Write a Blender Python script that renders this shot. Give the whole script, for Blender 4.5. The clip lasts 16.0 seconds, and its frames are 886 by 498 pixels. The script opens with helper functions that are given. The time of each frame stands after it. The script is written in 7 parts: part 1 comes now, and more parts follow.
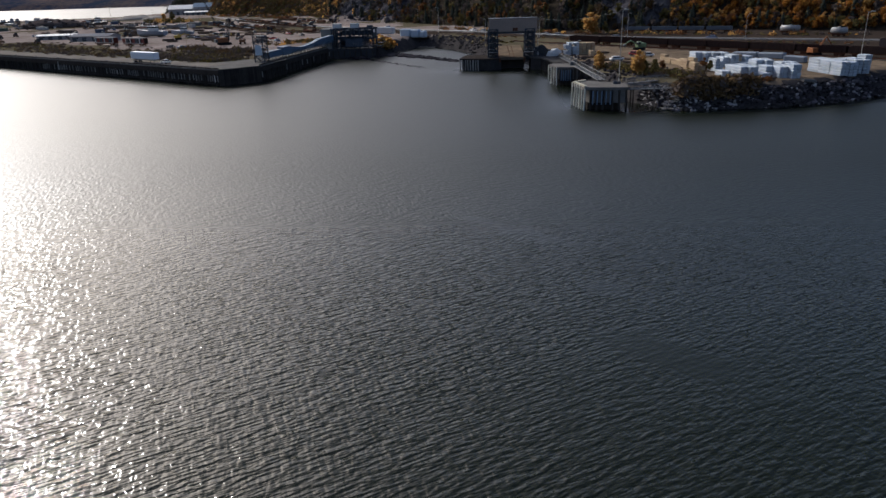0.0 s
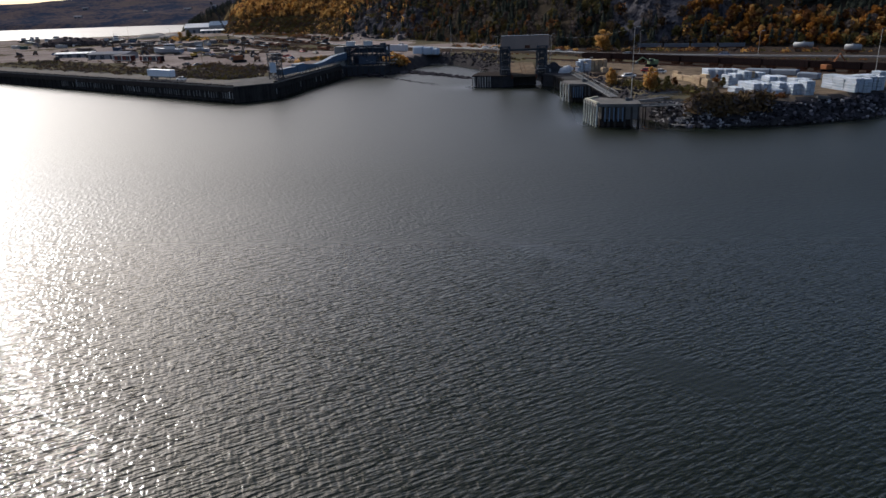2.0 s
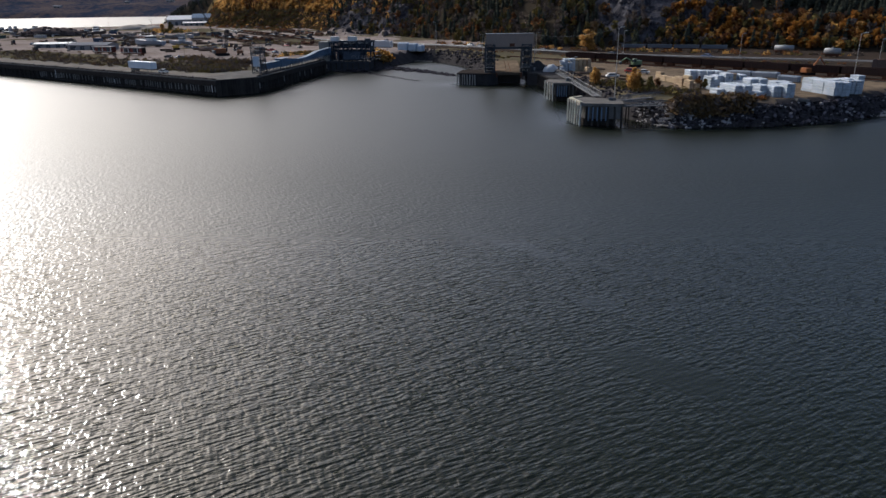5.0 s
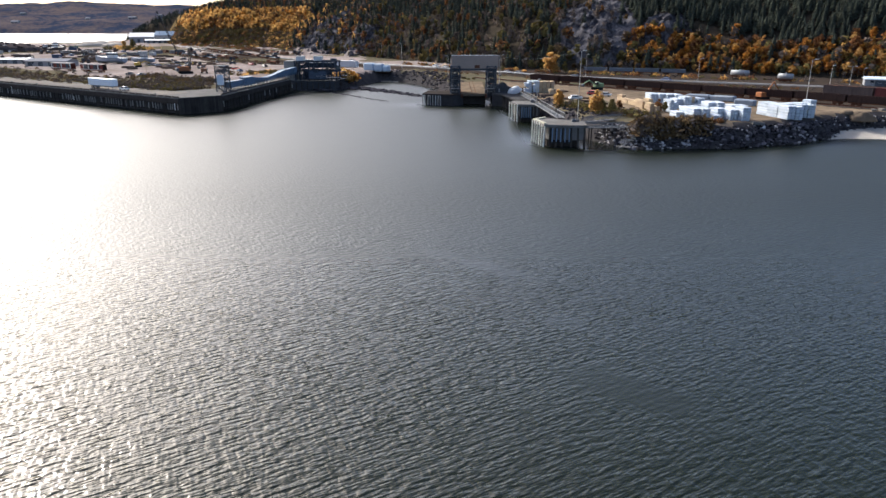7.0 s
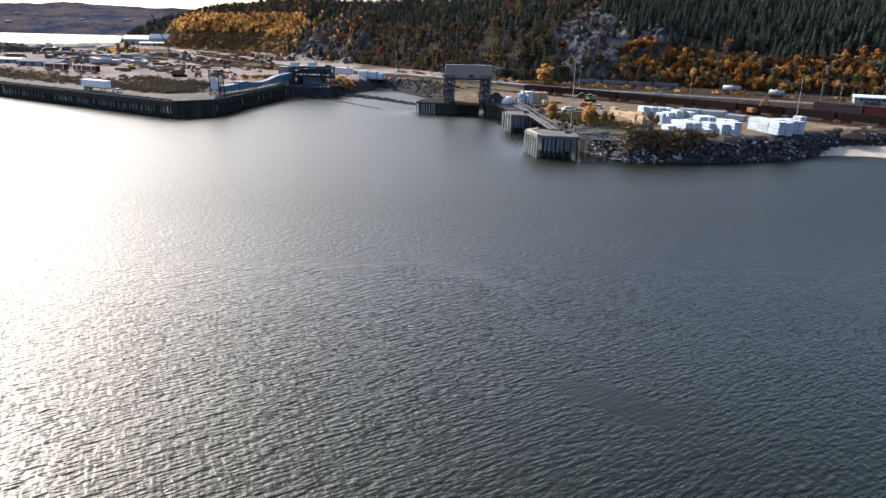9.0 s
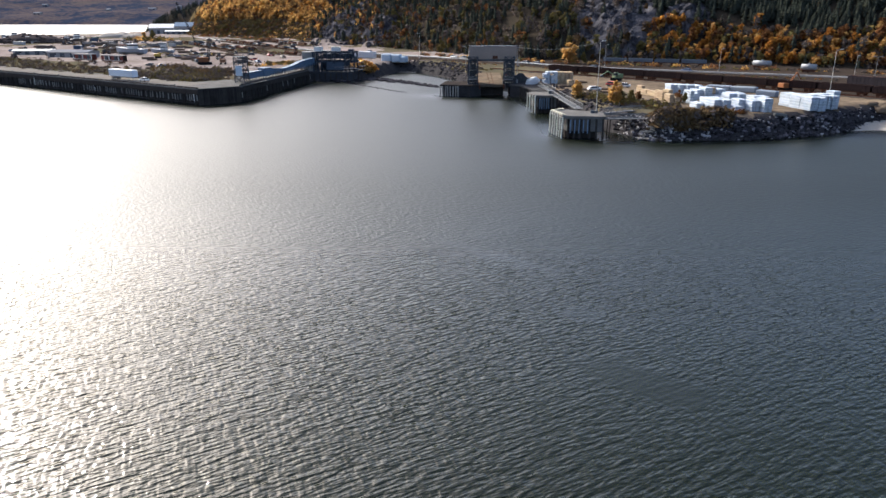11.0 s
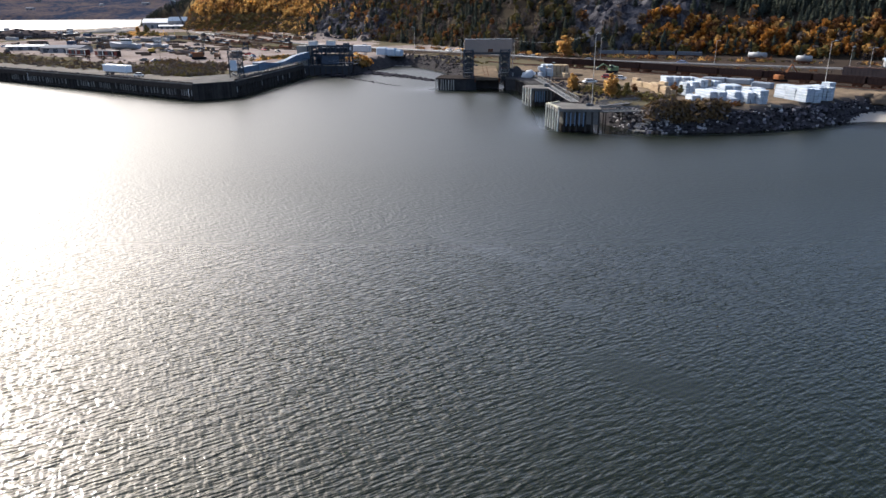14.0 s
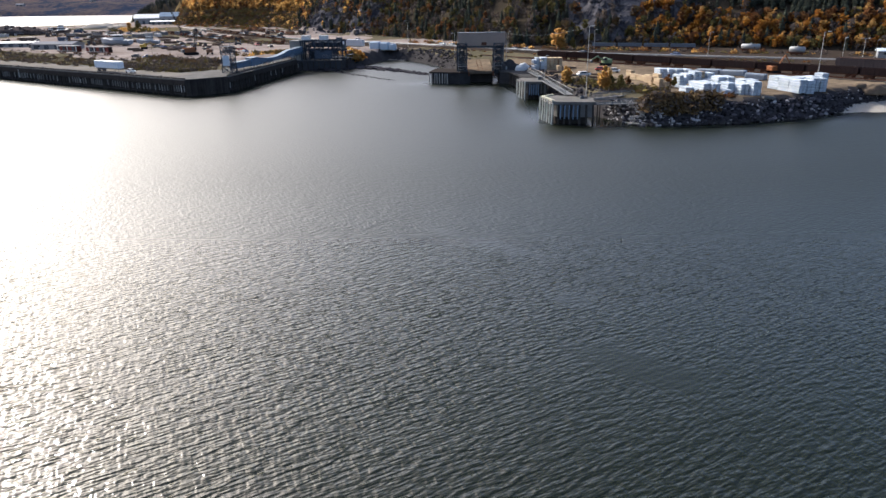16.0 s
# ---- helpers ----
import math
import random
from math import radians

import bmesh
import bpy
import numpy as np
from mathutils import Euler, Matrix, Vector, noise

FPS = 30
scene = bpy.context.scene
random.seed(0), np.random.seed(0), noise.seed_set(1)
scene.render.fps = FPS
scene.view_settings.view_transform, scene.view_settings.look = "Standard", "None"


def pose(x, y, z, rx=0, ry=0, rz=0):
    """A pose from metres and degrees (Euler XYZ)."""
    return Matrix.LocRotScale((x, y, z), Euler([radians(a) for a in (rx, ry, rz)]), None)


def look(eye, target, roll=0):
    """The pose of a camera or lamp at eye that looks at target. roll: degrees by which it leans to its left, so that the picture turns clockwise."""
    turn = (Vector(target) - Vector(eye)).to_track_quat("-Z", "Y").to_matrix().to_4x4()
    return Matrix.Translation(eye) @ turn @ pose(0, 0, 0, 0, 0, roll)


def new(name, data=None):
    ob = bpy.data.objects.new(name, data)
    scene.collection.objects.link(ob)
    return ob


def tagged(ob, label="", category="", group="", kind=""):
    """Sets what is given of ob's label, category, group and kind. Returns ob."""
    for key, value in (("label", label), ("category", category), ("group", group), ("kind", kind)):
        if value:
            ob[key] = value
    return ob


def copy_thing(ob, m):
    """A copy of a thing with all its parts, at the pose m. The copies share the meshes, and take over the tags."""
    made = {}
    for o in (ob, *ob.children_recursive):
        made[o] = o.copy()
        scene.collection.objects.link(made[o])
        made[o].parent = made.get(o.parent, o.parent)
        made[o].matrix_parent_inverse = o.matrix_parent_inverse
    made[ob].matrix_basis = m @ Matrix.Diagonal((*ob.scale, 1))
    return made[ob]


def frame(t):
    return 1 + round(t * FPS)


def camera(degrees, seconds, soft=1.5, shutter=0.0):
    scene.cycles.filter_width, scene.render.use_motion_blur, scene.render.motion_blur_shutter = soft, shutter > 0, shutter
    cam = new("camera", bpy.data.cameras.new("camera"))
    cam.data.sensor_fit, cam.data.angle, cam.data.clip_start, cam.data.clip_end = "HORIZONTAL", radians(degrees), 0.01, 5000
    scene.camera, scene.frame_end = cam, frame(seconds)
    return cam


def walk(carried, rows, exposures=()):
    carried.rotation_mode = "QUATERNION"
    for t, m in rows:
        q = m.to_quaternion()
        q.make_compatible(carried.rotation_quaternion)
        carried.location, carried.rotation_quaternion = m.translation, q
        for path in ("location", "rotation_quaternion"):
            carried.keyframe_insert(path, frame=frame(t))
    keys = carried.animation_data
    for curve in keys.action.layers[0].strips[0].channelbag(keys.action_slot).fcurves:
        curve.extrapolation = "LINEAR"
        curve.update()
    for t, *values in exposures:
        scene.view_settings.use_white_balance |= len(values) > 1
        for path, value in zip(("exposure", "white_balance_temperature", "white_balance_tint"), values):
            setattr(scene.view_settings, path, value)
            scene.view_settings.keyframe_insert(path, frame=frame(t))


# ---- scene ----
cam = camera(65.7, 16.0)
EYE = (0.0, 0.0, 30.0)
# a hovering aircraft: seconds, yaw, tilt from straight down, roll
ROWS = [
    (0, 2.869, 68.938, 1.767), (0.5, 2.803, 68.748, 1.697), (1, 2.874, 69.293, 1.586),
    (1.5, 3.066, 70.009, 1.553), (2, 3.864, 70.300, 1.922), (2.5, 4.158, 70.721, 1.792),
    (3, 3.863, 70.725, 1.390), (3.5, 3.542, 70.903, 1.195), (3.7, 3.410, 70.919, 1.146),
    (5.8, 0.981, 69.596, 0.111), (6, -0.794, 69.937, -0.184), (6.5, -0.278, 71.126, 0.149),
    (7, 0.000, 71.638, 0.000), (7.5, 0.815, 71.132, 0.304), (8, 0.286, 70.559, -0.476),
    (8.5, -0.440, 72.286, -1.444), (9, -0.381, 72.344, -1.244), (9.5, 1.038, 71.640, -0.255),
    (12, 1.448, 70.868, 0.174), (12.5, 1.414, 70.869, 0.163), (13, 0.773, 70.576, 0.176),
    (13.5, 0.577, 70.486, 0.341), (14, 1.028, 70.409, 0.419), (14.5, 0.794, 70.153, 0.385),
    (15, 0.731, 70.237, 0.413), (15.5, 1.100, 69.858, 0.795), (16, 0.476, 69.914, 0.794),
]
EXPOSURE = [(0, -0.14, 6000, 10), (3.7, -0.09, 6000, 10), (5.8, 0.34, 6050, 9), (6.5, 1.05, 6120, 9), (9.7, 1.18, 6120, 9), (12, 1.04, 6120, 9), (16, 1.01, 6120, 9)]
walk(cam, [(t, pose(*EYE, tilt, roll, yaw)) for t, yaw, tilt, roll in ROWS], EXPOSURE)

# ---- sky and sun ----
SUN_AZ, SUN_EL = -43.0, 32.5
world = bpy.data.worlds.new("sky")
scene.world = world
world.use_nodes = True
_n = world.node_tree.nodes
_sky = _n.new("ShaderNodeTexSky")
_sky.sky_type = "NISHITA"
_sky.sun_disc = False
_sky.sun_elevation, _sky.sun_rotation = radians(SUN_EL), radians(SUN_AZ)
_sky.air_density, _sky.dust_density, _sky.ozone_density = 0.65, 3.8, 0.7
_n["Background"].inputs["Strength"].default_value = 0.15
world.node_tree.links.new(_sky.outputs["Color"], _n["Background"].inputs["Color"])
_sun = bpy.data.lights.new("sun", "SUN")
_sun.energy, _sun.angle, _sun.color = 3.0, radians(0.53), (1.0, 0.945, 0.86)
sun_way = Vector((math.sin(radians(SUN_AZ)) * math.cos(radians(SUN_EL)), math.cos(radians(SUN_AZ)) * math.cos(radians(SUN_EL)), math.sin(radians(SUN_EL))))
new("sun", _sun).matrix_world = look(sun_way * 600, (0, 0, 0))

# ---- materials ----
MATS = {}


def mat(name, base, other=None, rough=0.8, metal=0.0, big=0.05, fine=1.5, mix=0.5, bump=0.0, bump_scale=4.0, island=0.0, objrand=0.0, stretch=(1, 1, 1)):
    """A weathered surface: two colours mixed by coarse and fine noise, with relief."""
    if name in MATS:
        return MATS[name]
    m = bpy.data.materials.new(name)
    m.use_nodes = True
    nt = m.node_tree
    nd, ln = nt.nodes, nt.links
    b = nd["Principled BSDF"]
    b.inputs["Roughness"].default_value, b.inputs["Metallic"].default_value = rough, metal
    b.inputs["Specular IOR Level"].default_value = 0.5 if rough < 0.55 else (0.1 if rough < 0.75 else 0.0)
    other = other or tuple(c * 0.6 for c in base)
    geo = nd.new("ShaderNodeNewGeometry")
    mp = nd.new("ShaderNodeMapping")
    mp.inputs["Scale"].default_value = stretch
    ln.new(geo.outputs["Position"], mp.inputs["Vector"])

    def tex(scale, detail):
        t = nd.new("ShaderNodeTexNoise")
        t.inputs["Scale"].default_value, t.inputs["Detail"].default_value = scale, detail
        ln.new(mp.outputs["Vector"], t.inputs["Vector"])
        return t.outputs["Fac"]

    def maths(op, a, c):
        q = nd.new("ShaderNodeMath")
        q.operation = op
        for i, v in enumerate((a, c)):
            if isinstance(v, (int, float)):
                q.inputs[i].default_value = v
            else:
                ln.new(v, q.inputs[i])
        return q.outputs[0]

    fac = maths("ADD", maths("MULTIPLY", tex(big, 3), 0.6), maths("MULTIPLY", tex(fine, 4), 0.4))
    ramp = nd.new("ShaderNodeMapRange")
    ramp.inputs["From Min"].default_value, ramp.inputs["From Max"].default_value = 0.5 - 0.28 * (1.2 - mix), 0.5 + 0.28 * (1.2 - mix)
    ln.new(fac, ramp.inputs["Value"])
    mx = nd.new("ShaderNodeMix")
    mx.data_type = "RGBA"
    mx.inputs["A"].default_value, mx.inputs["B"].default_value = (*base, 1), (*other, 1)
    ln.new(ramp.outputs["Result"], mx.inputs["Factor"])
    colour = mx.outputs["Result"]
    for amount, source in ((island, geo.outputs["Random Per Island"]), (objrand, nd.new("ShaderNodeObjectInfo").outputs["Random"])):
        if amount:
            hs = nd.new("ShaderNodeHueSaturation")
            ln.new(maths("ADD", maths("MULTIPLY", source, amount * 2), 1 - amount), hs.inputs["Value"])
            ln.new(maths("ADD", maths("MULTIPLY", source, amount * 0.08), 0.5 - amount * 0.04), hs.inputs["Hue"])
            ln.new(colour, hs.inputs["Color"])
            colour = hs.outputs["Color"]
    ln.new(colour, b.inputs["Base Color"])
    if bump:
        bp = nd.new("ShaderNodeBump")
        bp.inputs["Strength"].default_value, bp.inputs["Distance"].default_value = 1.0, bump
        ln.new(tex(bump_scale, 5), bp.inputs["Height"])
        ln.new(bp.outputs["Normal"], b.inputs["Normal"])
    MATS[name] = m
    return m


def water_material():
    m = bpy.data.materials.new("sea_water")
    m.use_nodes = True
    nd, ln = m.node_tree.nodes, m.node_tree.links
    b = nd["Principled BSDF"]
    b.inputs["Base Color"].default_value = (0.0064, 0.0090, 0.0040, 1)
    b.inputs["Roughness"].default_value, b.inputs["IOR"].default_value = 0.07, 1.333
    geo = nd.new("ShaderNodeNewGeometry")

    def waves(scale, turn, sx, sy, detail, rough=0.5, warp=0.4):
        rt = nd.new("ShaderNodeMapping")
        rt.inputs["Rotation"].default_value = (0, 0, radians(turn))
        ln.new(geo.outputs["Position"], rt.inputs["Vector"])
        mp = nd.new("ShaderNodeMapping")
        mp.inputs["Scale"].default_value = (sx, sy, 1)
        ln.new(rt.outputs["Vector"], mp.inputs["Vector"])
        t = nd.new("ShaderNodeTexNoise")
        t.inputs["Scale"].default_value, t.inputs["Detail"].default_value = scale, detail
        t.inputs["Roughness"].default_value, t.inputs["Distortion"].default_value = rough, warp
        ln.new(mp.outputs["Vector"], t.inputs["Vector"])
        return t.outputs["Fac"]

    def maths(op, a, c):
        q = nd.new("ShaderNodeMath")
        q.operation = op
        for i, v in enumerate((a, c)):
            if isinstance(v, (int, float)):
                q.inputs[i].default_value = v
            else:
                ln.new(v, q.inputs[i])
        return q.outputs[0]

    chop = maths("ADD", maths("MULTIPLY", waves(2.7, -30, 0.34, 1.0, 1.0, 0.4, 0.15), 0.5), maths("MULTIPLY", waves(1.3, -36, 0.34, 1.0, 1.0, 0.4, 0.1), 0.4))
    cross = maths("MULTIPLY", waves(2.1, 66, 0.38, 1.0, 1.0, 0.4, 0.3), 0.3)
    ripple = maths("ADD", maths("MULTIPLY", waves(4.6, -22, 0.45, 1.0, 0.5), 0.09), maths("MULTIPLY", waves(0.16, -30, 0.5, 1.0, 1.0), 0.4))
    calm = nd.new("ShaderNodeMapRange")
    calm.inputs["From Min"].default_value, calm.inputs["From Max"].default_value = 0.35, 0.62
    calm.inputs["To Min"].default_value, calm.inputs["To Max"].default_value = 0.7, 1.1
    ln.new(waves(0.018, 0, 1.0, 0.6, 3.0, 0.5, 1.5), calm.inputs["Value"])
    # slack upwelling patches on the surface: centre, turn, half length, half width, wave strength left
    slack = 1.0
    for x, y, turn, a, c, low in SLACK:
        sub = nd.new("ShaderNodeVectorMath")
        sub.operation = "SUBTRACT"
        sub.inputs[1].default_value = (x, y, 0)
        ln.new(geo.outputs["Position"], sub.inputs[0])
        rt = nd.new("ShaderNodeMapping")
        rt.inputs["Rotation"].default_value = (0, 0, radians(-turn))
        ln.new(sub.outputs[0], rt.inputs["Vector"])
        sc = nd.new("ShaderNodeMapping")
        sc.inputs["Scale"].default_value = (1 / a, 1 / c, 0)
        ln.new(rt.outputs[0], sc.inputs["Vector"])
        far = nd.new("ShaderNodeVectorMath")
        far.operation = "LENGTH"
        ln.new(sc.outputs[0], far.inputs[0])
        ragged = maths("ADD", far.outputs["Value"], maths("MULTIPLY", maths("SUBTRACT", waves(0.33, -25, 0.7, 1.0, 3.0, 0.6, 0.8), 0.5), 1.5))
        fade = nd.new("ShaderNodeMapRange")
        fade.interpolation_type = "SMOOTHSTEP"
        fade.inputs["From Min"].default_value, fade.inputs["From Max"].default_value = 0.25, 1.2
        fade.inputs["To Min"].default_value, fade.inputs["To Max"].default_value = low, 1.0
        ln.new(ragged, fade.inputs["Value"])
        slack = maths("MULTIPLY", fade.outputs["Result"], slack)
    # the wind dies out under the land
    sep = nd.new("ShaderNodeSeparateXYZ")
    ln.new(geo.outputs["Position"], sep.inputs[0])
    lee = nd.new("ShaderNodeMapRange")
    lee.interpolation_type = "SMOOTHSTEP"
    lee.inputs["From Min"].default_value, lee.inputs["From Max"].default_value = 60.0, 170.0
    lee.inputs["To Min"].default_value, lee.inputs["To Max"].default_value = 1.05, 0.3
    ln.new(sep.outputs["Y"], lee.inputs["Value"])
    shelter = nd.new("ShaderNodeAttribute")
    shelter.attribute_name = "shelter"
    still = maths("SUBTRACT", 1.0, maths("MULTIPLY", shelter.outputs["Fac"], 0.75))
    # fine wind ripple too small to stand out blurs the reflections over the inner bay
    blur = nd.new("ShaderNodeMapRange")
    blur.interpolation_type = "SMOOTHSTEP"
    blur.inputs["From Min"].default_value, blur.inputs["From Max"].default_value = 40.0, 125.0
    blur.inputs["To Min"].default_value, blur.inputs["To Max"].default_value = 0.075, 0.42
    ln.new(sep.outputs["Y"], blur.inputs["Value"])
    ln.new(maths("MULTIPLY", blur.outputs["Result"], maths("SUBTRACT", 1.0, maths("MULTIPLY", shelter.outputs["Fac"], 0.74))), b.inputs["Roughness"])
    bp = nd.new("ShaderNodeBump")
    bp.inputs["Distance"].default_value = WAVE_HEIGHT
    ln.new(maths("MULTIPLY", maths("MULTIPLY", calm.outputs["Result"], slack), maths("MULTIPLY", lee.outputs["Result"], still)), bp.inputs["Strength"])
    ln.new(maths("ADD", maths("ADD", chop, cross), ripple), bp.inputs["Height"])
    ln.new(bp.outputs["Normal"], b.inputs["Normal"])
    return m


SLACK = [(16.4, 51.6, -38, 8.0, 3.4, 0.3), (-0.7, 88.7, -35, 4.2, 1.7, 0.4), (4.8, 83.6, -35, 5.4, 1.7, 0.45), (8.5, 80.3, -25, 4.0, 1.6, 0.55), (12.5, 66.0, -30, 3.4, 2.0, 0.45)]
WAVE_HEIGHT = 0.29
WATER = water_material()
DIRT = mat("yard_dirt", (0.19, 0.145, 0.10), (0.085, 0.066, 0.05), 0.95, big=0.07, fine=0.5, mix=0.75, bump=0.05, bump_scale=1.2)
PALE_DIRT = mat("pale_gravel_yard", (0.275, 0.232, 0.208), (0.15, 0.122, 0.108), 0.95, big=0.06, fine=0.5, mix=0.7, bump=0.05, bump_scale=1.2)
DARK_EARTH = mat("dark_earth_bank", (0.05, 0.037, 0.029), (0.028, 0.024, 0.021), 0.95, big=0.08, fine=0.6, mix=0.6, bump=0.15, bump_scale=0.8)
SAND = mat("beach_sand", (0.40, 0.36, 0.31), (0.30, 0.27, 0.23), 0.9, big=0.1, fine=1.0, bump=0.02)
GRAVEL_ROAD = mat("gravel_road", (0.21, 0.19, 0.165), (0.15, 0.135, 0.115), 0.95, big=0.08, fine=1.0, bump=0.03)
CONCRETE = mat("weathered_concrete", (0.18, 0.17, 0.16), (0.10, 0.095, 0.088), 0.9, big=0.25, fine=1.6, bump=0.02)
CONCRETE_DARK = mat("stained_concrete", (0.095, 0.092, 0.092), (0.045, 0.044, 0.044), 0.9, big=0.3, fine=1.8, bump=0.04)
TIMBER_DARK = mat("creosoted_timber", (0.065, 0.056, 0.05), (0.036, 0.032, 0.03), 0.85, big=0.5, fine=3.0, bump=0.03, objrand=0.3)
TIMBER_GREY = mat("bleached_timber", (0.33, 0.32, 0.30), (0.2, 0.19, 0.18), 0.85, big=0.5, fine=3.0, bump=0.03, objrand=0.25)
STEEL_GREY = mat("painted_steel_grey", (0.085, 0.10, 0.12), (0.055, 0.06, 0.065), 0.55, 0.3, big=0.4, fine=2.0)
STEEL_BLUE = mat("painted_steel_blue", (0.10, 0.17, 0.26), (0.085, 0.13, 0.185), 0.5, 0.1, big=0.3, fine=2.0)
STEEL_LIGHT = mat("galvanised_steel", (0.34, 0.36, 0.37), (0.24, 0.24, 0.24), 0.5, 0.5, big=0.4, fine=2.0)
RUST = mat("rusted_steel", (0.16, 0.07, 0.04), (0.08, 0.045, 0.035), 0.8, 0.2, big=0.5, fine=2.0)


# ---- building helpers ----
def thing(name, x, y, z, rz=0.0, label="", category="", group="", kind=""):
    ob = new(name)
    ob.empty_display_size = 0.5
    ob.matrix_basis = pose(x, y, z, 0, 0, rz)
    return tagged(ob, label, category, group, kind)


def part(name, bm, material, parent=None, label="", smooth=False):
    me = bpy.data.meshes.new(name)
    bm.normal_update()
    bm.to_mesh(me)
    bm.free()
    for m in material if isinstance(material, (list, tuple)) else (material,):
        me.materials.append(m)
    if smooth:
        me.polygons.foreach_set("use_smooth", [True] * len(me.polygons))
    ob = new(name, me)
    ob.parent = parent
    if label:
        ob["label"] = label
    return ob


def again(ob, m, parent=None):
    """Another object on the same mesh, at the pose m under the same thing."""
    o = new(ob.name.split(".")[0], ob.data)
    o.parent = parent or ob.parent
    o.matrix_basis = m
    if "label" in ob:
        o["label"] = ob["label"]
    return o


def box(bm, c, s, rz=0.0, bevel=0.0, rx=0.0, ry=0.0, mi=0):
    m = pose(*c, rx, ry, rz) @ Matrix.Diagonal((*s, 1))
    vs = [bm.verts.new(m @ Vector((x, y, z))) for z in (-0.5, 0.5) for x, y in ((-0.5, -0.5), (0.5, -0.5), (0.5, 0.5), (-0.5, 0.5))]
    fs = [bm.faces.new([vs[k] for k in q]) for q in ((3, 2, 1, 0), (4, 5, 6, 7), (0, 1, 5, 4), (1, 2, 6, 5), (2, 3, 7, 6), (3, 0, 4, 7))]
    for f in fs:
        f.material_index = mi
    if bevel:
        es = list({e for v in vs for e in v.link_edges})
        out = bmesh.ops.bevel(bm, geom=es, offset=bevel, segments=1, affect="EDGES", profile=0.5)
        for f in out["faces"]:
            f.material_index = mi
    return bm


def rod(bm, a, b, r0, r1=None, seg=8, mi=0):
    a, b = Vector(a), Vector(b)
    r1 = r0 if r1 is None else r1
    d = (b - a).normalized()
    u = d.orthogonal().normalized()
    w = d.cross(u)
    ring = lambda c, r: [bm.verts.new(c + (u * math.cos(2 * math.pi * k / seg) + w * math.sin(2 * math.pi * k / seg)) * r) for k in range(seg)]
    lo, hi = ring(a, r0), ring(b, r1)
    fs = [bm.faces.new((lo[k], lo[(k + 1) % seg], hi[(k + 1) % seg], hi[k])) for k in range(seg)] + [bm.faces.new(lo[::-1]), bm.faces.new(hi)]
    for f in fs:
        f.material_index = mi
    return bm


def prism(bm, outline, z0, z1, mi=0):
    """A slab on an outline of (x, y) given counter-clockwise."""
    lo = [bm.verts.new((x, y, z0)) for x, y in outline]
    hi = [bm.verts.new((x, y, z1)) for x, y in outline]
    n = len(outline)
    fs = [bm.faces.new(hi), bm.faces.new(lo[::-1])]
    fs += [bm.faces.new((lo[i], lo[(i + 1) % n], hi[(i + 1) % n], hi[i])) for i in range(n)]
    for f in fs:
        f.material_index = mi
    return bm


def B():
    return bmesh.new()


def from_arrays(name, verts, faces, materials, index=None, smooth=False):
    """One mesh from numpy arrays: verts (n, 3), faces (m, 3 or 4)."""
    me = bpy.data.meshes.new(name)
    k = faces.shape[1]
    me.vertices.add(len(verts))
    me.vertices.foreach_set("co", verts.astype(np.float32).ravel())
    me.loops.add(faces.size)
    me.loops.foreach_set("vertex_index", faces.astype(np.int32).ravel())
    me.polygons.add(len(faces))
    me.polygons.foreach_set("loop_start", np.arange(0, faces.size, k, dtype=np.int32))
    for m in materials:
        me.materials.append(m)
    if index is not None:
        me.polygons.foreach_set("material_index", index.astype(np.int32))
    me.polygons.foreach_set("use_smooth", np.full(len(faces), smooth))
    me.update(calc_edges=True)
    return new(name, me)


def wave_noise(x, y, scale, seed, octaves=4):
    """Smooth value noise on numpy arrays, about -1 to 1."""
    rng = np.random.RandomState(seed)
    table = rng.rand(256, 256)
    out, amp, tot = 0, 1.0, 0
    for o in range(octaves):
        u, v = x / scale * 2 ** o + 17.3 * o, y / scale * 2 ** o + 5.1 * o
        i, j = np.floor(u).astype(int), np.floor(v).astype(int)
        fu, fv = u - i, v - j
        fu, fv = fu * fu * (3 - 2 * fu), fv * fv * (3 - 2 * fv)
        g = lambda a, c: table[a % 256, c % 256]
        out = out + amp * ((g(i, j) * (1 - fu) + g(i + 1, j) * fu) * (1 - fv) + (g(i, j + 1) * (1 - fu) + g(i + 1, j + 1) * fu) * fv)
        tot += amp
        amp *= 0.5
    return out / tot * 2 - 1


def line_distance(px, py, line):
    """Distance to a polyline and the side of it (left of its way is positive)."""
    best, sign = np.full(np.shape(px), 1e9), np.ones(np.shape(px))
    for (ax, ay), (bx, by) in zip(line[:-1], line[1:]):
        dx, dy = bx - ax, by - ay
        t = np.clip(((px - ax) * dx + (py - ay) * dy) / (dx * dx + dy * dy), 0, 1)
        d = np.hypot(px - ax - t * dx, py - ay - t * dy)
        s = np.sign((px - ax) * -dy + (py - ay) * dx)
        near = d < best
        best, sign = np.where(near, d, best), np.where(near, s, sign)
    return best * np.where(sign == 0, 1, sign)


def inside(px, py, poly):
    odd = np.zeros(np.shape(px), bool)
    for (ax, ay), (bx, by) in zip(poly, poly[1:] + poly[:1]):
        cross = ((ay > py) != (by > py)) & (px < (bx - ax) * (py - ay) / (by - ay + 1e-12) + ax)
        odd ^= cross
    return odd


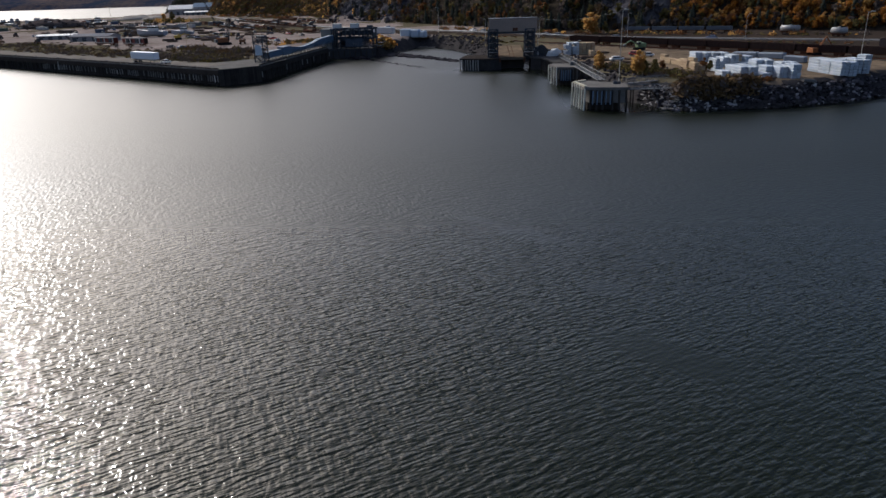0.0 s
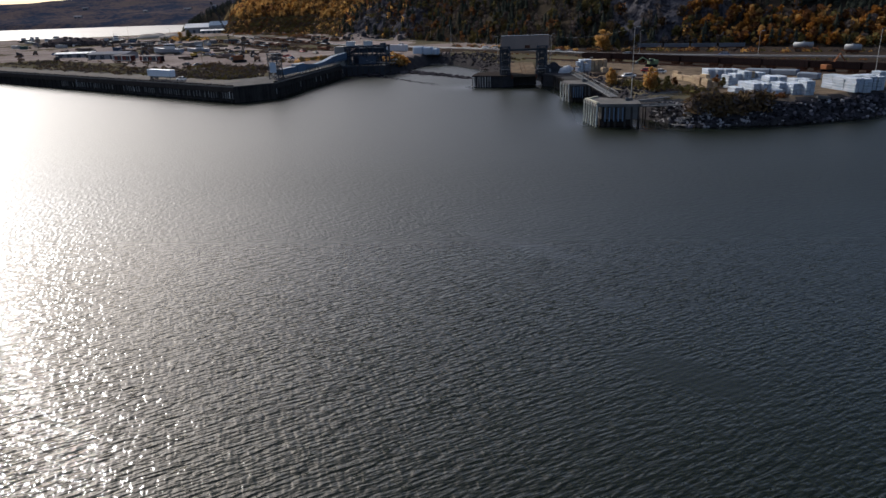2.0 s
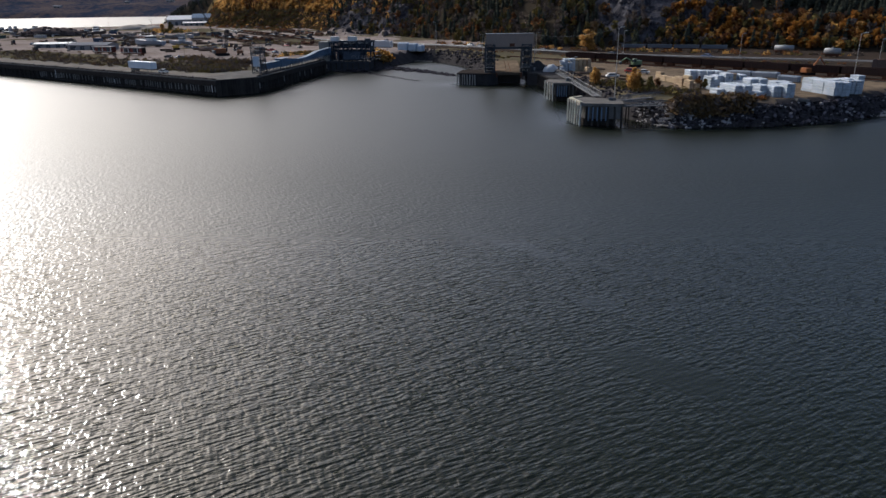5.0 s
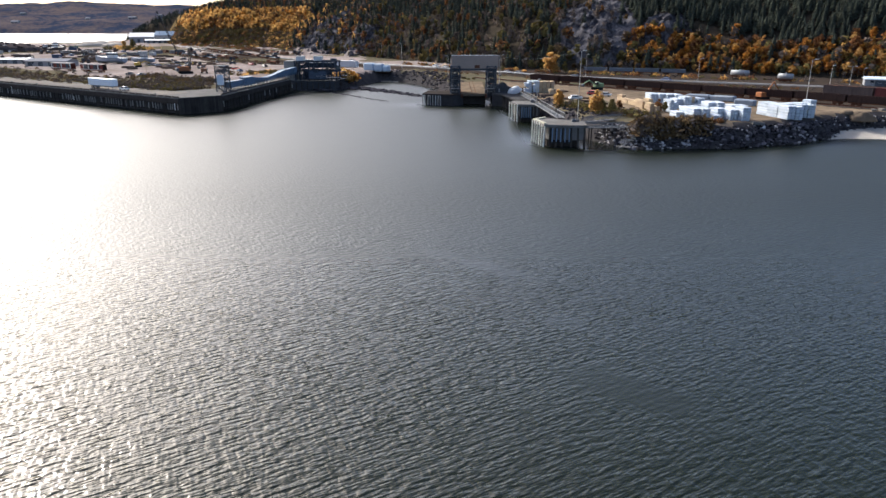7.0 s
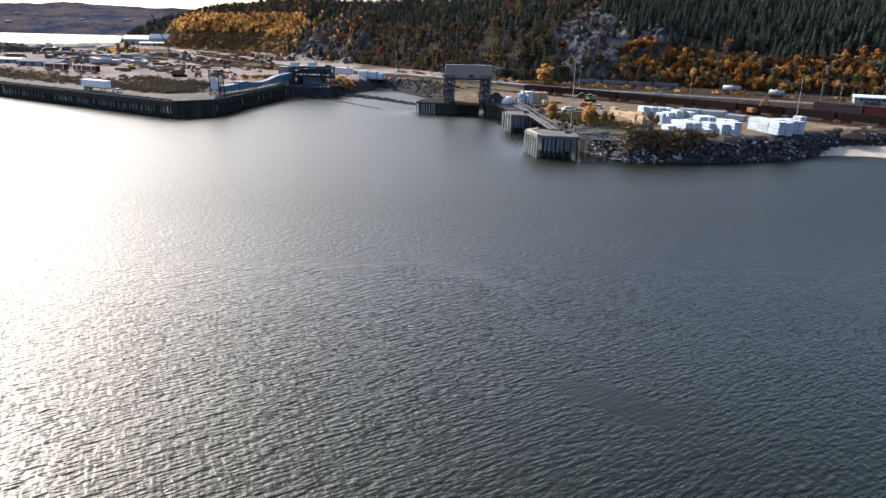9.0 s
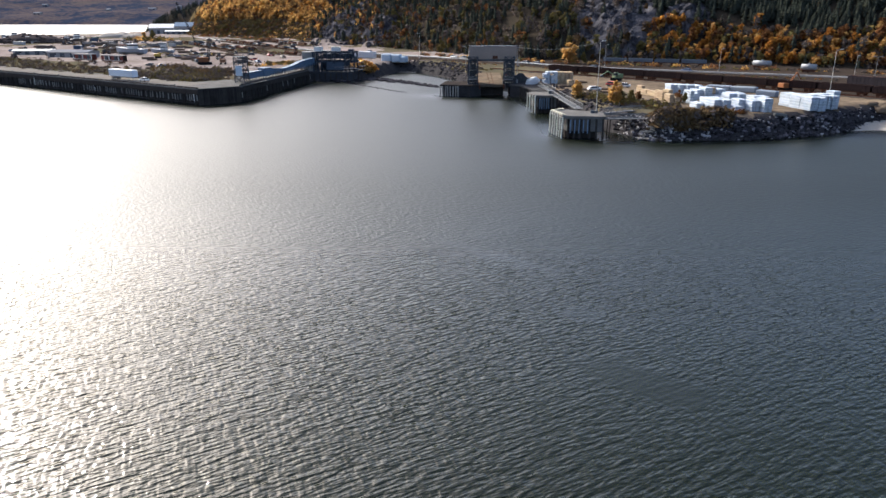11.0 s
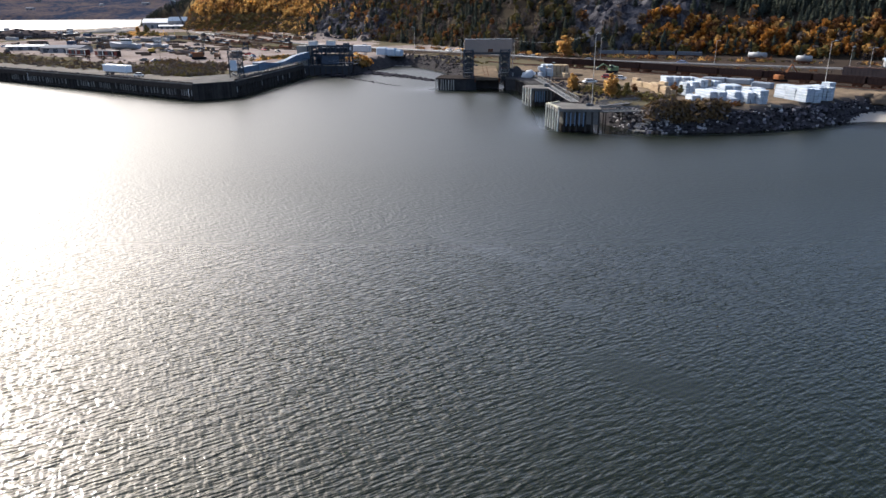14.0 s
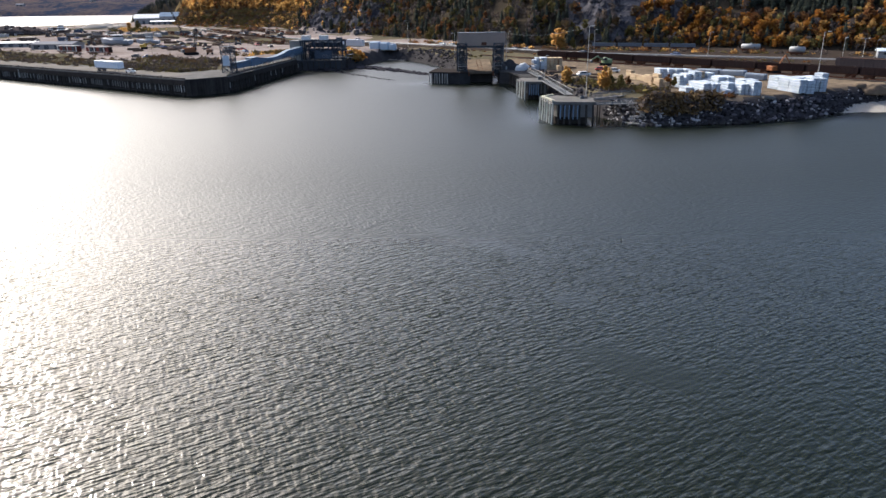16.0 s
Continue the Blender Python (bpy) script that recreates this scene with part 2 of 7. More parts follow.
# ---- the land: shore, yard and hill ----
YARD = 5.5
Q_FOLD, Q_NOSE = (-88.6, 234.0), (-77.0, 243.7)
SHORE = [(-700, 632), (-330, 397), (-93, 246), (-79, 262), (-74, 306), (-67, 328), (-46, 328), (-39, 352), (-33, 372), (-20, 366), (-6, 338), (1, 312), (3, 288), (4, 274),
         (7, 292), (19, 292), (24, 268), (27, 240), (30, 230), (32, 206), (37, 188), (44, 176), (48, 168), (56, 170.5), (70, 170.5), (87, 176), (103, 184.5),
         (112, 191), (124, 194), (150, 189), (200, 174), (400, 110), (900, -50), (1500, -200), (1500, 2800), (-2300, 2800), (-2300, 1950), (-900, 1880), (-520, 1700), (-445, 1250), (-445, 960), (-430, 905), (-420, 868), (-700, 800)]
FOOT = [(900, 60), (400, 215), (195, 305), (120, 352), (29, 386), (-55, 512), (-120, 590), (-165, 700), (-300, 790), (-332, 862), (-352, 898), (-400, 918), (-428, 960), (-430, 1300)]


# rock faces on the hill where few trees grow: centre, radii
CLIFFS = [(-97, 620, 30, 75), (-62, 548, 16, 30), (86, 404, 22, 32), (119, 384, 13, 13)]


def on_rock(x, y):
    return np.max([1 - ((x - cx) / rx_) ** 2 - ((y - cy) / ry_) ** 2 for cx, cy, rx_, ry_ in CLIFFS], axis=0)


def land_height(x, y):
    edge = line_distance(x, y, SHORE + SHORE[:1])
    d = np.where(inside(x, y, SHORE), np.abs(edge), -np.abs(edge))
    t = np.clip((d + 1.0) / 5.0, 0, 1)
    z = np.where(d > -1, -0.6 + (YARD + 0.6) * t * (1.6 - 0.6 * t), np.clip(-0.6 + (d + 1) * 0.3, -4, 0))
    z = z + np.where(d > 9, 0.12 * wave_noise(x, y, 14, 3), 0)
    up = -line_distance(x, y, FOOT)
    up = np.where((y > 60), up, -1)
    cap = np.interp(x, [-440, -400, -345, -330, -230, -130, -40, 60, 400], [9, 19, 34, 38, 49, 54, 55, 53, 56])
    rise = np.clip(up - 4, 0, None)
    hill = cap * (1 - np.exp(-rise * np.interp(x, [-240, -120], [1.5, 0.8]) / cap)) * (1 + 0.16 * wave_noise(x, y, 90, 5)) + np.clip(rise / 30, 0, 1) * 5 * wave_noise(x, y, 28, 6)
    crag = np.sqrt(np.clip(on_rock(x, y), 0, 1))
    hill = hill + crag * (3 + 9 * np.abs(wave_noise(x, y, 17, 31, 5)) + 5 * wave_noise(x, y, 9, 33, 3))
    hill = np.where((x < -440) | (y > 1500), 0, hill)
    far = np.clip((y - 1900 - 0.05 * (x + 1000)) / 700, 0, 1) * (70 + 30 * wave_noise(x, y, 420, 8)) + np.clip((y - 1880) / 120, 0, 1) * 12 * (1 + wave_noise(x, y, 120, 9))
    far = np.where(d > 0, far, 0)
    return np.where(d > 6, z + np.maximum(hill, 0), z) + np.where(y > 1500, far, 0), d, up


xs = np.concatenate([np.linspace(-2300, -430, 62, endpoint=False), np.arange(-430, 330, 3.0), np.linspace(332, 1500, 36)])
ys = np.concatenate([np.arange(150, 720, 3.0), np.linspace(722, 1300, 60, endpoint=False), np.linspace(1300, 2800, 80)])
gx, gy = np.meshgrid(xs, ys)
gz, gd, gup = land_height(gx, gy)
nx, ny = len(xs), len(ys)
ii = (np.arange(ny - 1)[:, None] * nx + np.arange(nx - 1)[None, :]).ravel()
quads = np.stack([ii, ii + 1, ii + nx + 1, ii + nx], 1)
fmid = lambda a: (a[:-1, :-1] + a[1:, 1:]).ravel() / 2
mid_up, mid_d, mid_y, mid_x = fmid(gup), fmid(gd), fmid(gy), fmid(gx)
FOREST_FLOOR = mat("forest_floor", (0.03, 0.027, 0.02), (0.055, 0.042, 0.03), 0.95, big=0.03, fine=0.4, bump=0.3, bump_scale=0.6)
# the far hill's blue-grey is distance haze put into its ground colour
FAR_WOODS_HAZE = mat("far_woods", (0.026, 0.034, 0.056), (0.088, 0.07, 0.068), 0.95, big=0.011, fine=0.08, mix=0.95, bump=2.5, bump_scale=0.12)
SCRUB = mat("dry_scrub_ground", (0.12, 0.10, 0.065), (0.065, 0.06, 0.04), 0.95, big=0.05, fine=0.5, bump=0.1, bump_scale=1.0)
BANK_ROCK = mat("bank_rubble", (0.06, 0.055, 0.053), (0.03, 0.028, 0.03), 0.95, big=0.3, fine=1.6, bump=0.25, bump_scale=1.4)
CLIFF_ROCK = mat("cliff_rock", (0.115, 0.108, 0.112), (0.03, 0.029, 0.034), 0.9, big=0.16, fine=0.8, mix=0.85, bump=0.9, bump_scale=0.45, island=0.2, stretch=(1, 1, 0.45))
MEADOW = mat("autumn_meadow", (0.20, 0.135, 0.06), (0.12, 0.095, 0.05), 0.95, big=0.02, fine=0.2, mix=0.7, bump=0.3, bump_scale=0.5)
ROAD_LINE = [(-262, 722), (-205, 632), (-150, 548), (-106, 487), (-60, 443), (-1, 391), (56, 328), (110, 297), (140, 281), (172, 262), (250, 214)]
FAR_TRACKS = [((-216, 640), (-108, 470), 10), ((-200, 560), (-98, 424), 10), ((-178, 640), (-116, 540), 5), ((-232, 590), (-150, 470), 7)]
QUAY_BRUSH = [(-275, 400), (-218, 352), (-172, 313), (-134, 297), (-110, 286), (-99, 272)]
scrub = wave_noise(mid_x, mid_y, 40, 11)
rocky = (on_rock(mid_x, mid_y) > 0.02) & (mid_up > 3)
meadow = (mid_up > 3) & (mid_x < -135) & (mid_y < 1000) & (mid_x > -345)
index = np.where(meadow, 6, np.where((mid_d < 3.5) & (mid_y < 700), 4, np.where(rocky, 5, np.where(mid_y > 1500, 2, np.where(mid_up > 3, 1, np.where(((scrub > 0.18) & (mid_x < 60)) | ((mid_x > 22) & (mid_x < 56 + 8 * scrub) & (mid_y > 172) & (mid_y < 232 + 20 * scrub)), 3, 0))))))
brush = np.abs(line_distance(mid_x, mid_y, QUAY_BRUSH)) < 17 + 6 * scrub
index = np.where(brush & (mid_d > 7), 3, index)
roadside = line_distance(mid_x, mid_y, ROAD_LINE)
index = np.where((index == 0) & (roadside > -24 + 5 * scrub) & (roadside < -5) & (mid_x > -75) & (mid_x < 60), 8, index)
index = np.where((index == 0) & (roadside < -5) & (roadside > -70) & (mid_x < -40) & (mid_x > -150) & (mid_y > 440) & (mid_y < 640), 8, index)
beyond = ((mid_x - 14) * 125 + (mid_y - 322) * 122) / 174.7 + 2.5 * scrub
index = np.where((index == 0) & (mid_x > 24 + 10 * scrub) & (beyond > -3), 8, np.where((index == 0) & (mid_x < 14) & (mid_y < 1500), 7, index))
for tr in FAR_TRACKS:
    index = np.where((index == 7) & (np.abs(line_distance(mid_x, mid_y, tr[:2])) < 6 + 3 * scrub), 8, index)
ground = from_arrays("ground", np.stack([gx, gy, gz], -1).reshape(-1, 3), quads, [DIRT, FOREST_FLOOR, FAR_WOODS_HAZE, SCRUB, BANK_ROCK, CLIFF_ROCK, MEADOW, PALE_DIRT, DARK_EARTH], index, True)
ground.data.polygons.foreach_set("use_smooth", index != 5)
tagged(ground, "pale gravel harbour yard rising into a wooded hill", "ground", kind="structure")

# the water sheet knows how sheltered it lies: 1 at the banks and quays, fading out over the bay
wx = np.concatenate([np.linspace(-4500, -260, 40, endpoint=False), np.arange(-260, 260, 4.0), np.linspace(260, 4500, 40)])
wy = np.concatenate([np.linspace(-2100, 20, 12, endpoint=False), np.arange(20, 420, 4.0), np.linspace(420, 4500, 60)])
wgx, wgy = np.meshgrid(wx, wy)
wi = (np.arange(len(wy) - 1)[:, None] * len(wx) + np.arange(len(wx) - 1)[None, :]).ravel()
water = from_arrays("water", np.stack([wgx, wgy, wgx * 0], -1).reshape(-1, 3), np.stack([wi, wi + 1, wi + len(wx) + 1, wi + len(wx)], 1), [WATER])
bank = np.min([np.abs(line_distance(wgx, wgy, l)) for l in (SHORE + SHORE[:1], [(-320, 381), Q_FOLD, Q_NOSE, (-68, 317)], [(-8, 264), (4, 260), (22, 258), (27, 222), (25, 176), (36, 172), (48, 168)])], axis=0)
calm_bank = np.exp(-bank / 5.0)
for _ in range(2):
    pad = np.pad(calm_bank, 1, mode="edge")
    calm_bank = (pad[:-2, 1:-1] + pad[2:, 1:-1] + pad[1:-1, :-2] + pad[1:-1, 2:] + 2 * pad[1:-1, 1:-1]) / 6
shade = water.data.attributes.new("shelter", "FLOAT", "POINT")
shade.data.foreach_set("value", calm_bank.astype(np.float32).ravel())
tagged(water, "dark green-grey rippled harbour water with sun glitter", "water", kind="structure")


def z_many(x, y):
    """Heights of the ground sheet at many places."""
    x, y = np.asarray(x, float), np.asarray(y, float)
    i = np.clip(np.searchsorted(xs, x) - 1, 0, nx - 2)
    j = np.clip(np.searchsorted(ys, y) - 1, 0, ny - 2)
    u, v = (x - xs[i]) / (xs[i + 1] - xs[i]), (y - ys[j]) / (ys[j + 1] - ys[j])
    return (gz[j, i] * (1 - u) + gz[j, i + 1] * u) * (1 - v) + (gz[j + 1, i] * (1 - u) + gz[j + 1, i + 1] * u) * v


def z_at(x, y):
    return float(z_many(x, y))


# ---- the west quay: deck on piles in front of a dark wall ----
def quay_side(name, origin, angle, length, inland, depth, label):
    """A quay front: x runs along its edge, inland is +1 or -1 for the side of the land."""
    q = thing(name, origin[0], origin[1], 0, angle, label, "quay", kind="structure")
    s = inland
    bm = B()
    step = 12.0
    for i in range(int(length / step)):
        box(bm, (i * step + step / 2, s * depth / 2, 5.25), (step - 0.05, depth, 0.7), bevel=0.05)
    part("deck", bm, CONCRETE, q)
    part("wall", box(B(), (length / 2, s * 2.6, 0.7), (length, 0.6, 8.4)), CONCRETE_DARK, q)
    bm = B()
    for i in range(int(length / 6)):
        box(bm, (i * 6 + 3, s * 0.1, 4.35), (5.9, 0.5, 1.7), bevel=0.06)
    part("fascia", bm, TIMBER_DARK, q)
    for z in (1.1, 2.9):
        part("wale", box(B(), (length / 2, s * 0.35, z), (length, 0.3, 0.35), bevel=0.04), TIMBER_DARK, q)
    bm = B()
    for i in range(int(length / 4)):
        box(bm, (i * 4 + 2, s * 0.45, 5.83), (3.4, 0.35, 0.36), bevel=0.05)
    part("bull_rail", bm, TIMBER_DARK, q)
    first = part("post", rod(B(), (0, 0, 1.5), (0, 0, 3.5), 0.17, 0.15, 8), TIMBER_GREY, q, "bleached fender post")
    first.matrix_basis = pose(0.8, s * -0.05, 0)
    dark = part("pile", rod(B(), (0, 0, -3), (0, 0, 3.6), 0.24, 0.2, 8), TIMBER_DARK, q)
    dark.matrix_basis = pose(1.8, s * 0.9, 0)
    rng = random.Random(5)
    x = 2.0
    while x < min(length, 190) - 0.5:
        again(first if rng.random() < 0.6 and (s < 0 or rng.random() < 0.25) and x < 122 else dark, pose(x, s * (-0.05 + rng.uniform(-0.04, 0.1)), rng.uniform(-0.35, 0.1), rng.uniform(-2, 2), rng.uniform(-2, 2), 0))
        x += rng.uniform(1.1, 1.7)
    return q


Q_CORNER = (-83.0, 235.0)
q_west = math.degrees(math.atan2(293.2 - 234.0, -181.4 + 88.6))
quay_west = quay_side("quay_west", Q_FOLD, q_west, 312.0, -1, 17.0, "long concrete quay with dark timber front and pale piles")
q_east = math.degrees(math.atan2(71.4, 13.2))
quay_east = quay_side("quay_east", Q_NOSE, math.degrees(math.atan2(73.6, 9.2)), 74.0, 1, 13.0, "concrete quay side with dark timber fascia and piles")


def along(origin, angle, x, y):
    c, s = math.cos(radians(angle)), math.sin(radians(angle))
    return origin[0] + c * x - s * y, origin[1] + s * x + c * y


# bollards and marker posts on the quay
def bollard():
    b = thing("bollard", 0, 0, 0, 0, "dark cast iron mooring bollard on the quay", "bollard", "quay bollards")
    bm = B()
    rod(bm, (0, 0, 0), (0, 0, 0.55), 0.24, 0.2, 10)
    rod(bm, (0, 0, 0.55), (0, 0, 0.72), 0.36, 0.3, 10)
    part("post", bm, STEEL_GREY, b)
    part("base_plate", rod(B(), (0, 0, 0), (0, 0, 0.06), 0.42, 0.42, 10), RUST, b)
    return b


first = bollard()
first.matrix_basis = pose(*along(Q_FOLD, q_west, 14, -1.2), 5.6)
for i in range(1, 11):
    copy_thing(first, pose(*along(Q_FOLD, q_west, 14 + 19 * i, -1.2), 5.6))

WHITE_PAINT = mat("white_paint", (0.64, 0.64, 0.63), (0.5, 0.5, 0.48), 0.5, big=0.4, fine=2.0, mix=0.2)
for i, (x, h) in enumerate(((107, 3.2), (2.0, 2.4), (62, 1.6))):
    px, py = along(Q_FOLD, q_west, x, 0.35)
    mk = thing("marker_post", px, py, 0.8, q_west, "white painted marker board on the quay face", "marker", "quay markers")
    part("board", box(B(), (0, 0, h / 2 + 0.6), (0.35, 0.12, h), bevel=0.03), WHITE_PAINT, mk)
    part("post", rod(B(), (0, -0.12, -1.4), (0, -0.12, h + 0.9), 0.09), TIMBER_DARK, mk)


# ---- steel frames ----
def lattice(bm, w, d, h, bays, r=0.14, leg=0.2):
    """A four-legged braced tower, base at 0."""
    c = [(-w / 2, -d / 2), (w / 2, -d / 2), (w / 2, d / 2), (-w / 2, d / 2)]
    for x, y in c:
        box(bm, (x, y, h / 2), (leg * 1.6, leg * 1.6, h))
    for k in range(bays + 1):
        z = h * k / bays
        for i in range(4):
            a, b = c[i], c[(i + 1) % 4]
            if k:
                rod(bm, (*a, z), (*b, z), r, seg=4)
            if k < bays:
                z2 = h * (k + 1) / bays
                rod(bm, (*a, z), (*b, z2), r * 0.8, seg=4)
                rod(bm, (*b, z), (*a, z2), r * 0.8, seg=4)
    return bm


def rails(bm, pts, h=1.1, r=0.035):
    """Hand rails along a line of points."""
    for a, b in zip(pts[:-1], pts[1:]):
        a, b = Vector(a), Vector(b)
        for k in (0.5, 1.0):
            rod(bm, a + Vector((0, 0, h * k)), b + Vector((0, 0, h * k)), r, seg=4)
        n = max(1, int((b - a).length / 1.8))
        for i in range(n + 1):
            p = a.lerp(b, i / n)
            rod(bm, p, p + Vector((0, 0, h)), r, seg=4)
    return bm


CLAD_GREY = mat("grey_cladding", (0.36, 0.285, 0.24), (0.28, 0.225, 0.195), 0.6, 0.1, big=0.15, fine=1.0, mix=0.3)
CLAD_DARK = mat("dark_cladding", (0.10, 0.115, 0.12), (0.07, 0.075, 0.075), 0.6, 0.1, big=0.3, fine=1.5)


def cladding(bm, w, d, h, pitch=0.5, mi=0, at=(0, 0, 0)):
    """A closed box with raised ribs on its four sides."""
    x, y, z = at
    box(bm, (x, y, z + h / 2), (w, d, h), mi=mi)
    for i in range(int(w / pitch)):
        for s in (-1, 1):
            box(bm, (x - w / 2 + (i + 0.5) * pitch, y + s * (d / 2 + 0.03), z + h / 2), (pitch * 0.45, 0.08, h), mi=mi)
    for i in range(int(d / pitch)):
        for s in (-1, 1):
            box(bm, (x + s * (w / 2 + 0.03), y - d / 2 + (i + 0.5) * pitch, z + h / 2), (0.08, pitch * 0.45, h), mi=mi)
    return bm


BLUE_DARK = mat("dark_blue_steel", (0.052, 0.068, 0.09), (0.036, 0.043, 0.055), 0.6, 0.1, big=0.4, fine=2.0)
DARK_STEEL = mat("dark_oily_steel", (0.062, 0.066, 0.075), (0.042, 0.042, 0.045), 0.65, 0.2, big=0.5, fine=2.0)


# ---- the rail ferry gantry at the head of the slip ----
gantry = thing("ferry_gantry", 12.2, 266.0, 0, 0, "tall steel rail ferry gantry with a grey clad lifting house", "gantry")
part("left_tower", lattice(B(), 3.4, 5.0, 11.6, 6, 0.15, 0.28), BLUE_DARK, gantry).matrix_basis = pose(-7.6, 0, 2.5)
part("right_tower", lattice(B(), 3.4, 5.0, 11.6, 6, 0.15, 0.28), BLUE_DARK, gantry).matrix_basis = pose(5.9, 0, 2.5)
house = part("lifting_house", cladding(B(), 17.4, 4.6, 4.5, 0.6), CLAD_GREY, gantry, "grey ribbed cladding, stained")
house.matrix_basis = pose(-0.3, 0, 13.3)
part("roof", box(B(), (0, 0, 4.58), (17.7, 4.9, 0.16), bevel=0.04), STEEL_GREY, house)
part("hatch", box(B(), (0.8, -2.42, 0.7), (1.9, 0.12, 1.1), bevel=0.03), RUST, house)
part("cross_beam", box(B(), (-0.5, -1.7, 12.9), (17, 0.5, 0.7), bevel=0.03), STEEL_GREY, gantry)
part("cross_beam", box(B(), (-0.5, 1.7, 12.9), (17, 0.5, 0.7), bevel=0.03), STEEL_GREY, gantry)
for x, w in ((-7.6, 2.2), (5.9, 2.4)):
    bm = B()
    for k in range(4):
        box(bm, (x, 0.4, 4.0 + k * 2.3), (w, 3.4, 1.3), bevel=0.1)
    part("counterweight", bm, CLAD_DARK, gantry)
    for s in (-0.9, 0.9):
        part("guide_post", rod(B(), (x + s * w * 0.75, -2.7, 2.5), (x + s * w * 0.75, -2.7, 14.4), 0.16), STEEL_GREY, gantry)
    bm = B()
    rails(bm, [(x - w * 0.7, -3.0, 6.2), (x + w * 0.7, -3.0, 6.2)])
    box(bm, (x, -3.0, 6.1), (w * 1.5, 1.0, 0.12))
    part("platform", bm, STEEL_LIGHT, gantry)
for x in (-7.6, 5.9):
    part("inner_mast", lattice(B(), 1.8, 2.2, 11.0, 7, 0.1, 0.16), DARK_STEEL, gantry).matrix_basis = pose(x, -1.0, 2.6)
    for s in (-1, 1):
        part("ladder", rails(B(), [(x + s * 2.2, -2.0, 3.0), (x + s * 2.2, -2.0, 12.0)], 0.5), DARK_STEEL, gantry)
for x, h in ((-9.4, 16.9), (8.9, 17.6)):
    part("side_post", rod(B(), (x, -1.0, 4.0), (x, -1.0, h), 0.13, 0.1, 6), STEEL_LIGHT, gantry)
for x, y, z, w, h in ((7.9, -2.9, 4.2, 1.3, 2.4), (12.7, 0.8, 4.2, 2.0, 2.2), (13.4, -1.6, 4.2, 1.4, 1.3), (3.9, -2.8, 4.0, 0.9, 1.8)):
    part("machinery_box", box(B(), (x, y, z + h / 2), (w, 1.8, h), bevel=0.1), DARK_STEEL, gantry)
bm = B()
rod(bm, (10.4, -2.0, 6.4), (10.4, 0.6, 6.4), 1.4, 1.4, 20)
rod(bm, (10.4, -2.2, 6.4), (10.4, -2.0, 6.4), 1.75, 1.75, 20)
rod(bm, (10.4, 0.6, 6.4), (10.4, 0.8, 6.4), 1.75, 1.75, 20)
rod(bm, (10.4, -2.6, 6.4), (10.4, 1.2, 6.4), 0.35, 0.35, 10)
box(bm, (8.7, -0.6, 6.0), (1.5, 2.6, 3.0), bevel=0.12)
box(bm, (12.1, 0.4, 5.6), (1.2, 2.0, 2.4), bevel=0.12)
box(bm, (10.0, -0.8, 4.3), (4.4, 4.2, 0.9), bevel=0.1)
part("winch_drum", bm, DARK_STEEL, gantry, "dark round winch drum housing")
part("control_cabinet", box(B(), (8.6, -2.4, 5.3), (1.2, 0.8, 1.3), bevel=0.05), STEEL_LIGHT, gantry, "pale control cabinet")

WET_CONCRETE = mat("wet_dark_concrete", (0.055, 0.053, 0.055), (0.028, 0.027, 0.028), 0.85, big=0.3, fine=1.8, bump=0.05)
dock = thing("gantry_dock", 0, 0, 0, 0, "concrete dock with pale timber fender piles beside the gantry", "dock", kind="structure")
part("slab", prism(B(), [(-6.8, 263.4), (3.6, 260.2), (7.6, 262.5), (7.6, 274), (-5.5, 276)], -3, 4.0), WET_CONCRETE, dock)
part("cap", prism(B(), [(-7.8, 263.2), (3.7, 259.9), (7.9, 262.3), (7.0, 274.2), (-5.7, 276.2)], 3.6, 4.2), TIMBER_DARK, dock)
pl = part("pile", rod(B(), (0, 0, -3), (0, 0, 3.7), 0.26, 0.22, 8), TIMBER_GREY, dock)
pl.matrix_basis = pose(-7.6, 262.9, 0)
for i in range(1, 8):
    again(pl, pose(-7.6 + i * 0.95, 262.8 - i * 0.27, 0, 0, random.Random(i).uniform(-3, 3), 0))
bulk = thing("gantry_bulkhead", 0, 0, 0, 0, "stained concrete bulkhead between the gantry and the dolphins", "bulkhead", kind="structure")
part("wall", prism(B(), [(18.4, 261), (22, 258), (25.5, 241), (29, 235), (33, 237), (31, 255), (29, 272), (18.4, 272)], -3, 4.1), WET_CONCRETE, bulk)
part("cap", prism(B(), [(18.3, 260.8), (21.8, 257.6), (25.2, 240.8), (28.9, 234.6), (33.2, 236.8), (31.2, 255), (29.2, 272.2), (18.3, 272.2)], 3.9, 4.5), CONCRETE_DARK, bulk)
for i in range(9):
    t = i / 8
    part("fender", rod(B(), (21.9 + 3.4 * t, 257.6 - 16.4 * t, -3), (21.9 + 3.4 * t, 257.6 - 16.4 * t, 4.0), 0.22), TIMBER_DARK, bulk)
ramp = thing("ferry_ramp", 11.6, 278, 0, 0, "dirt-covered link ramp sloping down between the gantry towers", "ramp")
part("deck", box(B(), (0, 0, 4.7), (9.4, 32, 0.9), rx=3.0, bevel=0.05), DIRT, ramp)
# added dark block fills the slot in place of the ramp's shadow
part("abutment", box(B(), (0, -5.0, 0.4), (9.2, 14, 5.6), bevel=0.1), TIMBER_DARK, ramp, "dark block standing in for shadow under the ramp")
for s in (-1, 1):
    part("girder", box(B(), (s * 4.5, -0.5, 4.3), (0.5, 32, 1.5), rx=3.0), RUST, ramp)
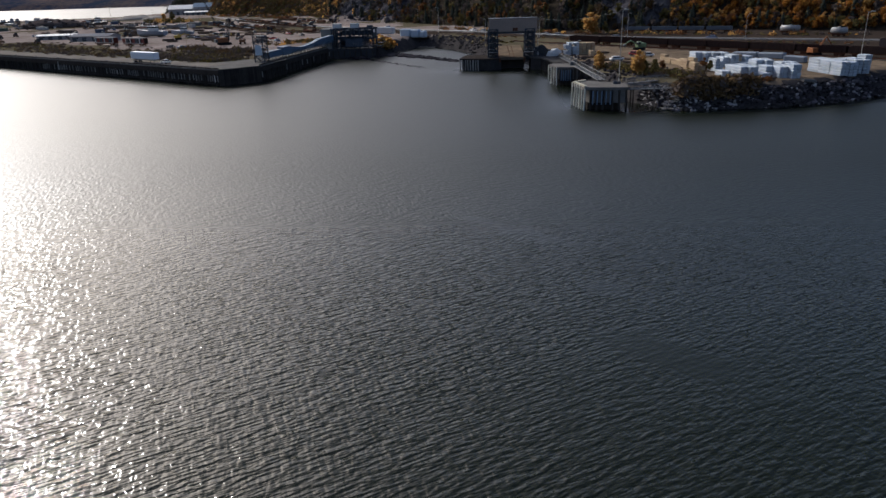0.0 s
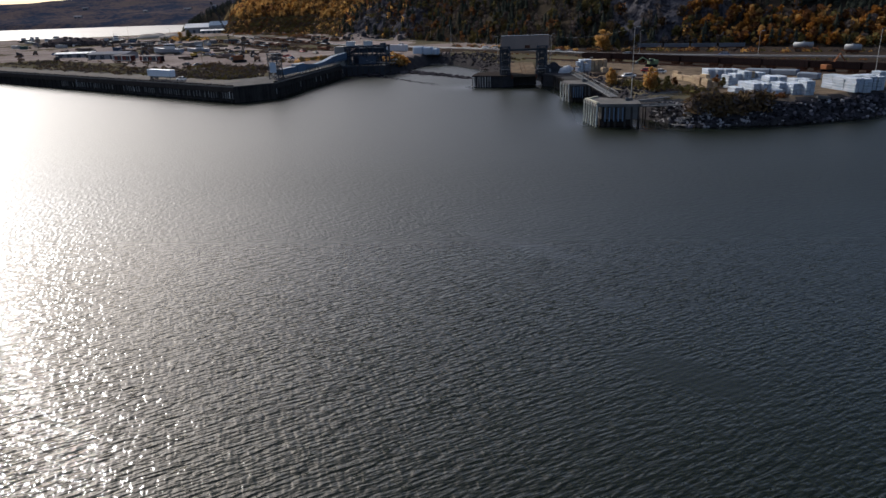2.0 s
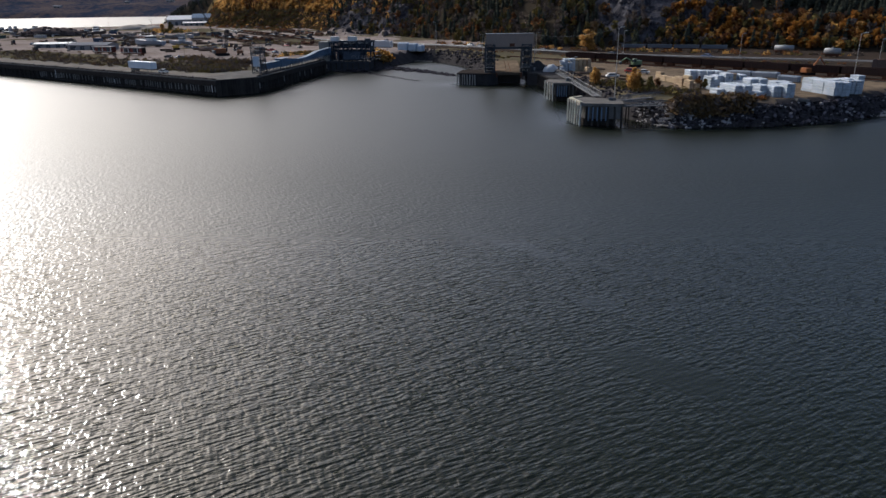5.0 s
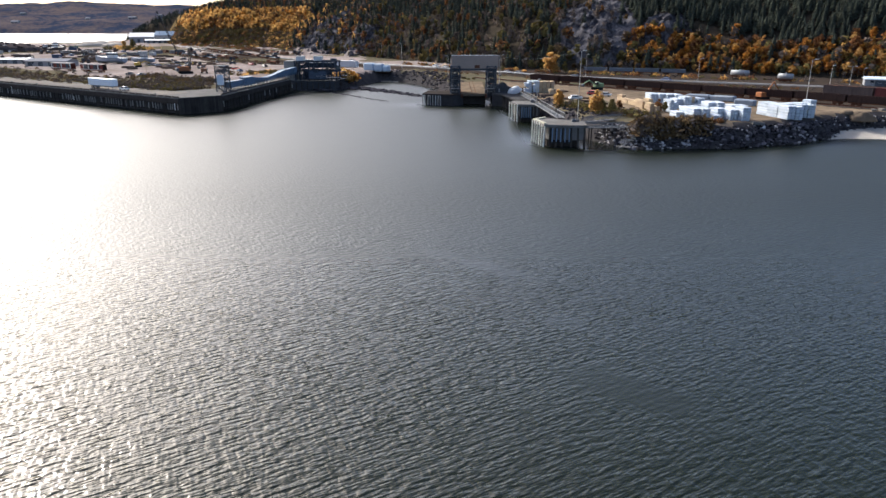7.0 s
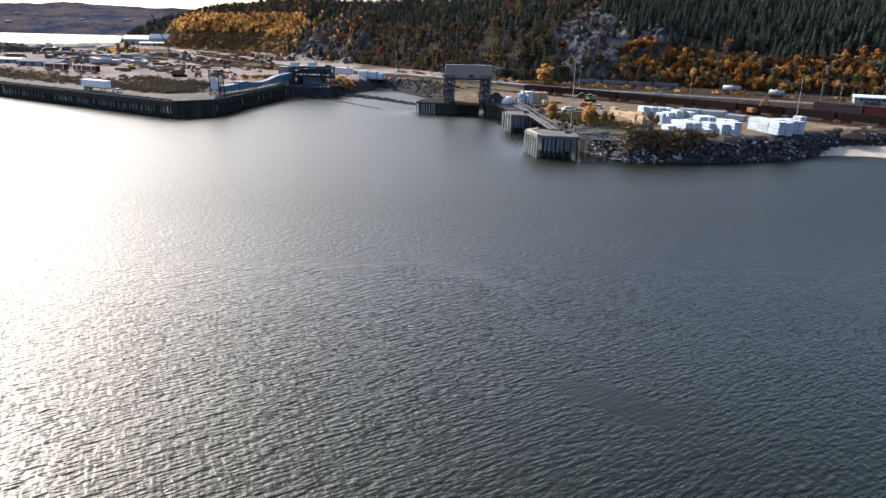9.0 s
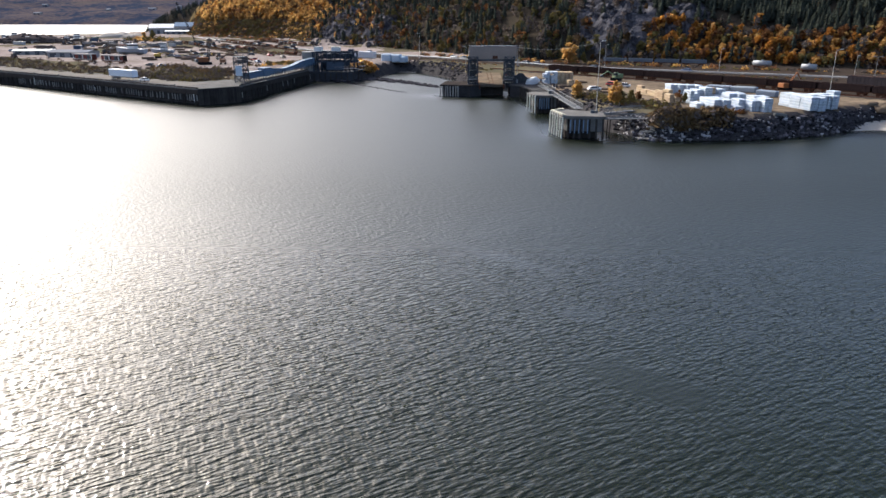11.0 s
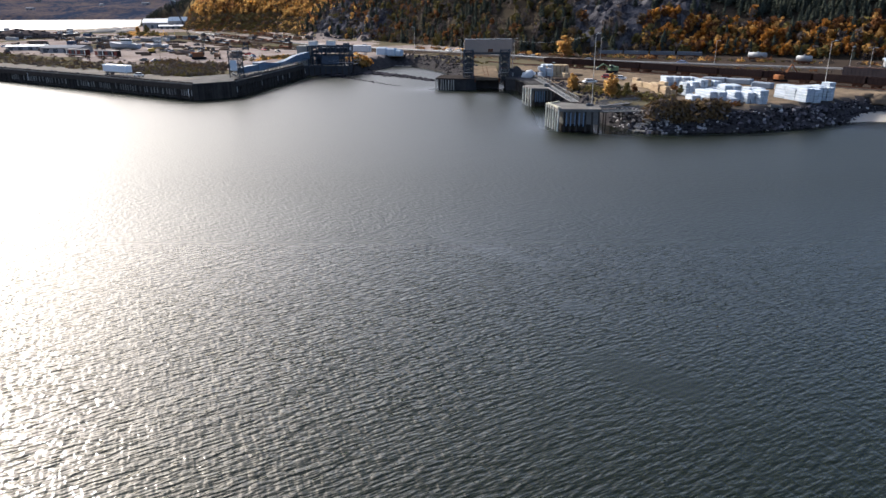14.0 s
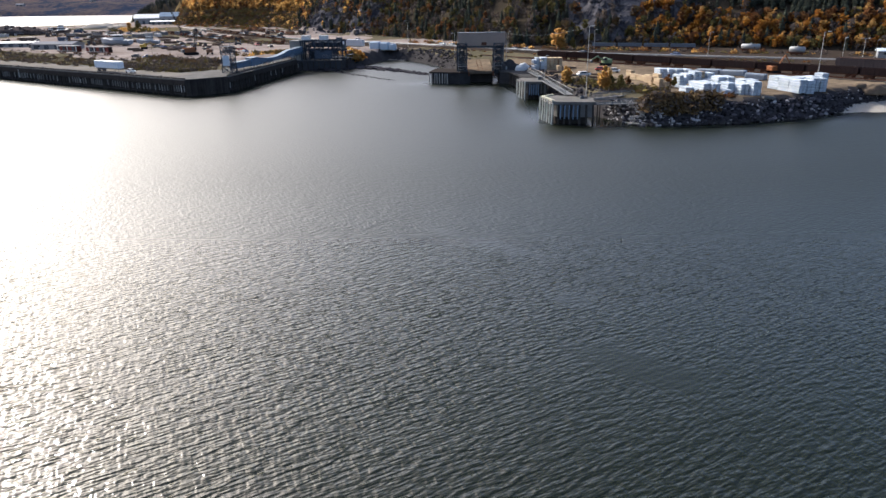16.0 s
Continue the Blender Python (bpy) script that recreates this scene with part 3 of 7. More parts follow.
for s in (-0.75, 0.75):
    part("rail", box(B(), (s, 0, 5.24), (0.08, 32, 0.15), rx=3.0), RUST, ramp)

# ---- the second link structure beside the quay ----
link = thing("link_tower", -57.8, 325.0, 0, -4, "dark blue-grey steel link bridge tower with white machine houses", "link tower")
part("pier", box(B(), (-1.6, 2.0, 0.9), (21.5, 11, 7.4), bevel=0.1), DARK_STEEL, link)
for x in (-9.5, -3.2, 3.2, 9.5):
    for y in (-2.6, 4.4):
        part("column", box(B(), (x, y, 9.3), (0.6, 0.6, 9.6)), BLUE_DARK, link)
for x0, x1 in ((-9.5, -3.2), (3.2, 9.5)):
    for y in (-2.6, 4.4):
        bm = B()
        for z0, z1 in ((4.7, 9.4), (9.4, 13.9)):
            rod(bm, (x0, y, z0), (x1, y, z1), 0.16, seg=4)
            rod(bm, (x1, y, z0), (x0, y, z1), 0.16, seg=4)
        part("bracing", bm, BLUE_DARK, link)
bm = B()
for z in (9.3, 13.9):
    for y in (-2.6, 4.4):
        box(bm, (0, y, z), (20.4, 0.5, 0.7))
part("beam", bm, BLUE_DARK, link)
part("machinery_deck", cladding(B(), 13.5, 5.0, 2.4, 0.6, at=(1.6, 0.9, 10.8)), BLUE_DARK, link)
part("end_wall", cladding(B(), 5.2, 6.5, 9.4, 0.6, at=(-12.4, 2.0, 4.6)), mat("greenish_cladding", (0.27, 0.27, 0.25), (0.19, 0.19, 0.18), 0.6, big=0.2, fine=1.5), link)
for x in (-7.6, 0.6):
    mh = part("machine_house", box(B(), (0, 0, 1.0), (3.6, 3.2, 2.0), bevel=0.05), WHITE_PAINT, link, "white machine house on the tower")
    mh.matrix_basis = pose(x, 0.6, 14.25)
    part("roof", box(B(), (0, 0, 2.06), (3.8, 3.4, 0.14), bevel=0.03), STEEL_LIGHT, mh)
part("lift_apron", box(B(), (1.0, -3.4, 7.3), (8.0, 0.6, 4.2), rx=-24, bevel=0.05), BLUE_DARK, link)
part("catwalk", rails(box(B(), (6, -3.6, 6.2), (11, 1.2, 0.15)), [(0.6, -4.1, 6.25), (11.4, -4.1, 6.25)]), STEEL_LIGHT, link)
for i in range(10):
    part("fender_post", rod(B(), (-11.8 + i * 2.6, -3.7, -3), (-11.8 + i * 2.6, -3.7, 3.8), 0.24), TIMBER_DARK, link)
part("back_panel", box(B(), (-3.4, 4.9, 7.3), (9.5, 0.5, 5.2), bevel=0.05), BLUE_DARK, link)
for k, (x0, x1) in enumerate(((-9.0, -3.6), (3.6, 9.0))):
    part("hanging_gear", rod(rod(box(B(), ((x0 + x1) / 2, -1.2, 11.4), (3.2, 1.6, 1.5), bevel=0.15), (x0, -1.2, 13.4), (x0, -1.2, 5.0), 0.14, seg=6), (x1, -1.2, 13.4), (x1, -1.2, 5.0), 0.14, seg=6), DARK_STEEL, link)
part("lift_span", box(B(), (1.4, -1.0, 8.2), (11.5, 2.2, 1.2), bevel=0.08), BLUE_DARK, link)
for x in (-6.4, 0.0, 6.4):
    part("hoist_leg", lattice(B(), 1.6, 1.6, 9.4, 5, 0.1, 0.16), BLUE_DARK, link).matrix_basis = pose(x, -2.4, 4.6)
for x, z in ((11.6, 9.0), (12.4, 7.0), (11.8, 5.4)):
    part("side_platform", rails(box(B(), (x, 0.5, z), (2.6, 4.4, 0.14)), [(x - 1.2, -1.6, z), (x + 1.2, -1.6, z), (x + 1.2, 2.6, z)]), BLUE_DARK, link)
part("roof_hut", box(B(), (7.6, 1.0, 14.6), (2.4, 2.6, 1.4), bevel=0.06), BLUE_DARK, link)
link.scale.z = 0.91
part("sheave", rod(B(), (10.2, -2.9, 11.0), (10.2, -2.2, 11.0), 1.1, 1.1, 14), CLAD_DARK, link)

# blue loading gangway along the quay side
gang = thing("loading_gangway", *along(Q_CORNER, q_east, 0, 0), 5.6, q_east, "long blue steel loading gangway on the quay edge", "gangway")
for i, (x0, x1, y, z0, z1) in enumerate(((24, 38, 1.4, 0.9, 3.2),)):
    bm = cladding(B(), x1 - x0 - 0.1, 2.0, z1 - z0, 1.0, at=((x0 + x1) / 2, y, z0))
    part("span", bm, STEEL_BLUE, gang)
    part("hand_rail", rails(B(), [(x0, y + 0.9, z1), (x1, y + 0.9, z1)], 0.9), STEEL_BLUE, gang)
# the long sagging conveyor cover, in panels
for i in range(11):
    bm = B()
    x0 = 44 + 4 * i
    for k in range(4):
        xa = x0 + k
        t0, t1 = (xa - 44) / 44, (xa + 1 - 44) / 44
        lo = [0.9 + 0.9 * t for t in (t0, t1)]
        hi = [3.6 - 1.1 * math.sin(math.pi * min(1, t * 1.5)) + 1.6 * max(0, t - 0.25) ** 1.1 for t in (t0, t1)]
        v = [bm.verts.new((xx, 1.3 - 0.9 * (xx - 44) / 44 + s, zz)) for xx, zz in ((xa, lo[0]), (xa + 1, lo[1]), (xa + 1, hi[1]), (xa, hi[0])) for s in (-1.0, 1.0)]
        for f in ((0, 2, 4, 6), (1, 7, 5, 3), (6, 4, 5, 7), (0, 1, 3, 2), (0, 6, 7, 1), (2, 3, 5, 4)):
            bm.faces.new([v[j] for j in f])
    bmesh.ops.recalc_face_normals(bm, faces=bm.faces)
    xm = x0 + 0.15
    tm = (xm - 44) / 44
    rib = 3.66 - 1.1 * math.sin(math.pi * min(1, tm * 1.5)) + 1.6 * max(0, tm - 0.25) ** 1.1
    box(bm, (xm, 1.3 - 0.9 * tm, (0.85 + 0.9 * tm + rib) / 2), (0.22, 2.24, rib - 0.85 - 0.9 * tm))
    part("cover_panel", bm, STEEL_BLUE, gang)
    part("outer_walk", rails(box(B(), (x0 + 2, -0.4 - 0.9 * tm, 0.85 + 0.9 * tm), (4, 0.8, 0.1)), [(x0, -0.8 - 0.9 * tm, 0.9 + 0.9 * tm), (x0 + 4, -0.8 - 0.9 * tm, 0.9 + 0.9 * tm)], 0.9, 0.05), STEEL_LIGHT if i in (3, 4, 7) else BLUE_DARK, gang)
cab = part("transfer_cabin", box(B(), (41, 1.4, 2.2), (6.0, 2.6, 3.0), bevel=0.06), STEEL_BLUE, gang, "blue transfer cabin")
part("cabin_roof", box(B(), (41, 1.4, 3.78), (6.4, 3.0, 0.16), bevel=0.03), STEEL_BLUE, cab)
for x in (25, 31, 37, 41, 47, 53, 59, 66, 73, 80, 86):
    for s in (-0.8, 0.8):
        part("leg", rod(B(), (x, 1.0 + s, 0), (x, 1.0 + s, 1.1), 0.13, seg=6), WHITE_PAINT if x in (41, 47, 59) else STEEL_GREY, gang)

tower = thing("access_tower", -80.2, 256.6, 5.6, q_east, "steel lattice access tower with a pale blue panel", "tower")
part("frame", lattice(B(), 3.6, 3.6, 9.2, 4, 0.11, 0.18), STEEL_GREY, tower)
part("panel", box(B(), (-1.9, 0, 4.3), (0.12, 2.6, 3.6), bevel=0.03), mat("pale_blue_panel", (0.42, 0.52, 0.62), (0.34, 0.42, 0.5), 0.5, mix=0.3), tower, "pale blue sheet panel")
for k in range(4):
    part("landing", box(B(), (0, 0, 1.2 + k * 2.3), (3.4, 3.4, 0.1)), STEEL_GREY, tower)
part("stair", rails(box(B(), (0, 0.9, 2.3), (3.6, 0.9, 0.15), ry=-33), [(-1.7, 1.3, 1.2), (1.7, 1.3, 3.5)]), STEEL_GREY, tower)
part("roof_platform", rails(box(B(), (0, 0, 9.2), (4.4, 4.4, 0.14)), [(-2.1, -2.1, 9.2), (2.1, -2.1, 9.2), (2.1, 2.1, 9.2), (-2.1, 2.1, 9.2)]), STEEL_GREY, tower)
for x in (-3.6, -2.2, 3.0):
    part("strut", rod(B(), (x, -1.8, 0), (x * 0.5, -1.8, 3.2), 0.14, seg=6), STEEL_GREY, tower)


# ---- mooring dolphins with fender piles ----
BLUE_PILE = mat("blue_plastic_fender", (0.11, 0.19, 0.29), (0.16, 0.21, 0.27), 0.5, big=0.5, fine=3.0)
FENDER_PALE = mat("pale_fender_facing", (0.55, 0.56, 0.52), (0.36, 0.37, 0.34), 0.7, big=0.6, fine=3.0, objrand=0.15)


def dolphin(name, outline, left_edge, front_edge, deck, label):
    """A piled mooring platform: outline counter-clockwise, pale piles on one edge, blue ones on the other."""
    d = thing(name, 0, 0, 0, 0, label, "dolphin", "mooring dolphins")
    cx, cy = sum(p[0] for p in outline) / len(outline), sum(p[1] for p in outline) / len(outline)
    core = [(cx + (x - cx) * 0.72, cy + (y - cy) * 0.72) for x, y in outline]
    rx_, ry_ = outline[2]
    part("skirt", prism(B(), [(rx_ - 0.35 + (x - rx_) * 0.84, ry_ + 0.5 + (y - ry_) * 0.9) for x, y in outline], 1.8, deck - 0.5), CONCRETE, d)
    part("core", prism(B(), core, -3, 2.2), TIMBER_DARK, d)
    part("cap", prism(B(), outline, deck - 0.7, deck), CONCRETE, d, "pale concrete cap")
    (ax, ay), (bx, by) = left_edge
    n = int(math.hypot(bx - ax, by - ay) / 1.6)
    rng = random.Random(len(name) + n)
    pale = part("fender_post", rod(B(), (0, 0, -3.0), (0, 0, deck + 0.1), 0.24, 0.2, 8), FENDER_PALE, d, "pale fender pile")
    dark = part("timber_post", rod(B(), (0, 0, -3.0), (0, 0, deck - 0.6), 0.3, 0.26, 8), TIMBER_DARK, d)
    pale.matrix_basis, dark.matrix_basis = pose(ax, ay, 0), pose(cx, cy, 0)
    for i in range(1, n + 1):
        t = i / n
        again(pale, pose(ax + (bx - ax) * t, ay + (by - ay) * t, rng.uniform(-0.5, 0.2), rng.uniform(-1.5, 1.5), rng.uniform(-1.5, 1.5), 0))
    (ax, ay), (bx, by) = front_edge
    blue = None
    for t in (0.2, 0.3, 0.4, 0.5, 0.6):
        m = pose(ax + (bx - ax) * t, ay + (by - ay) * t - 0.15, 0)
        if blue is None:
            blue = part("blue_fender", rod(B(), (0, 0, 1.4), (0, 0, deck - 0.9), 0.15, 0.15, 8), BLUE_PILE, d, "blue fender pile")
            blue.matrix_basis = m
        else:
            again(blue, m)
    for t in (0.02, 0.16, 0.3, 0.44, 0.66, 0.82, 0.97):
        again(dark, pose(ax + (bx - ax) * t, ay + (by - ay) * t + 0.5, 0, rng.uniform(-2, 2), rng.uniform(-2, 2), 0))
    return d


FRONT = [(23.4, 180.6), (25.2, 171.8), (35.6, 170.4), (36.2, 178.2), (27.0, 184.2)]
front = dolphin("mooring_dolphin", FRONT, (FRONT[0], FRONT[1]), (FRONT[1], FRONT[2]), 5.6, "concrete mooring dolphin with pale and blue fender piles")
part("deck_box", box(B(), (33.4, 176.4, 5.95), (1.0, 0.8, 0.7), bevel=0.05), STEEL_GREY, front)
part("pale_kerb", prism(B(), [(23.5, 180.5), (25.2, 172.0), (25.9, 172.2), (24.4, 180.4), (27.3, 183.2), (27.0, 184.0)], 5.6, 5.95), mat("pale_yellow_paint", (0.40, 0.38, 0.29), (0.3, 0.28, 0.22), 0.7), front)
MID = [(21.3, 222.6), (23.2, 216.6), (30.0, 215.8), (31.0, 225.0), (22.8, 227.0)]
mid = dolphin("mooring_dolphin", MID, (MID[0], MID[1]), (MID[1], MID[2]), 5.5, "smaller concrete mooring dolphin with pale fender piles")
part("deck_hut", box(B(), (28.5, 221.5, 6.0), (1.6, 2.2, 1.0), bevel=0.06), STEEL_GREY, mid)


def catwalk(a, b, width, label):
    a, b = Vector(a), Vector(b)
    d = b - a
    ang = math.degrees(math.atan2(d.y, d.x))
    L = math.hypot(d.x, d.y)
    c = thing("catwalk", *a, ang, label, "catwalk", "dolphin catwalks")
    dz = d.z
    bm = B()
    for s in (-1, 1):
        y = s * width / 2
        rod(bm, (0, y, 0), (L, y, dz), 0.12, seg=6)
        rod(bm, (0, y, 1.15), (L, y, dz + 1.15), 0.09, seg=6)
        n = int(L / 2)
        for i in range(n + 1):
            t = i / n
            rod(bm, (L * t, y, dz * t), (L * t, y, dz * t + 1.15), 0.06, seg=4)
            if i < n:
                t2 = (i + 1) / n
                rod(bm, (L * t, y, dz * t), (L * t2, y, dz * t2 + 1.15), 0.05, seg=4)
    part("truss", bm, mat("weathered_grating", (0.17, 0.175, 0.18), (0.11, 0.11, 0.11), 0.7, 0.2), c)
    n = int(L / 0.6)
    tread = part("tread", box(B(), (0, 0, 0.06), (0.5, width, 0.05)), mat("weathered_grating", (0.17, 0.175, 0.18), (0.11, 0.11, 0.11), 0.7, 0.2), c)
    tread.matrix_basis = pose(L * 0.5 / n, 0, dz * 0.5 / n)
    for i in range(1, n):
        t = (i + 0.5) / n
        again(tread, pose(L * t, 0, dz * t))
    return c


catwalk((28.6, 252.5, 4.9), (29.4, 224.6, 5.7), 1.8, "light steel catwalk from the bulkhead to the dolphin")
catwalk((29.2, 217.0, 5.7), (31.0, 181.8, 5.9), 2.0, "light steel catwalk between two dolphins")
catwalk((36.0, 176.9, 5.5), (48.5, 186.0, 5.2), 1.4, "light steel catwalk from the dolphin to the shore")
catwalk((36.0, 173.5, 4.6), (50.5, 175.6, 4.4), 1.4, "grey steel catwalk reaching the rocky shore")
pp = thing("pipe_run", 36.2, 176.8, 3.9, 12, "dark pipes on trestles running to the shore", "pipe")
for i in range(3):
    part("pipe", rod(B(), (0, i * 0.55, 0.3), (13.5, i * 0.55, 0.3), 0.2, seg=8), STEEL_GREY, pp)
for x in (2, 6.5, 11):
    part("trestle", rod(rod(box(B(), (x, 0.55, 0.0), (0.25, 2.0, 0.25)), (x, -0.2, -5), (x, -0.2, 0), 0.15), (x, 1.3, -5), (x, 1.3, 0), 0.15), TIMBER_DARK, pp)


# ---- the lumber yard ----
WRAP = mat("white_lumber_wrap", (0.45, 0.49, 0.53), (0.30, 0.35, 0.41), 0.5, big=0.5, fine=2.5, mix=0.5, bump=0.03, bump_scale=2.0, objrand=0.14)
WOOD_RAW = mat("raw_lumber", (0.44, 0.34, 0.23), (0.30, 0.22, 0.14), 0.8, big=0.6, fine=4.0, bump=0.02, bump_scale=8.0, objrand=0.15, stretch=(1, 1, 4))
DUNNAGE = mat("dunnage_wood", (0.16, 0.11, 0.07), None, 0.9)


def bundle_mesh(name, w, l, h, material):
    """A wrapped pack of boards with a slightly slack cover."""
    bm = box(B(), (0, 0, h / 2 + 0.02), (w, l, h - 0.04), bevel=0.07)
    me = bpy.data.meshes.new(name)
    bm.to_mesh(me)
    bm.free()
    me.materials.append(material)
    return me


PRINT = mat("wrap_print", (0.3, 0.38, 0.5), (0.4, 0.46, 0.55), 0.5)
PRINT_BAR = bpy.data.meshes.new("printed_bar")
_b = box(B(), (0, 0, 0), (0.012, 0.9, 0.18))
_b.to_mesh(PRINT_BAR)
_b.free()
PRINT_BAR.materials.append(PRINT)
W_ROW, W_LONG, W_SHORT, RAW = bundle_mesh("lumber_pack", 1.12, 3.95, 0.7, WRAP), bundle_mesh("lumber_pack", 1.08, 4.1, 0.7, WRAP), bundle_mesh("lumber_pack", 1.04, 3.0, 0.7, WRAP), bundle_mesh("lumber_pack", 1.3, 3.2, 0.8, WOOD_RAW)


def lumber_stack(x, y, rz, mesh, high, label, tops=0, group="lumber stacks"):
    st = thing("lumber_stack", x, y, z_at(x, y) - 0.05, rz, label, "lumber stack", group)
    rng = random.Random(int(x * 13 + y * 7))
    z = 0.0
    pack_w, pack_h = 2 * max(v.co.x for v in mesh.vertices), max(v.co.z for v in mesh.vertices)
    sides = (0,) if mesh is RAW else (-0.5, 0.5)
    for k in range(high if mesh is RAW else round(high * 0.87 / pack_h)):
        for side in sides:
            if k > 1 and rng.random() < 0.04:
                continue
            o = new("lumber_pack", mesh)
            o.parent = st
            o.matrix_basis = pose(side * (pack_w + 0.05) + rng.uniform(-0.04, 0.04), rng.uniform(-0.12, 0.12), z, 0, 0, rng.uniform(-0.8, 0.8))
            if side < 0:
                mk = new("printed_bar", PRINT_BAR)
                mk.parent = o
                mk.matrix_basis = pose(-pack_w / 2 - 0.006, rng.uniform(-1.0, 1.0), pack_h * 0.5)
        z += pack_h - 0.005
    return st


# the long row of full stacks beside the lamp mast
ROW = -79.0 + 90.0
TILT = math.degrees(math.atan2(182.7 - 194.5, 90.3 - 87.1)) + 90.0
for i in range(3):
    t = (i + 0.5) / 3
    for j in range(2):
        lumber_stack(88.4 + 3.1 * t + j * 2.35, 193.9 - 12.0 * t + j * 0.6, TILT, W_ROW, 4, "tall stack of white-wrapped lumber in a long row")
for i, (x, y, h) in enumerate(((95.0, 190.0, 4), (95.9, 186.6, 4), (97.5, 190.6, 4), (98.3, 187.2, 4))):
    lumber_stack(x, y, TILT, W_SHORT, h, "tall stack of white-wrapped lumber beside the long row")
lumber_stack(100.4, 191.0, TILT, W_SHORT, 5, "highest narrow stack of white-wrapped lumber")

# the loose cluster
CLUSTER = [(66.6, 223.6, 3), (68.9, 222.6, 3), (71.2, 221.6, 3), (73.5, 220.8, 3), (64.8, 198.8, 4), (69.4, 207.4, 3), (71.7, 206.8, 4), (74.2, 210.2, 3), (76.4, 209.6, 3), (74.6, 205.2, 2), (63.4, 188.4, 2), (65.8, 188.0, 3),
           (66.4, 184.4, 3), (68.7, 183.8, 3), (68.6, 188.6, 3), (81.2, 213.6, 2), (83.6, 212.8, 2), (75.6, 198.6, 3), (78.0, 197.8, 3), (76.4, 194.0, 2), (73.0, 184.8, 3), (75.3, 182.2, 3), (77.4, 185.2, 3), (84.6, 204.0, 2),
           (87.0, 203.4, 2), (78.0, 180.8, 4), (71.0, 181.8, 2), (70.8, 196.6, 2), (73.0, 196.0, 2)]
for x, y, h in CLUSTER:
    lumber_stack(x, y, ROW + random.Random(int(x * 10)).uniform(-4, 4), W_LONG, h, "white-wrapped lumber stack standing in a loose cluster")
for x, y, h in ((57.0, 223.2, 3), (57.6, 219.6, 2), (58.6, 216.4, 2), (59.2, 213.2, 2), (59.0, 209.0, 3), (58.4, 204.6, 3), (59.9, 203.6, 4), (59.2, 199.8, 3), (60.8, 199.0, 3), (73.8, 208.6, 4)):
    lumber_stack(x, y, ROW + 4, RAW, h, "unwrapped stack of tan sawn lumber", group="bare lumber stacks")
for x, y, m, h, lab in ((30.8, 255.0, W_LONG, 5, "white-wrapped lumber stack by the slip"), (33.4, 254.6, W_LONG, 5, "white-wrapped lumber stack by the slip"), (35.0, 255.0, RAW, 5, "bare tan lumber stack by the slip"),
                        (36.5, 255.2, RAW, 5, "bare tan lumber stack by the slip"), (38.0, 255.4, RAW, 5, "bare tan lumber stack by the slip"), (39.6, 255.6, RAW, 5, "bare tan lumber stack by the slip"), (38.4, 249.2, RAW, 2, "low bare lumber pile by the slip")):
    lumber_stack(x, y, 4, m, h, lab, group="lumber by the slip")
# tarped long stacks further back
TARP_BLUE = mat("blue_grey_tarp", (0.13, 0.165, 0.215), (0.2, 0.23, 0.265), 0.5, big=0.3, fine=1.5, bump=0.05, bump_scale=1.0)
for x, y, l, w, h in ((84.6, 231.4, 8, 2.6, 1.6), (90.4, 225.6, 8, 2.6, 1.7), (92.6, 213.6, 6.0, 2.6, 1.8)):
    tp = thing("tarped_stack", x, y, z_at(x, y), -46, "low long stack under a blue-grey tarpaulin", "tarped stack", "tarped stacks")
    bm = box(B(), (0, 0, h / 2), (l, w, h), bevel=0.25)
    for v in bm.verts:
        v.co.z += 0.1 * math.sin(v.co.x * 2.1) * (v.co.z > 1)
    part("tarpaulin", bm, TARP_BLUE, tp)
    part("dunnage", box(B(), (0, 0, 0.06), (l * 0.96, w * 1.06, 0.12)), DUNNAGE, tp)

# ---- lamp masts and poles ----
POLE = mat("mast_paint", (0.50, 0.48, 0.44), (0.38, 0.36, 0.33), 0.55, 0.2, big=0.5, fine=2.0)
POLE_WOOD = mat("pole_wood", (0.24, 0.2, 0.16), (0.15, 0.12, 0.1), 0.9)
LENS = mat("lamp_glass", (0.75, 0.72, 0.62), None, 0.15)


def lamp_mast(x, y, z, h, arm, rz, label, heads=1, wood=False):
    m = thing("lamp_mast", x, y, z, rz, label, "lamp mast", "lamp masts")
    part("mast", rod(B(), (0, 0, 0), (0, 0, h), 0.11 if h > 11 else 0.09, 0.055, 10), POLE_WOOD if wood else POLE, m)
    part("base", box(B(), (0, 0, 0.3), (0.8, 0.8, 0.6), bevel=0.08), CONCRETE, m)
    for k in range(heads):
        s = 1 if k == 0 else -1
        part("arm", rod(B(), (0, 0, h - 0.2), (s * arm, 0, h + 0.15), 0.06, 0.05, 6), POLE, m)
        hd = part("lamp_head", box(B(), (s * (arm + 0.35), 0, h + 0.16), (0.95, 0.42, 0.24), bevel=0.07), STEEL_LIGHT, m)
        part("lens", box(B(), (s * (arm + 0.35), 0, h + 0.03), (0.7, 0.32, 0.06), bevel=0.02), LENS, hd)
    return m


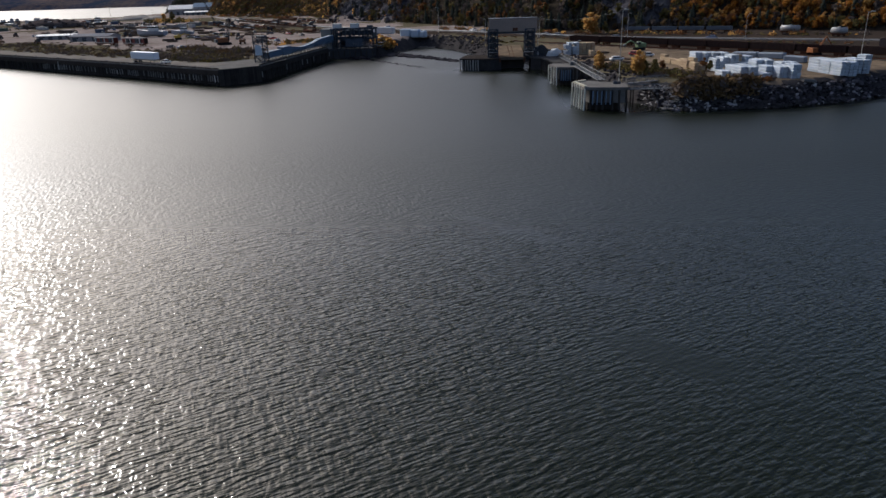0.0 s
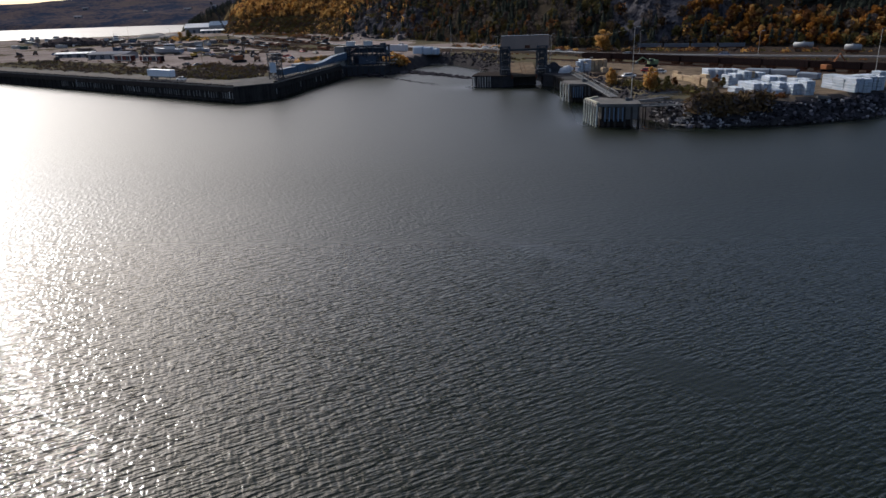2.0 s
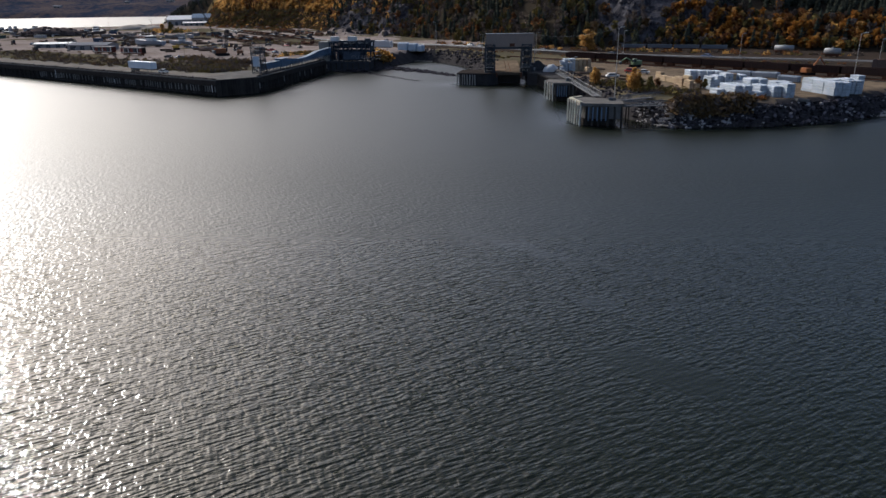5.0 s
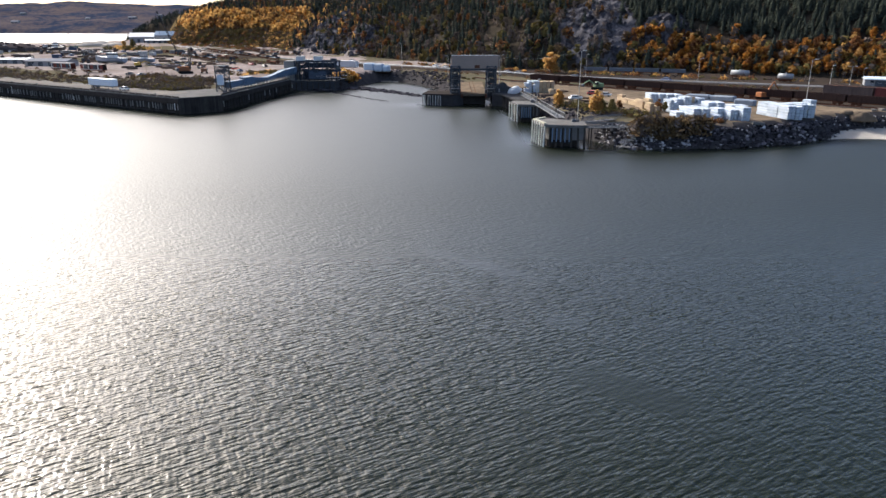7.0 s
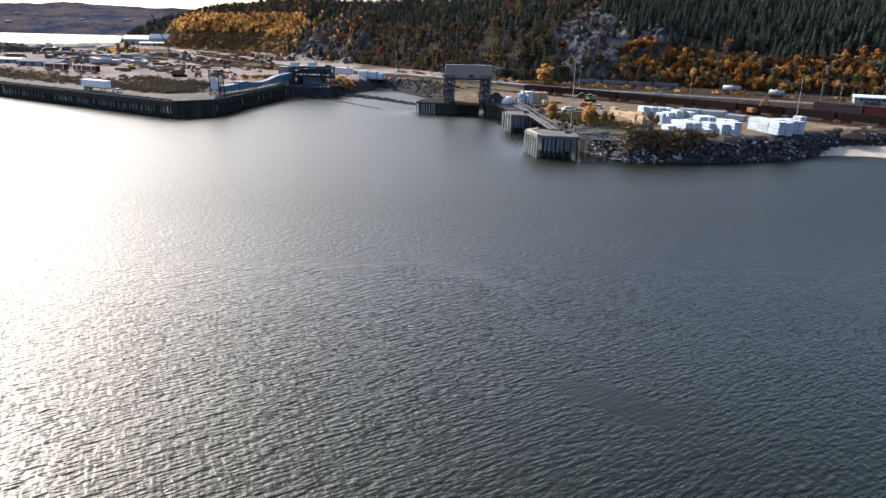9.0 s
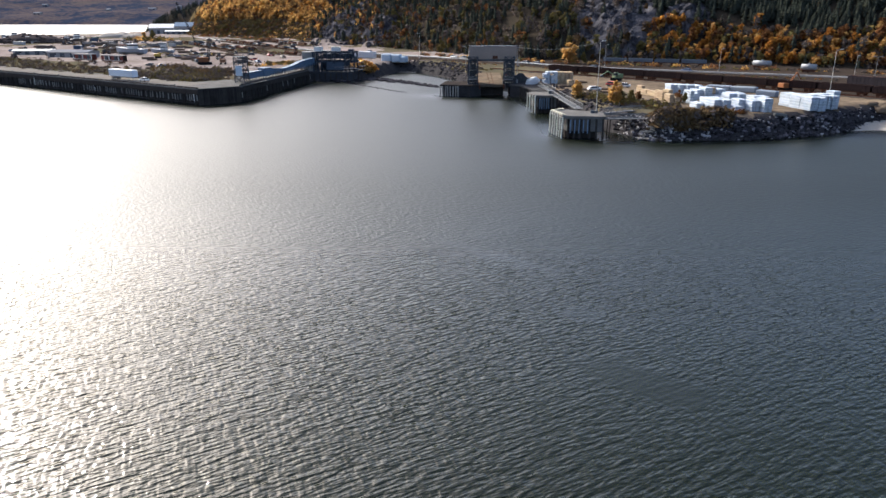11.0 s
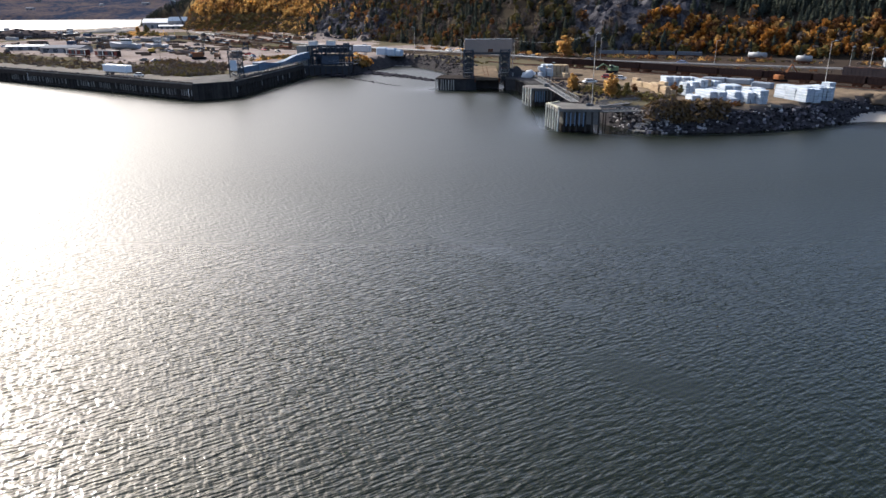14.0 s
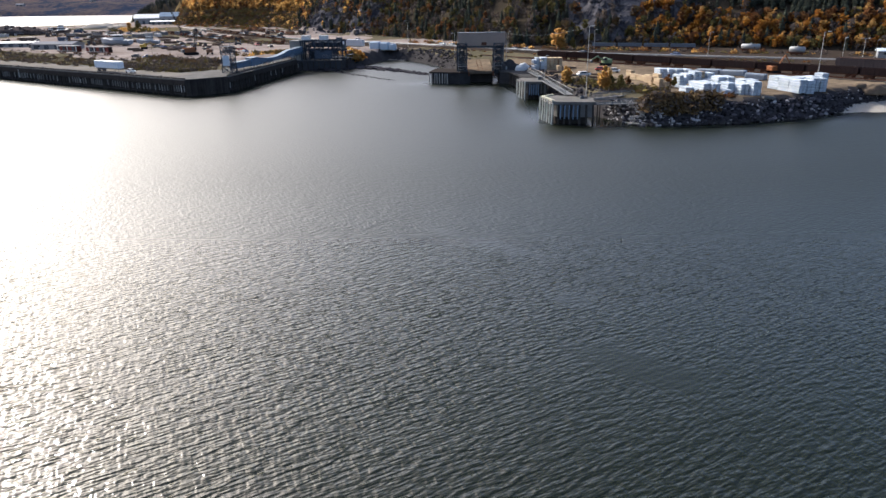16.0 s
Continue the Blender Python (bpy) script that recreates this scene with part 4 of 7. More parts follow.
lamp_mast(34.4, 177.0, 5.6, 17.4, 0.5, 0, "tall slim steel lamp mast on the dolphin", 1)
lamp_mast(105.6, 203.0, 5.4, 14.2, 1.0, 0, "tall steel lamp mast behind the lumber stacks")
lamp_mast(110.7, 306.0, 5.4, 9.4, 0.8, 0, "roadside steel lamp mast")
lamp_mast(148.0, 269.0, 5.4, 8.6, 0.3, 0, "slim roadside steel lamp mast")
lamp_mast(162.0, 280.0, 5.4, 7.6, 1.1, 0, "double-headed roadside lamp mast", 2)
lamp_mast(168.0, 282.0, 5.4, 6.8, 0.4, 0, "wooden utility pole with a lamp", 1, True)
lamp_mast(-22.4, 386.0, 5.4, 13.4, 0.8, 180, "roadside steel lamp mast beneath the hill")
lamp_mast(66.9, 331.0, 5.4, 10.0, 0.6, 0, "roadside steel lamp mast beneath the hill")
lamp_mast(27.2, 333.0, 5.4, 9.6, 0.6, 0, "roadside lamp mast behind the gantry")
lamp_mast(2.4, 333.0, 5.4, 9.2, 0.6, 180, "roadside lamp mast behind the gantry")
lamp_mast(-43.0, 498.0, 5.4, 9.5, 0.6, 180, "far roadside lamp mast")
lamp_mast(-141.0, 566.0, 5.4, 13.0, 0.5, 180, "wooden utility pole beside the far road", 1, True)
lamp_mast(-137.0, 560.0, 5.4, 12.0, 0.5, 0, "wooden utility pole beside the far road", 1, True)
lamp_mast(-137.8, 328.8, 5.4, 9.8, 0.9, 0, "dark yard lamp pole with a crosswise head", 2, True)
lamp_mast(-327.0, 626.0, 5.4, 15.0, 0.8, 0, "yard lamp mast in the boat yard", 2, True)
lamp_mast(-258.0, 560.0, 5.4, 13.0, 0.8, 0, "yard lamp mast in the boat yard", 2, True)
lamp_mast(31.9, 237.0, 4.4, 7.0, 0.3, 0, "short lamp post on the bulkhead")

wire = bpy.data.curves.new("cable", "CURVE")
wire.dimensions, wire.bevel_depth = "3D", 0.025
sp = wire.splines.new("POLY")
sp.points.add(14)
a, b = Vector((21.1, 265.0, 17.5)), Vector((34.4, 177.0, 22.8))
for i in range(15):
    p = a.lerp(b, i / 14)
    sp.points[i].co = (p.x, p.y, p.z - 1.3 * math.sin(math.pi * i / 14), 1)
wire.materials.append(STEEL_GREY)
tagged(new("cable", wire), "thin sagging cable from gantry to lamp mast", "cable")

# ---- rolling stock ----
TYRE = mat("tyre_rubber", (0.025, 0.025, 0.026), None, 0.9)
GLASS = mat("dark_window_glass", (0.03, 0.04, 0.05), None, 0.08)
GOND = mat("brown_railcar_paint", (0.05, 0.031, 0.027), (0.035, 0.025, 0.023), 0.75, big=0.2, fine=1.5, objrand=0.25)
HOPPER_RED = mat("red_railcar_paint", (0.13, 0.035, 0.033), (0.09, 0.032, 0.03), 0.7, big=0.2, fine=1.5)
HOPPER_GREY = mat("grey_brown_railcar_paint", (0.10, 0.075, 0.07), (0.07, 0.055, 0.05), 0.7, big=0.2, fine=1.5)
TANK_WHITE = mat("white_tank_paint", (0.33, 0.335, 0.34), (0.2, 0.2, 0.2), 0.5, big=0.3, fine=1.5)


def bogie_mesh():
    bm = B()
    for x in (-0.9, 0.9):
        for y in (-0.75, 0.75):
            rod(bm, (x, y - 0.07, 0.45), (x, y + 0.07, 0.45), 0.45, 0.45, 10)
    for y in (-0.95, 0.95):
        box(bm, (0, y, 0.6), (2.6, 0.2, 0.35), bevel=0.05)
    me = bpy.data.meshes.new("bogie")
    bm.to_mesh(me)
    bm.free()
    me.materials.append(RUST)
    return me


BOGIE = bogie_mesh()


def railcar(kind, x, y, rz, paint, label, length=14.6, height=3.0, category="railcar", group="rail cars"):
    c = thing(kind, x, y, z_at(x, y) + 0.1, rz, label, category, group)
    for s in (-1, 1):
        o = new("bogie", BOGIE)
        o.parent = c
        o.matrix_basis = pose(s * (length / 2 - 2.2), 0, 0)
    part("underframe", box(B(), (0, 0, 1.05), (length, 2.4, 0.35), bevel=0.04), RUST, c)
    bm = B()
    if kind == "tank_car":
        rod(bm, (-length / 2 + 0.6, 0, 2.3), (length / 2 - 0.6, 0, 2.3), 1.15, 1.15, 20)
        for s in (-1, 1):
            bmesh.ops.create_uvsphere(bm, u_segments=20, v_segments=8, radius=1.15, matrix=Matrix.Translation((s * (length / 2 - 0.6), 0, 2.3)) @ Matrix.Diagonal((0.35, 1, 1, 1)))
        part("tank", bm, paint, c, smooth=True)
        part("dome", rod(B(), (0, 0, 3.35), (0, 0, 3.8), 0.5, 0.45, 12), paint, c)
    elif kind == "flat_car":
        part("bed", box(B(), (0, 0, 1.3), (length, 2.8, 0.2), bevel=0.03), paint, c)
        for s in (-1, 1):
            part("bulkhead", box(B(), (s * (length / 2 - 0.3), 0, 1.7), (0.25, 2.7, 0.8), bevel=0.03), paint, c)
    else:
        w = 2.9
        for s in (-1, 1):
            box(bm, (0, s * w / 2, 1.2 + height / 2), (length, 0.14, height))
            box(bm, (s * length / 2, 0, 1.2 + height / 2), (0.14, w, height))
            box(bm, (0, s * (w / 2 + 0.08), 1.2 + height - 0.08), (length, 0.22, 0.2))
        box(bm, (0, 0, 1.3), (length, w, 0.2))
        n = int(length / 1.2)
        for i in range(n + 1):
            for s in (-1, 1):
                box(bm, (-length / 2 + i * length / n, s * (w / 2 + 0.12), 1.2 + height / 2), (0.14, 0.16, height))
        part("body", bm, paint, c)
        if kind == "hopper_car":
            part("load", box(B(), (0, 0, 1.2 + height - 0.35), (length - 0.4, w - 0.2, 0.5), bevel=0.22), RUST, c)
    return c


def track(a, b, n):
    """Two rails on sleepers in one piece of the setting."""
    d = Vector((b[0] - a[0], b[1] - a[1], 0))
    t = thing("rail_track", a[0], a[1], z_at(*a), math.degrees(math.atan2(d.y, d.x)), "weathered rail track on dark ballast", "track", kind="structure")
    L = d.length
    part("ballast", box(B(), (L / 2, 0, 0.02), (L, 3.4, 0.16), bevel=0.05), mat("dark_ballast", (0.10, 0.085, 0.075), (0.06, 0.05, 0.045), 0.95, bump=0.05, bump_scale=3.0), t)
    for s in (-0.72, 0.72):
        part("rail", box(B(), (L / 2, s, 0.2), (L, 0.09, 0.18)), RUST, t)
    bm = B()
    for i in range(int(L / 1.2)):
        box(bm, (i * 1.2 + 0.4, 0, 0.1), (0.26, 2.5, 0.1))
    part("sleepers", bm, TIMBER_DARK, t)
    return t


TR = -46.0
ux, uy = math.cos(radians(TR)), math.sin(radians(TR))
track((14, 322), (136, 197), 1)
for i in range(9):
    x, y = 131.0 - ux * 0 + -ux * 15.4 * i - 3.0 * ux, 205.5 - uy * 15.4 * i - 3.0 * uy
    railcar("gondola_car", x, y, TR, GOND, "dark brown open gondola rail car on the yard track", height=1.9)
track((60, 304), (175, 186), 1)
railcar("hopper_car", 132.6, 229.0, TR, HOPPER_GREY, "grey-brown loaded hopper rail car", height=3.2)
railcar("hopper_car", 143.3, 218.0, TR, HOPPER_RED, "dull red loaded hopper rail car", height=3.2)
railcar("hopper_car", 154.0, 207.0, TR, HOPPER_RED, "dull red loaded hopper rail car", height=3.2)
railcar("tank_car", 134.5, 320.0, -28, TANK_WHITE, "white cylindrical tank car below the trees", 8.4)
railcar("tank_car", 144.5, 297.5, -28, TANK_WHITE, "white cylindrical tank car below the trees", 6.6)
for i in range(4):
    railcar("boxed_car", 76.0 + i * 11.4, 352.0 - i * 4.6, -22, mat("grey_blue_car_paint", (0.15, 0.17, 0.2), (0.11, 0.12, 0.135), 0.6), "grey-blue rail car with a pale top below the trees", 11.0, 1.5)

# rows of dark flat cars and log loads in the far yard
LOGS = mat("log_bark", (0.14, 0.10, 0.075), (0.07, 0.055, 0.045), 0.95, big=0.6, fine=3.0, island=0.3)
rng = random.Random(21)
for (ax, ay), (bx, by), n in FAR_TRACKS:
    ang = math.degrees(math.atan2(by - ay, bx - ax))
    track((ax, ay), (bx, by), 1)
    for i in range(n):
        t = (i + 0.5) / n
        if rng.random() < 0.12:
            continue
        fc = railcar("flat_car", ax + (bx - ax) * t, ay + (by - ay) * t, ang, RUST if rng.random() < 0.6 else STEEL_GREY, "dark bulkhead flat car in the far yard", 14.0)
        if rng.random() < 0.45:
            for j in range(7):
                bm = B()
                yy, zz = (j % 4 - 1.5) * 0.62 + (0.3 if j > 3 else 0), 1.7 + 0.5 * (j // 4)
                rod(bm, (-5.6 + rng.uniform(-0.5, 0.5), yy, zz), (5.6 + rng.uniform(-0.5, 0.5), yy, zz), 0.31, 0.26, 7)
                part("log", bm, LOGS, fc)


# ---- road vehicles ----
def wheels(parent, xs_, half, r, w=0.28):
    for x in xs_:
        for s in (-1, 1):
            wl = part("wheel", rod(B(), (x, s * half - w / 2, r), (x, s * half + w / 2, r), r, r, 14), TYRE, parent)
            part("rim", rod(B(), (x, s * (half + 0.01) - w / 2 - 0.01, r), (x, s * (half + 0.01) + w / 2 + 0.01, r), r * 0.5, r * 0.5, 10), STEEL_LIGHT, wl)


def car(x, y, rz, colour, label, pickup=False):
    paint = mat("car_paint_" + "_".join("%02d" % int(c * 99) for c in colour), colour, tuple(c * 0.85 for c in colour), 0.5, 0.1, mix=0.2)
    c = thing("pickup_truck" if pickup else "car", x, y, z_at(x, y), rz, label, "pickup" if pickup else "car", "parked cars")
    bm = box(B(), (0, 0, 0.68), (4.5, 1.78, 0.62), bevel=0.16)
    part("body", bm, paint, c)
    x0, x1 = (-0.5, 1.0) if pickup else (-1.5, 0.9)
    bm = B()
    lo = [(x0 - 0.25, -0.82), (x1 + 0.55, -0.82), (x1 + 0.55, 0.82), (x0 - 0.25, 0.82)]
    hi = [(x0, -0.68), (x1, -0.68), (x1, 0.68), (x0, 0.68)]
    v0, v1 = [bm.verts.new((*p, 0.97)) for p in lo], [bm.verts.new((*p, 1.48)) for p in hi]
    bm.faces.new(v1)
    for i in range(4):
        bm.faces.new((v0[i], v0[(i + 1) % 4], v1[(i + 1) % 4], v1[i]))
    part("glasshouse", bm, GLASS, c)
    part("roof", box(B(), ((x0 + x1) / 2, 0, 1.5), (x1 - x0 + 0.1, 1.4, 0.08), bevel=0.03), paint, c)
    if pickup:
        part("cargo_bed", box(B(), (-1.5, 0, 1.05), (1.4, 1.5, 0.12)), TYRE, c)
    wheels(c, (-1.4, 1.35), 0.8, 0.33, 0.22)
    for s in (-0.6, 0.6):
        part("headlight", box(B(), (2.24, s, 0.78), (0.06, 0.34, 0.16), bevel=0.02), LENS, c)
    return c


RED, WHITE, DARK, SILVER, BLUE = (0.42, 0.04, 0.03), (0.62, 0.62, 0.62), (0.04, 0.042, 0.05), (0.24, 0.245, 0.25), (0.06, 0.1, 0.22)
car(52.6, 244.4, -30, RED, "red car parked in the dirt yard")
car(55.4, 239.6, -20, WHITE, "white pickup truck parked in the dirt yard", True)
car(43.4, 229.0, 15, WHITE, "white car parked behind the bank")
car(38.5, 272.0, -45, DARK, "dark car near the lumber by the slip")
car(-117.6, 259.0, q_west + 180, WHITE, "white pickup truck in front of the semitrailer", True).location.z = 5.68
rng = random.Random(8)
for x, y in ((-4, 398), (1.5, 392.6), (8.6, 384), (32, 349), (37, 344), (60, 322), (96, 303), (-58, 452)):
    car(x, y, -50 + rng.choice((0, 180)), rng.choice((DARK, SILVER, WHITE, BLUE)), "car on the road under the hill")
for x, y in ((-169, 411), (-163, 406), (-157, 404), (-150, 400), (-143, 396), (-180, 418), (-131, 384), (-120, 388), (-152, 424), (-162, 432), (-110, 376), (-149, 336.5), (-141.5, 332), (-104, 362), (-96, 352), (-188, 446),
             (-175, 458), (-140, 440), (-126, 425), (-112, 414), (-100, 398), (-205, 470), (-240, 505), (-231, 498), (-222, 489), (-262, 520), (-275, 528), (-300, 470), (-292, 476), (-284, 481), (-276, 470), (-268, 464)):
    car(x, y, rng.uniform(0, 360), rng.choice((DARK, SILVER, DARK, BLUE, DARK, RED)), "parked car in the harbour yard", rng.random() < 0.5)


def box_trailer(x, y, rz, length, height, paint, label, name="semitrailer"):
    t = thing(name, x, y, z_at(x, y) + (0.1 if name == "semitrailer" else 0), rz, label, "trailer")
    part("box", cladding(B(), length, 2.5, height, 0.6, at=(0, 0, 1.4)), paint, t)
    part("roof", box(B(), (0, 0, 1.45 + height), (length + 0.06, 2.6, 0.12), bevel=0.04), paint, t)
    part("chassis", box(B(), (0, 0, 1.2), (length * 0.95, 1.2, 0.35)), STEEL_GREY, t)
    wheels(t, (-length / 2 + 1.6, -length / 2 + 2.9), 1.0, 0.5)
    for s in (-0.8, 0.8):
        part("landing_leg", box(B(), (length / 2 - 3.0, s, 0.5), (0.16, 0.16, 1.0)), STEEL_GREY, t)
    part("side_skirt", box(B(), (-length * 0.18, -1.1, 1.05), (length * 0.3, 0.08, 0.6)), STEEL_GREY, t)
    part("door", box(B(), (-length / 2 - 0.05, 0, 1.4 + height / 2), (0.06, 2.3, height * 0.94), bevel=0.02), paint, t)
    return t


TRAILER = mat("pale_blue_white_trailer", (0.68, 0.74, 0.80), (0.55, 0.62, 0.7), 0.4, big=0.3, fine=1.5, mix=0.3)
st = box_trailer(-128.8, 266.4, q_west + 180, 15.0, 2.4, TRAILER, "long white-blue semitrailer parked on the quay")
st.location.z = 5.6
box_trailer(-52.6, 380.5, -28, 16.0, 3.0, mat("grey_trailer", (0.45, 0.48, 0.52), (0.36, 0.38, 0.41), 0.5), "grey semitrailer below the road", "box_trailer")
tp = thing("tarped_load", -35.0, 374.0, z_at(-35, 374), -22, "large load under pale blue-white tarpaulins", "tarped load")
for i, (x, l, h) in enumerate(((-4.2, 6.0, 4.5), (1.4, 5.0, 4.2), (5.6, 3.4, 3.4))):
    part("tarpaulin", box(B(), (x, 0.2 * i, h / 2), (l, 3.6, h), bevel=0.6), mat("pale_tarp", (0.44, 0.51, 0.58), (0.34, 0.41, 0.48), 0.55, bump=0.1, bump_scale=0.9), tp)
part("pallet", box(B(), (0.6, 0, 0.07), (15.4, 3.9, 0.14)), DUNNAGE, tp)

YELLOW = mat("machine_yellow", (0.55, 0.36, 0.04), (0.36, 0.22, 0.05), 0.5, big=0.5, fine=2.0)
GREEN = mat("machine_green", (0.14, 0.21, 0.10), (0.09, 0.14, 0.075), 0.5, big=0.5, fine=2.0)
ORANGE = mat("machine_orange", (0.34, 0.13, 0.045), (0.22, 0.085, 0.04), 0.55, big=0.5, fine=2.0)


def digger(x, y, rz, paint, label, boom_up=1.0):
    d = thing("excavator", x, y, z_at(x, y), rz, label, "excavator", "machines")
    for s in (-1.1, 1.1):
        part("crawler", box(B(), (0, s, 0.45), (3.8, 0.6, 0.9), bevel=0.28), TYRE, d)
    part("house", box(B(), (-0.5, 0, 1.7), (3.2, 2.6, 1.5), bevel=0.15), paint, d)
    cb = part("cab", box(B(), (0.7, 0.75, 2.1), (1.5, 1.1, 1.9), bevel=0.12), paint, d)
    part("window", box(B(), (0.95, 0.75, 2.45), (1.1, 1.16, 0.9), bevel=0.08), GLASS, cb)
    top = (3.6, -0.2, 2.6 + 3.0 * boom_up)
    part("boom", rod(B(), (0.9, -0.2, 2.0), top, 0.32, 0.22, 6), paint, d)
    part("stick", rod(B(), top, (6.0, -0.2, 2.0 + boom_up), 0.22, 0.16, 6), paint, d)
    part("bucket", box(B(), (6.1, -0.2, 1.5 + boom_up), (0.9, 1.1, 0.9), ry=30, bevel=0.15), STEEL_GREY, d)
    return d


def mobile_crane(x, y, rz, paint, boom, lean, label):
    c = thing("crawler_crane", x, y, z_at(x, y), rz, label, "crane", "cranes")
    for s in (-1.7, 1.7):
        part("crawler", box(B(), (0, s, 0.6), (6.4, 0.9, 1.2), bevel=0.4), TYRE, c)
    part("house", box(B(), (-1.0, 0, 2.3), (5.2, 3.0, 2.1), bevel=0.12), paint, c)
    cb = part("cab", box(B(), (2.0, 1.0, 2.4), (1.6, 1.2, 2.0), bevel=0.1), paint, c)
    part("window", box(B(), (2.3, 1.0, 2.7), (1.2, 1.26, 1.0), bevel=0.05), GLASS, cb)
    part("counterweight", box(B(), (-4.0, 0, 2.0), (1.2, 3.2, 1.5), bevel=0.1), STEEL_GREY, c)
    bm = B()
    w = 0.9
    n = max(4, int(boom / 1.8))
    for i in range(n):
        a_, b_ = boom * i / n, boom * (i + 1) / n
        for sx, sy in ((-1, -1), (1, -1), (1, 1), (-1, 1)):
            rod(bm, (sx * w / 2, sy * w / 2, a_), (sx * w / 2, sy * w / 2, b_), 0.09 + boom * 0.002, seg=4)
        for sy in (-1, 1):
            rod(bm, (-w / 2, sy * w / 2, a_), (w / 2, sy * w / 2, b_), 0.06, seg=4)
            rod(bm, (sy * w / 2, w / 2, a_), (sy * w / 2, -w / 2, b_), 0.06, seg=4)
    box(bm, (0, 0, boom + 0.4), (1.3, 1.3, 1.2), bevel=0.2)
    part("boom", bm, mat("dark_boom_paint", (0.035, 0.035, 0.04), None, 0.7), c).matrix_basis = pose(1.6, 0, 2.0, 0, lean, 0)
    tip = Vector((1.6 + boom * math.sin(radians(lean)), 0, 2.0 + boom * math.cos(radians(lean))))
    part("hoist_rope", rod(rod(B(), tip, (-2.5, 0, 3.6), 0.05, seg=4), tip, (tip.x + 0.3, 0, 5.5), 0.05, seg=4), STEEL_GREY, c)
    part("hook_block", box(B(), (tip.x + 0.3, 0, 5.0), (0.6, 0.5, 1.0), bevel=0.12), YELLOW, c)
    return c


mobile_crane(-127.0, 349.0, 35, mat("rusted_orange_paint", (0.24, 0.10, 0.045), (0.13, 0.07, 0.045), 0.75), 9.5, 12, "orange crawler crane with a short lattice boom")
mobile_crane(-208.0, 562.0, 190, STEEL_GREY, 31.0, 21, "dark crane with a tall lattice boom")
digger(-172.0, 400.5, 20, YELLOW, "yellow excavator in the gravel yard", 0.2)
digger(58.0, 264.0, 200, GREEN, "green and white log loader in the yard", 0.3)
digger(105.5, 230.5, 20, ORANGE, "orange excavator with its boom raised behind the lumber", 1.0)
digger(-118.5, 351.0, 100, mat("machine_rust_brown", (0.2, 0.11, 0.07), None, 0.7), "rust-brown excavator beside the crane", 0.1)
digger(-193.0, 553.0, 60, STEEL_GREY, "dark excavator near the tall crane", 0.6)

red = thing("winch_frame", 18.2, 282.0, z_at(18.2, 282.0) + 4.6 - z_at(18.2, 282.0), 0, "faded red steel winch on the ramp", "winch")
part("frame", lattice(B(), 1.8, 1.8, 2.6, 1, 0.12, 0.18), mat("faded_red_paint", (0.36, 0.12, 0.09), (0.25, 0.1, 0.08), 0.6), red)
part("drum", rod(B(), (-0.8, 0, 1.3), (0.8, 0, 1.3), 0.75, 0.75, 14), RUST, red)
part("motor", box(B(), (0, -1.1, 0.8), (1.2, 0.7, 0.9), bevel=0.1), STEEL_LIGHT, red)


# ---- sheds and boats in the yard ----
ROOF_BLUE = mat("blue_grey_roof", (0.24, 0.30, 0.38), (0.19, 0.24, 0.30), 0.75, 0.0, big=0.05, fine=0.6)
ROOF_WHITE = mat("bright_roof_sheet", (0.74, 0.74, 0.73), (0.6, 0.59, 0.57), 0.6, 0.0, big=0.08, fine=0.6)
ROOF_GREY = mat("grey_roof_sheet", (0.27, 0.27, 0.28), (0.19, 0.19, 0.20), 0.8, 0.0, big=0.08, fine=0.6)
SHED_WALL = mat("shed_wall", (0.30, 0.30, 0.31), (0.22, 0.22, 0.22), 0.8, big=0.1, fine=0.8)


def shed(x, y, rz, l, w, h, rise, roof, label, doors=3, windows=4):
    s = thing("shed", x, y, z_at(x, y) - 0.1, rz, label, "shed")
    wall = part("wall", box(B(), (0, 0, h / 2), (l, w, h)), SHED_WALL, s)
    bm = B()
    o = 0.5
    pts = [(-w / 2 - o, h - 0.05), (0, h + rise), (w / 2 + o, h - 0.05), (w / 2 + o, h - 0.35), (0, h + rise - 0.3), (-w / 2 - o, h - 0.35)]
    a_ = [bm.verts.new((-l / 2 - o, yy, zz)) for yy, zz in pts]
    b_ = [bm.verts.new((l / 2 + o, yy, zz)) for yy, zz in pts]
    for i in range(6):
        bm.faces.new((a_[i], a_[(i + 1) % 6], b_[(i + 1) % 6], b_[i]))
    bm.faces.new(a_[::-1])
    bm.faces.new(b_)
    bmesh.ops.recalc_face_normals(bm, faces=bm.faces)
    part("roof", bm, roof, s)
    for e in (-1, 1):
        bm = B()
        q = [bm.verts.new((e * (l / 2 - 0.02), -w / 2, h)), bm.verts.new((e * (l / 2 - 0.02), w / 2, h)), bm.verts.new((e * (l / 2 - 0.02), 0, h + rise - 0.2))]
        bm.faces.new(q if e > 0 else q[::-1])
        part("gable", bm, SHED_WALL, s)
    for i in range(doors):
        part("door", box(B(), (-l / 2 + l * (i + 0.5) / doors, -w / 2 - 0.04, min(2.0, h * 0.4)), (l / doors * 0.45, 0.1, min(4.0, h * 0.8)), bevel=0.02), STEEL_GREY, s)
    for i in range(windows):
        wn = part("window", box(B(), (-l / 2 + l * (i + 1) / (windows + 1), -w / 2 - 0.03, h * 0.62), (1.2, 0.1, 1.0), bevel=0.02), GLASS, s)
        part("sill", box(B(), (-l / 2 + l * (i + 1) / (windows + 1), -w / 2 - 0.07, h * 0.62 - 0.55), (1.4, 0.16, 0.08)), WHITE_PAINT, wn)
    return s


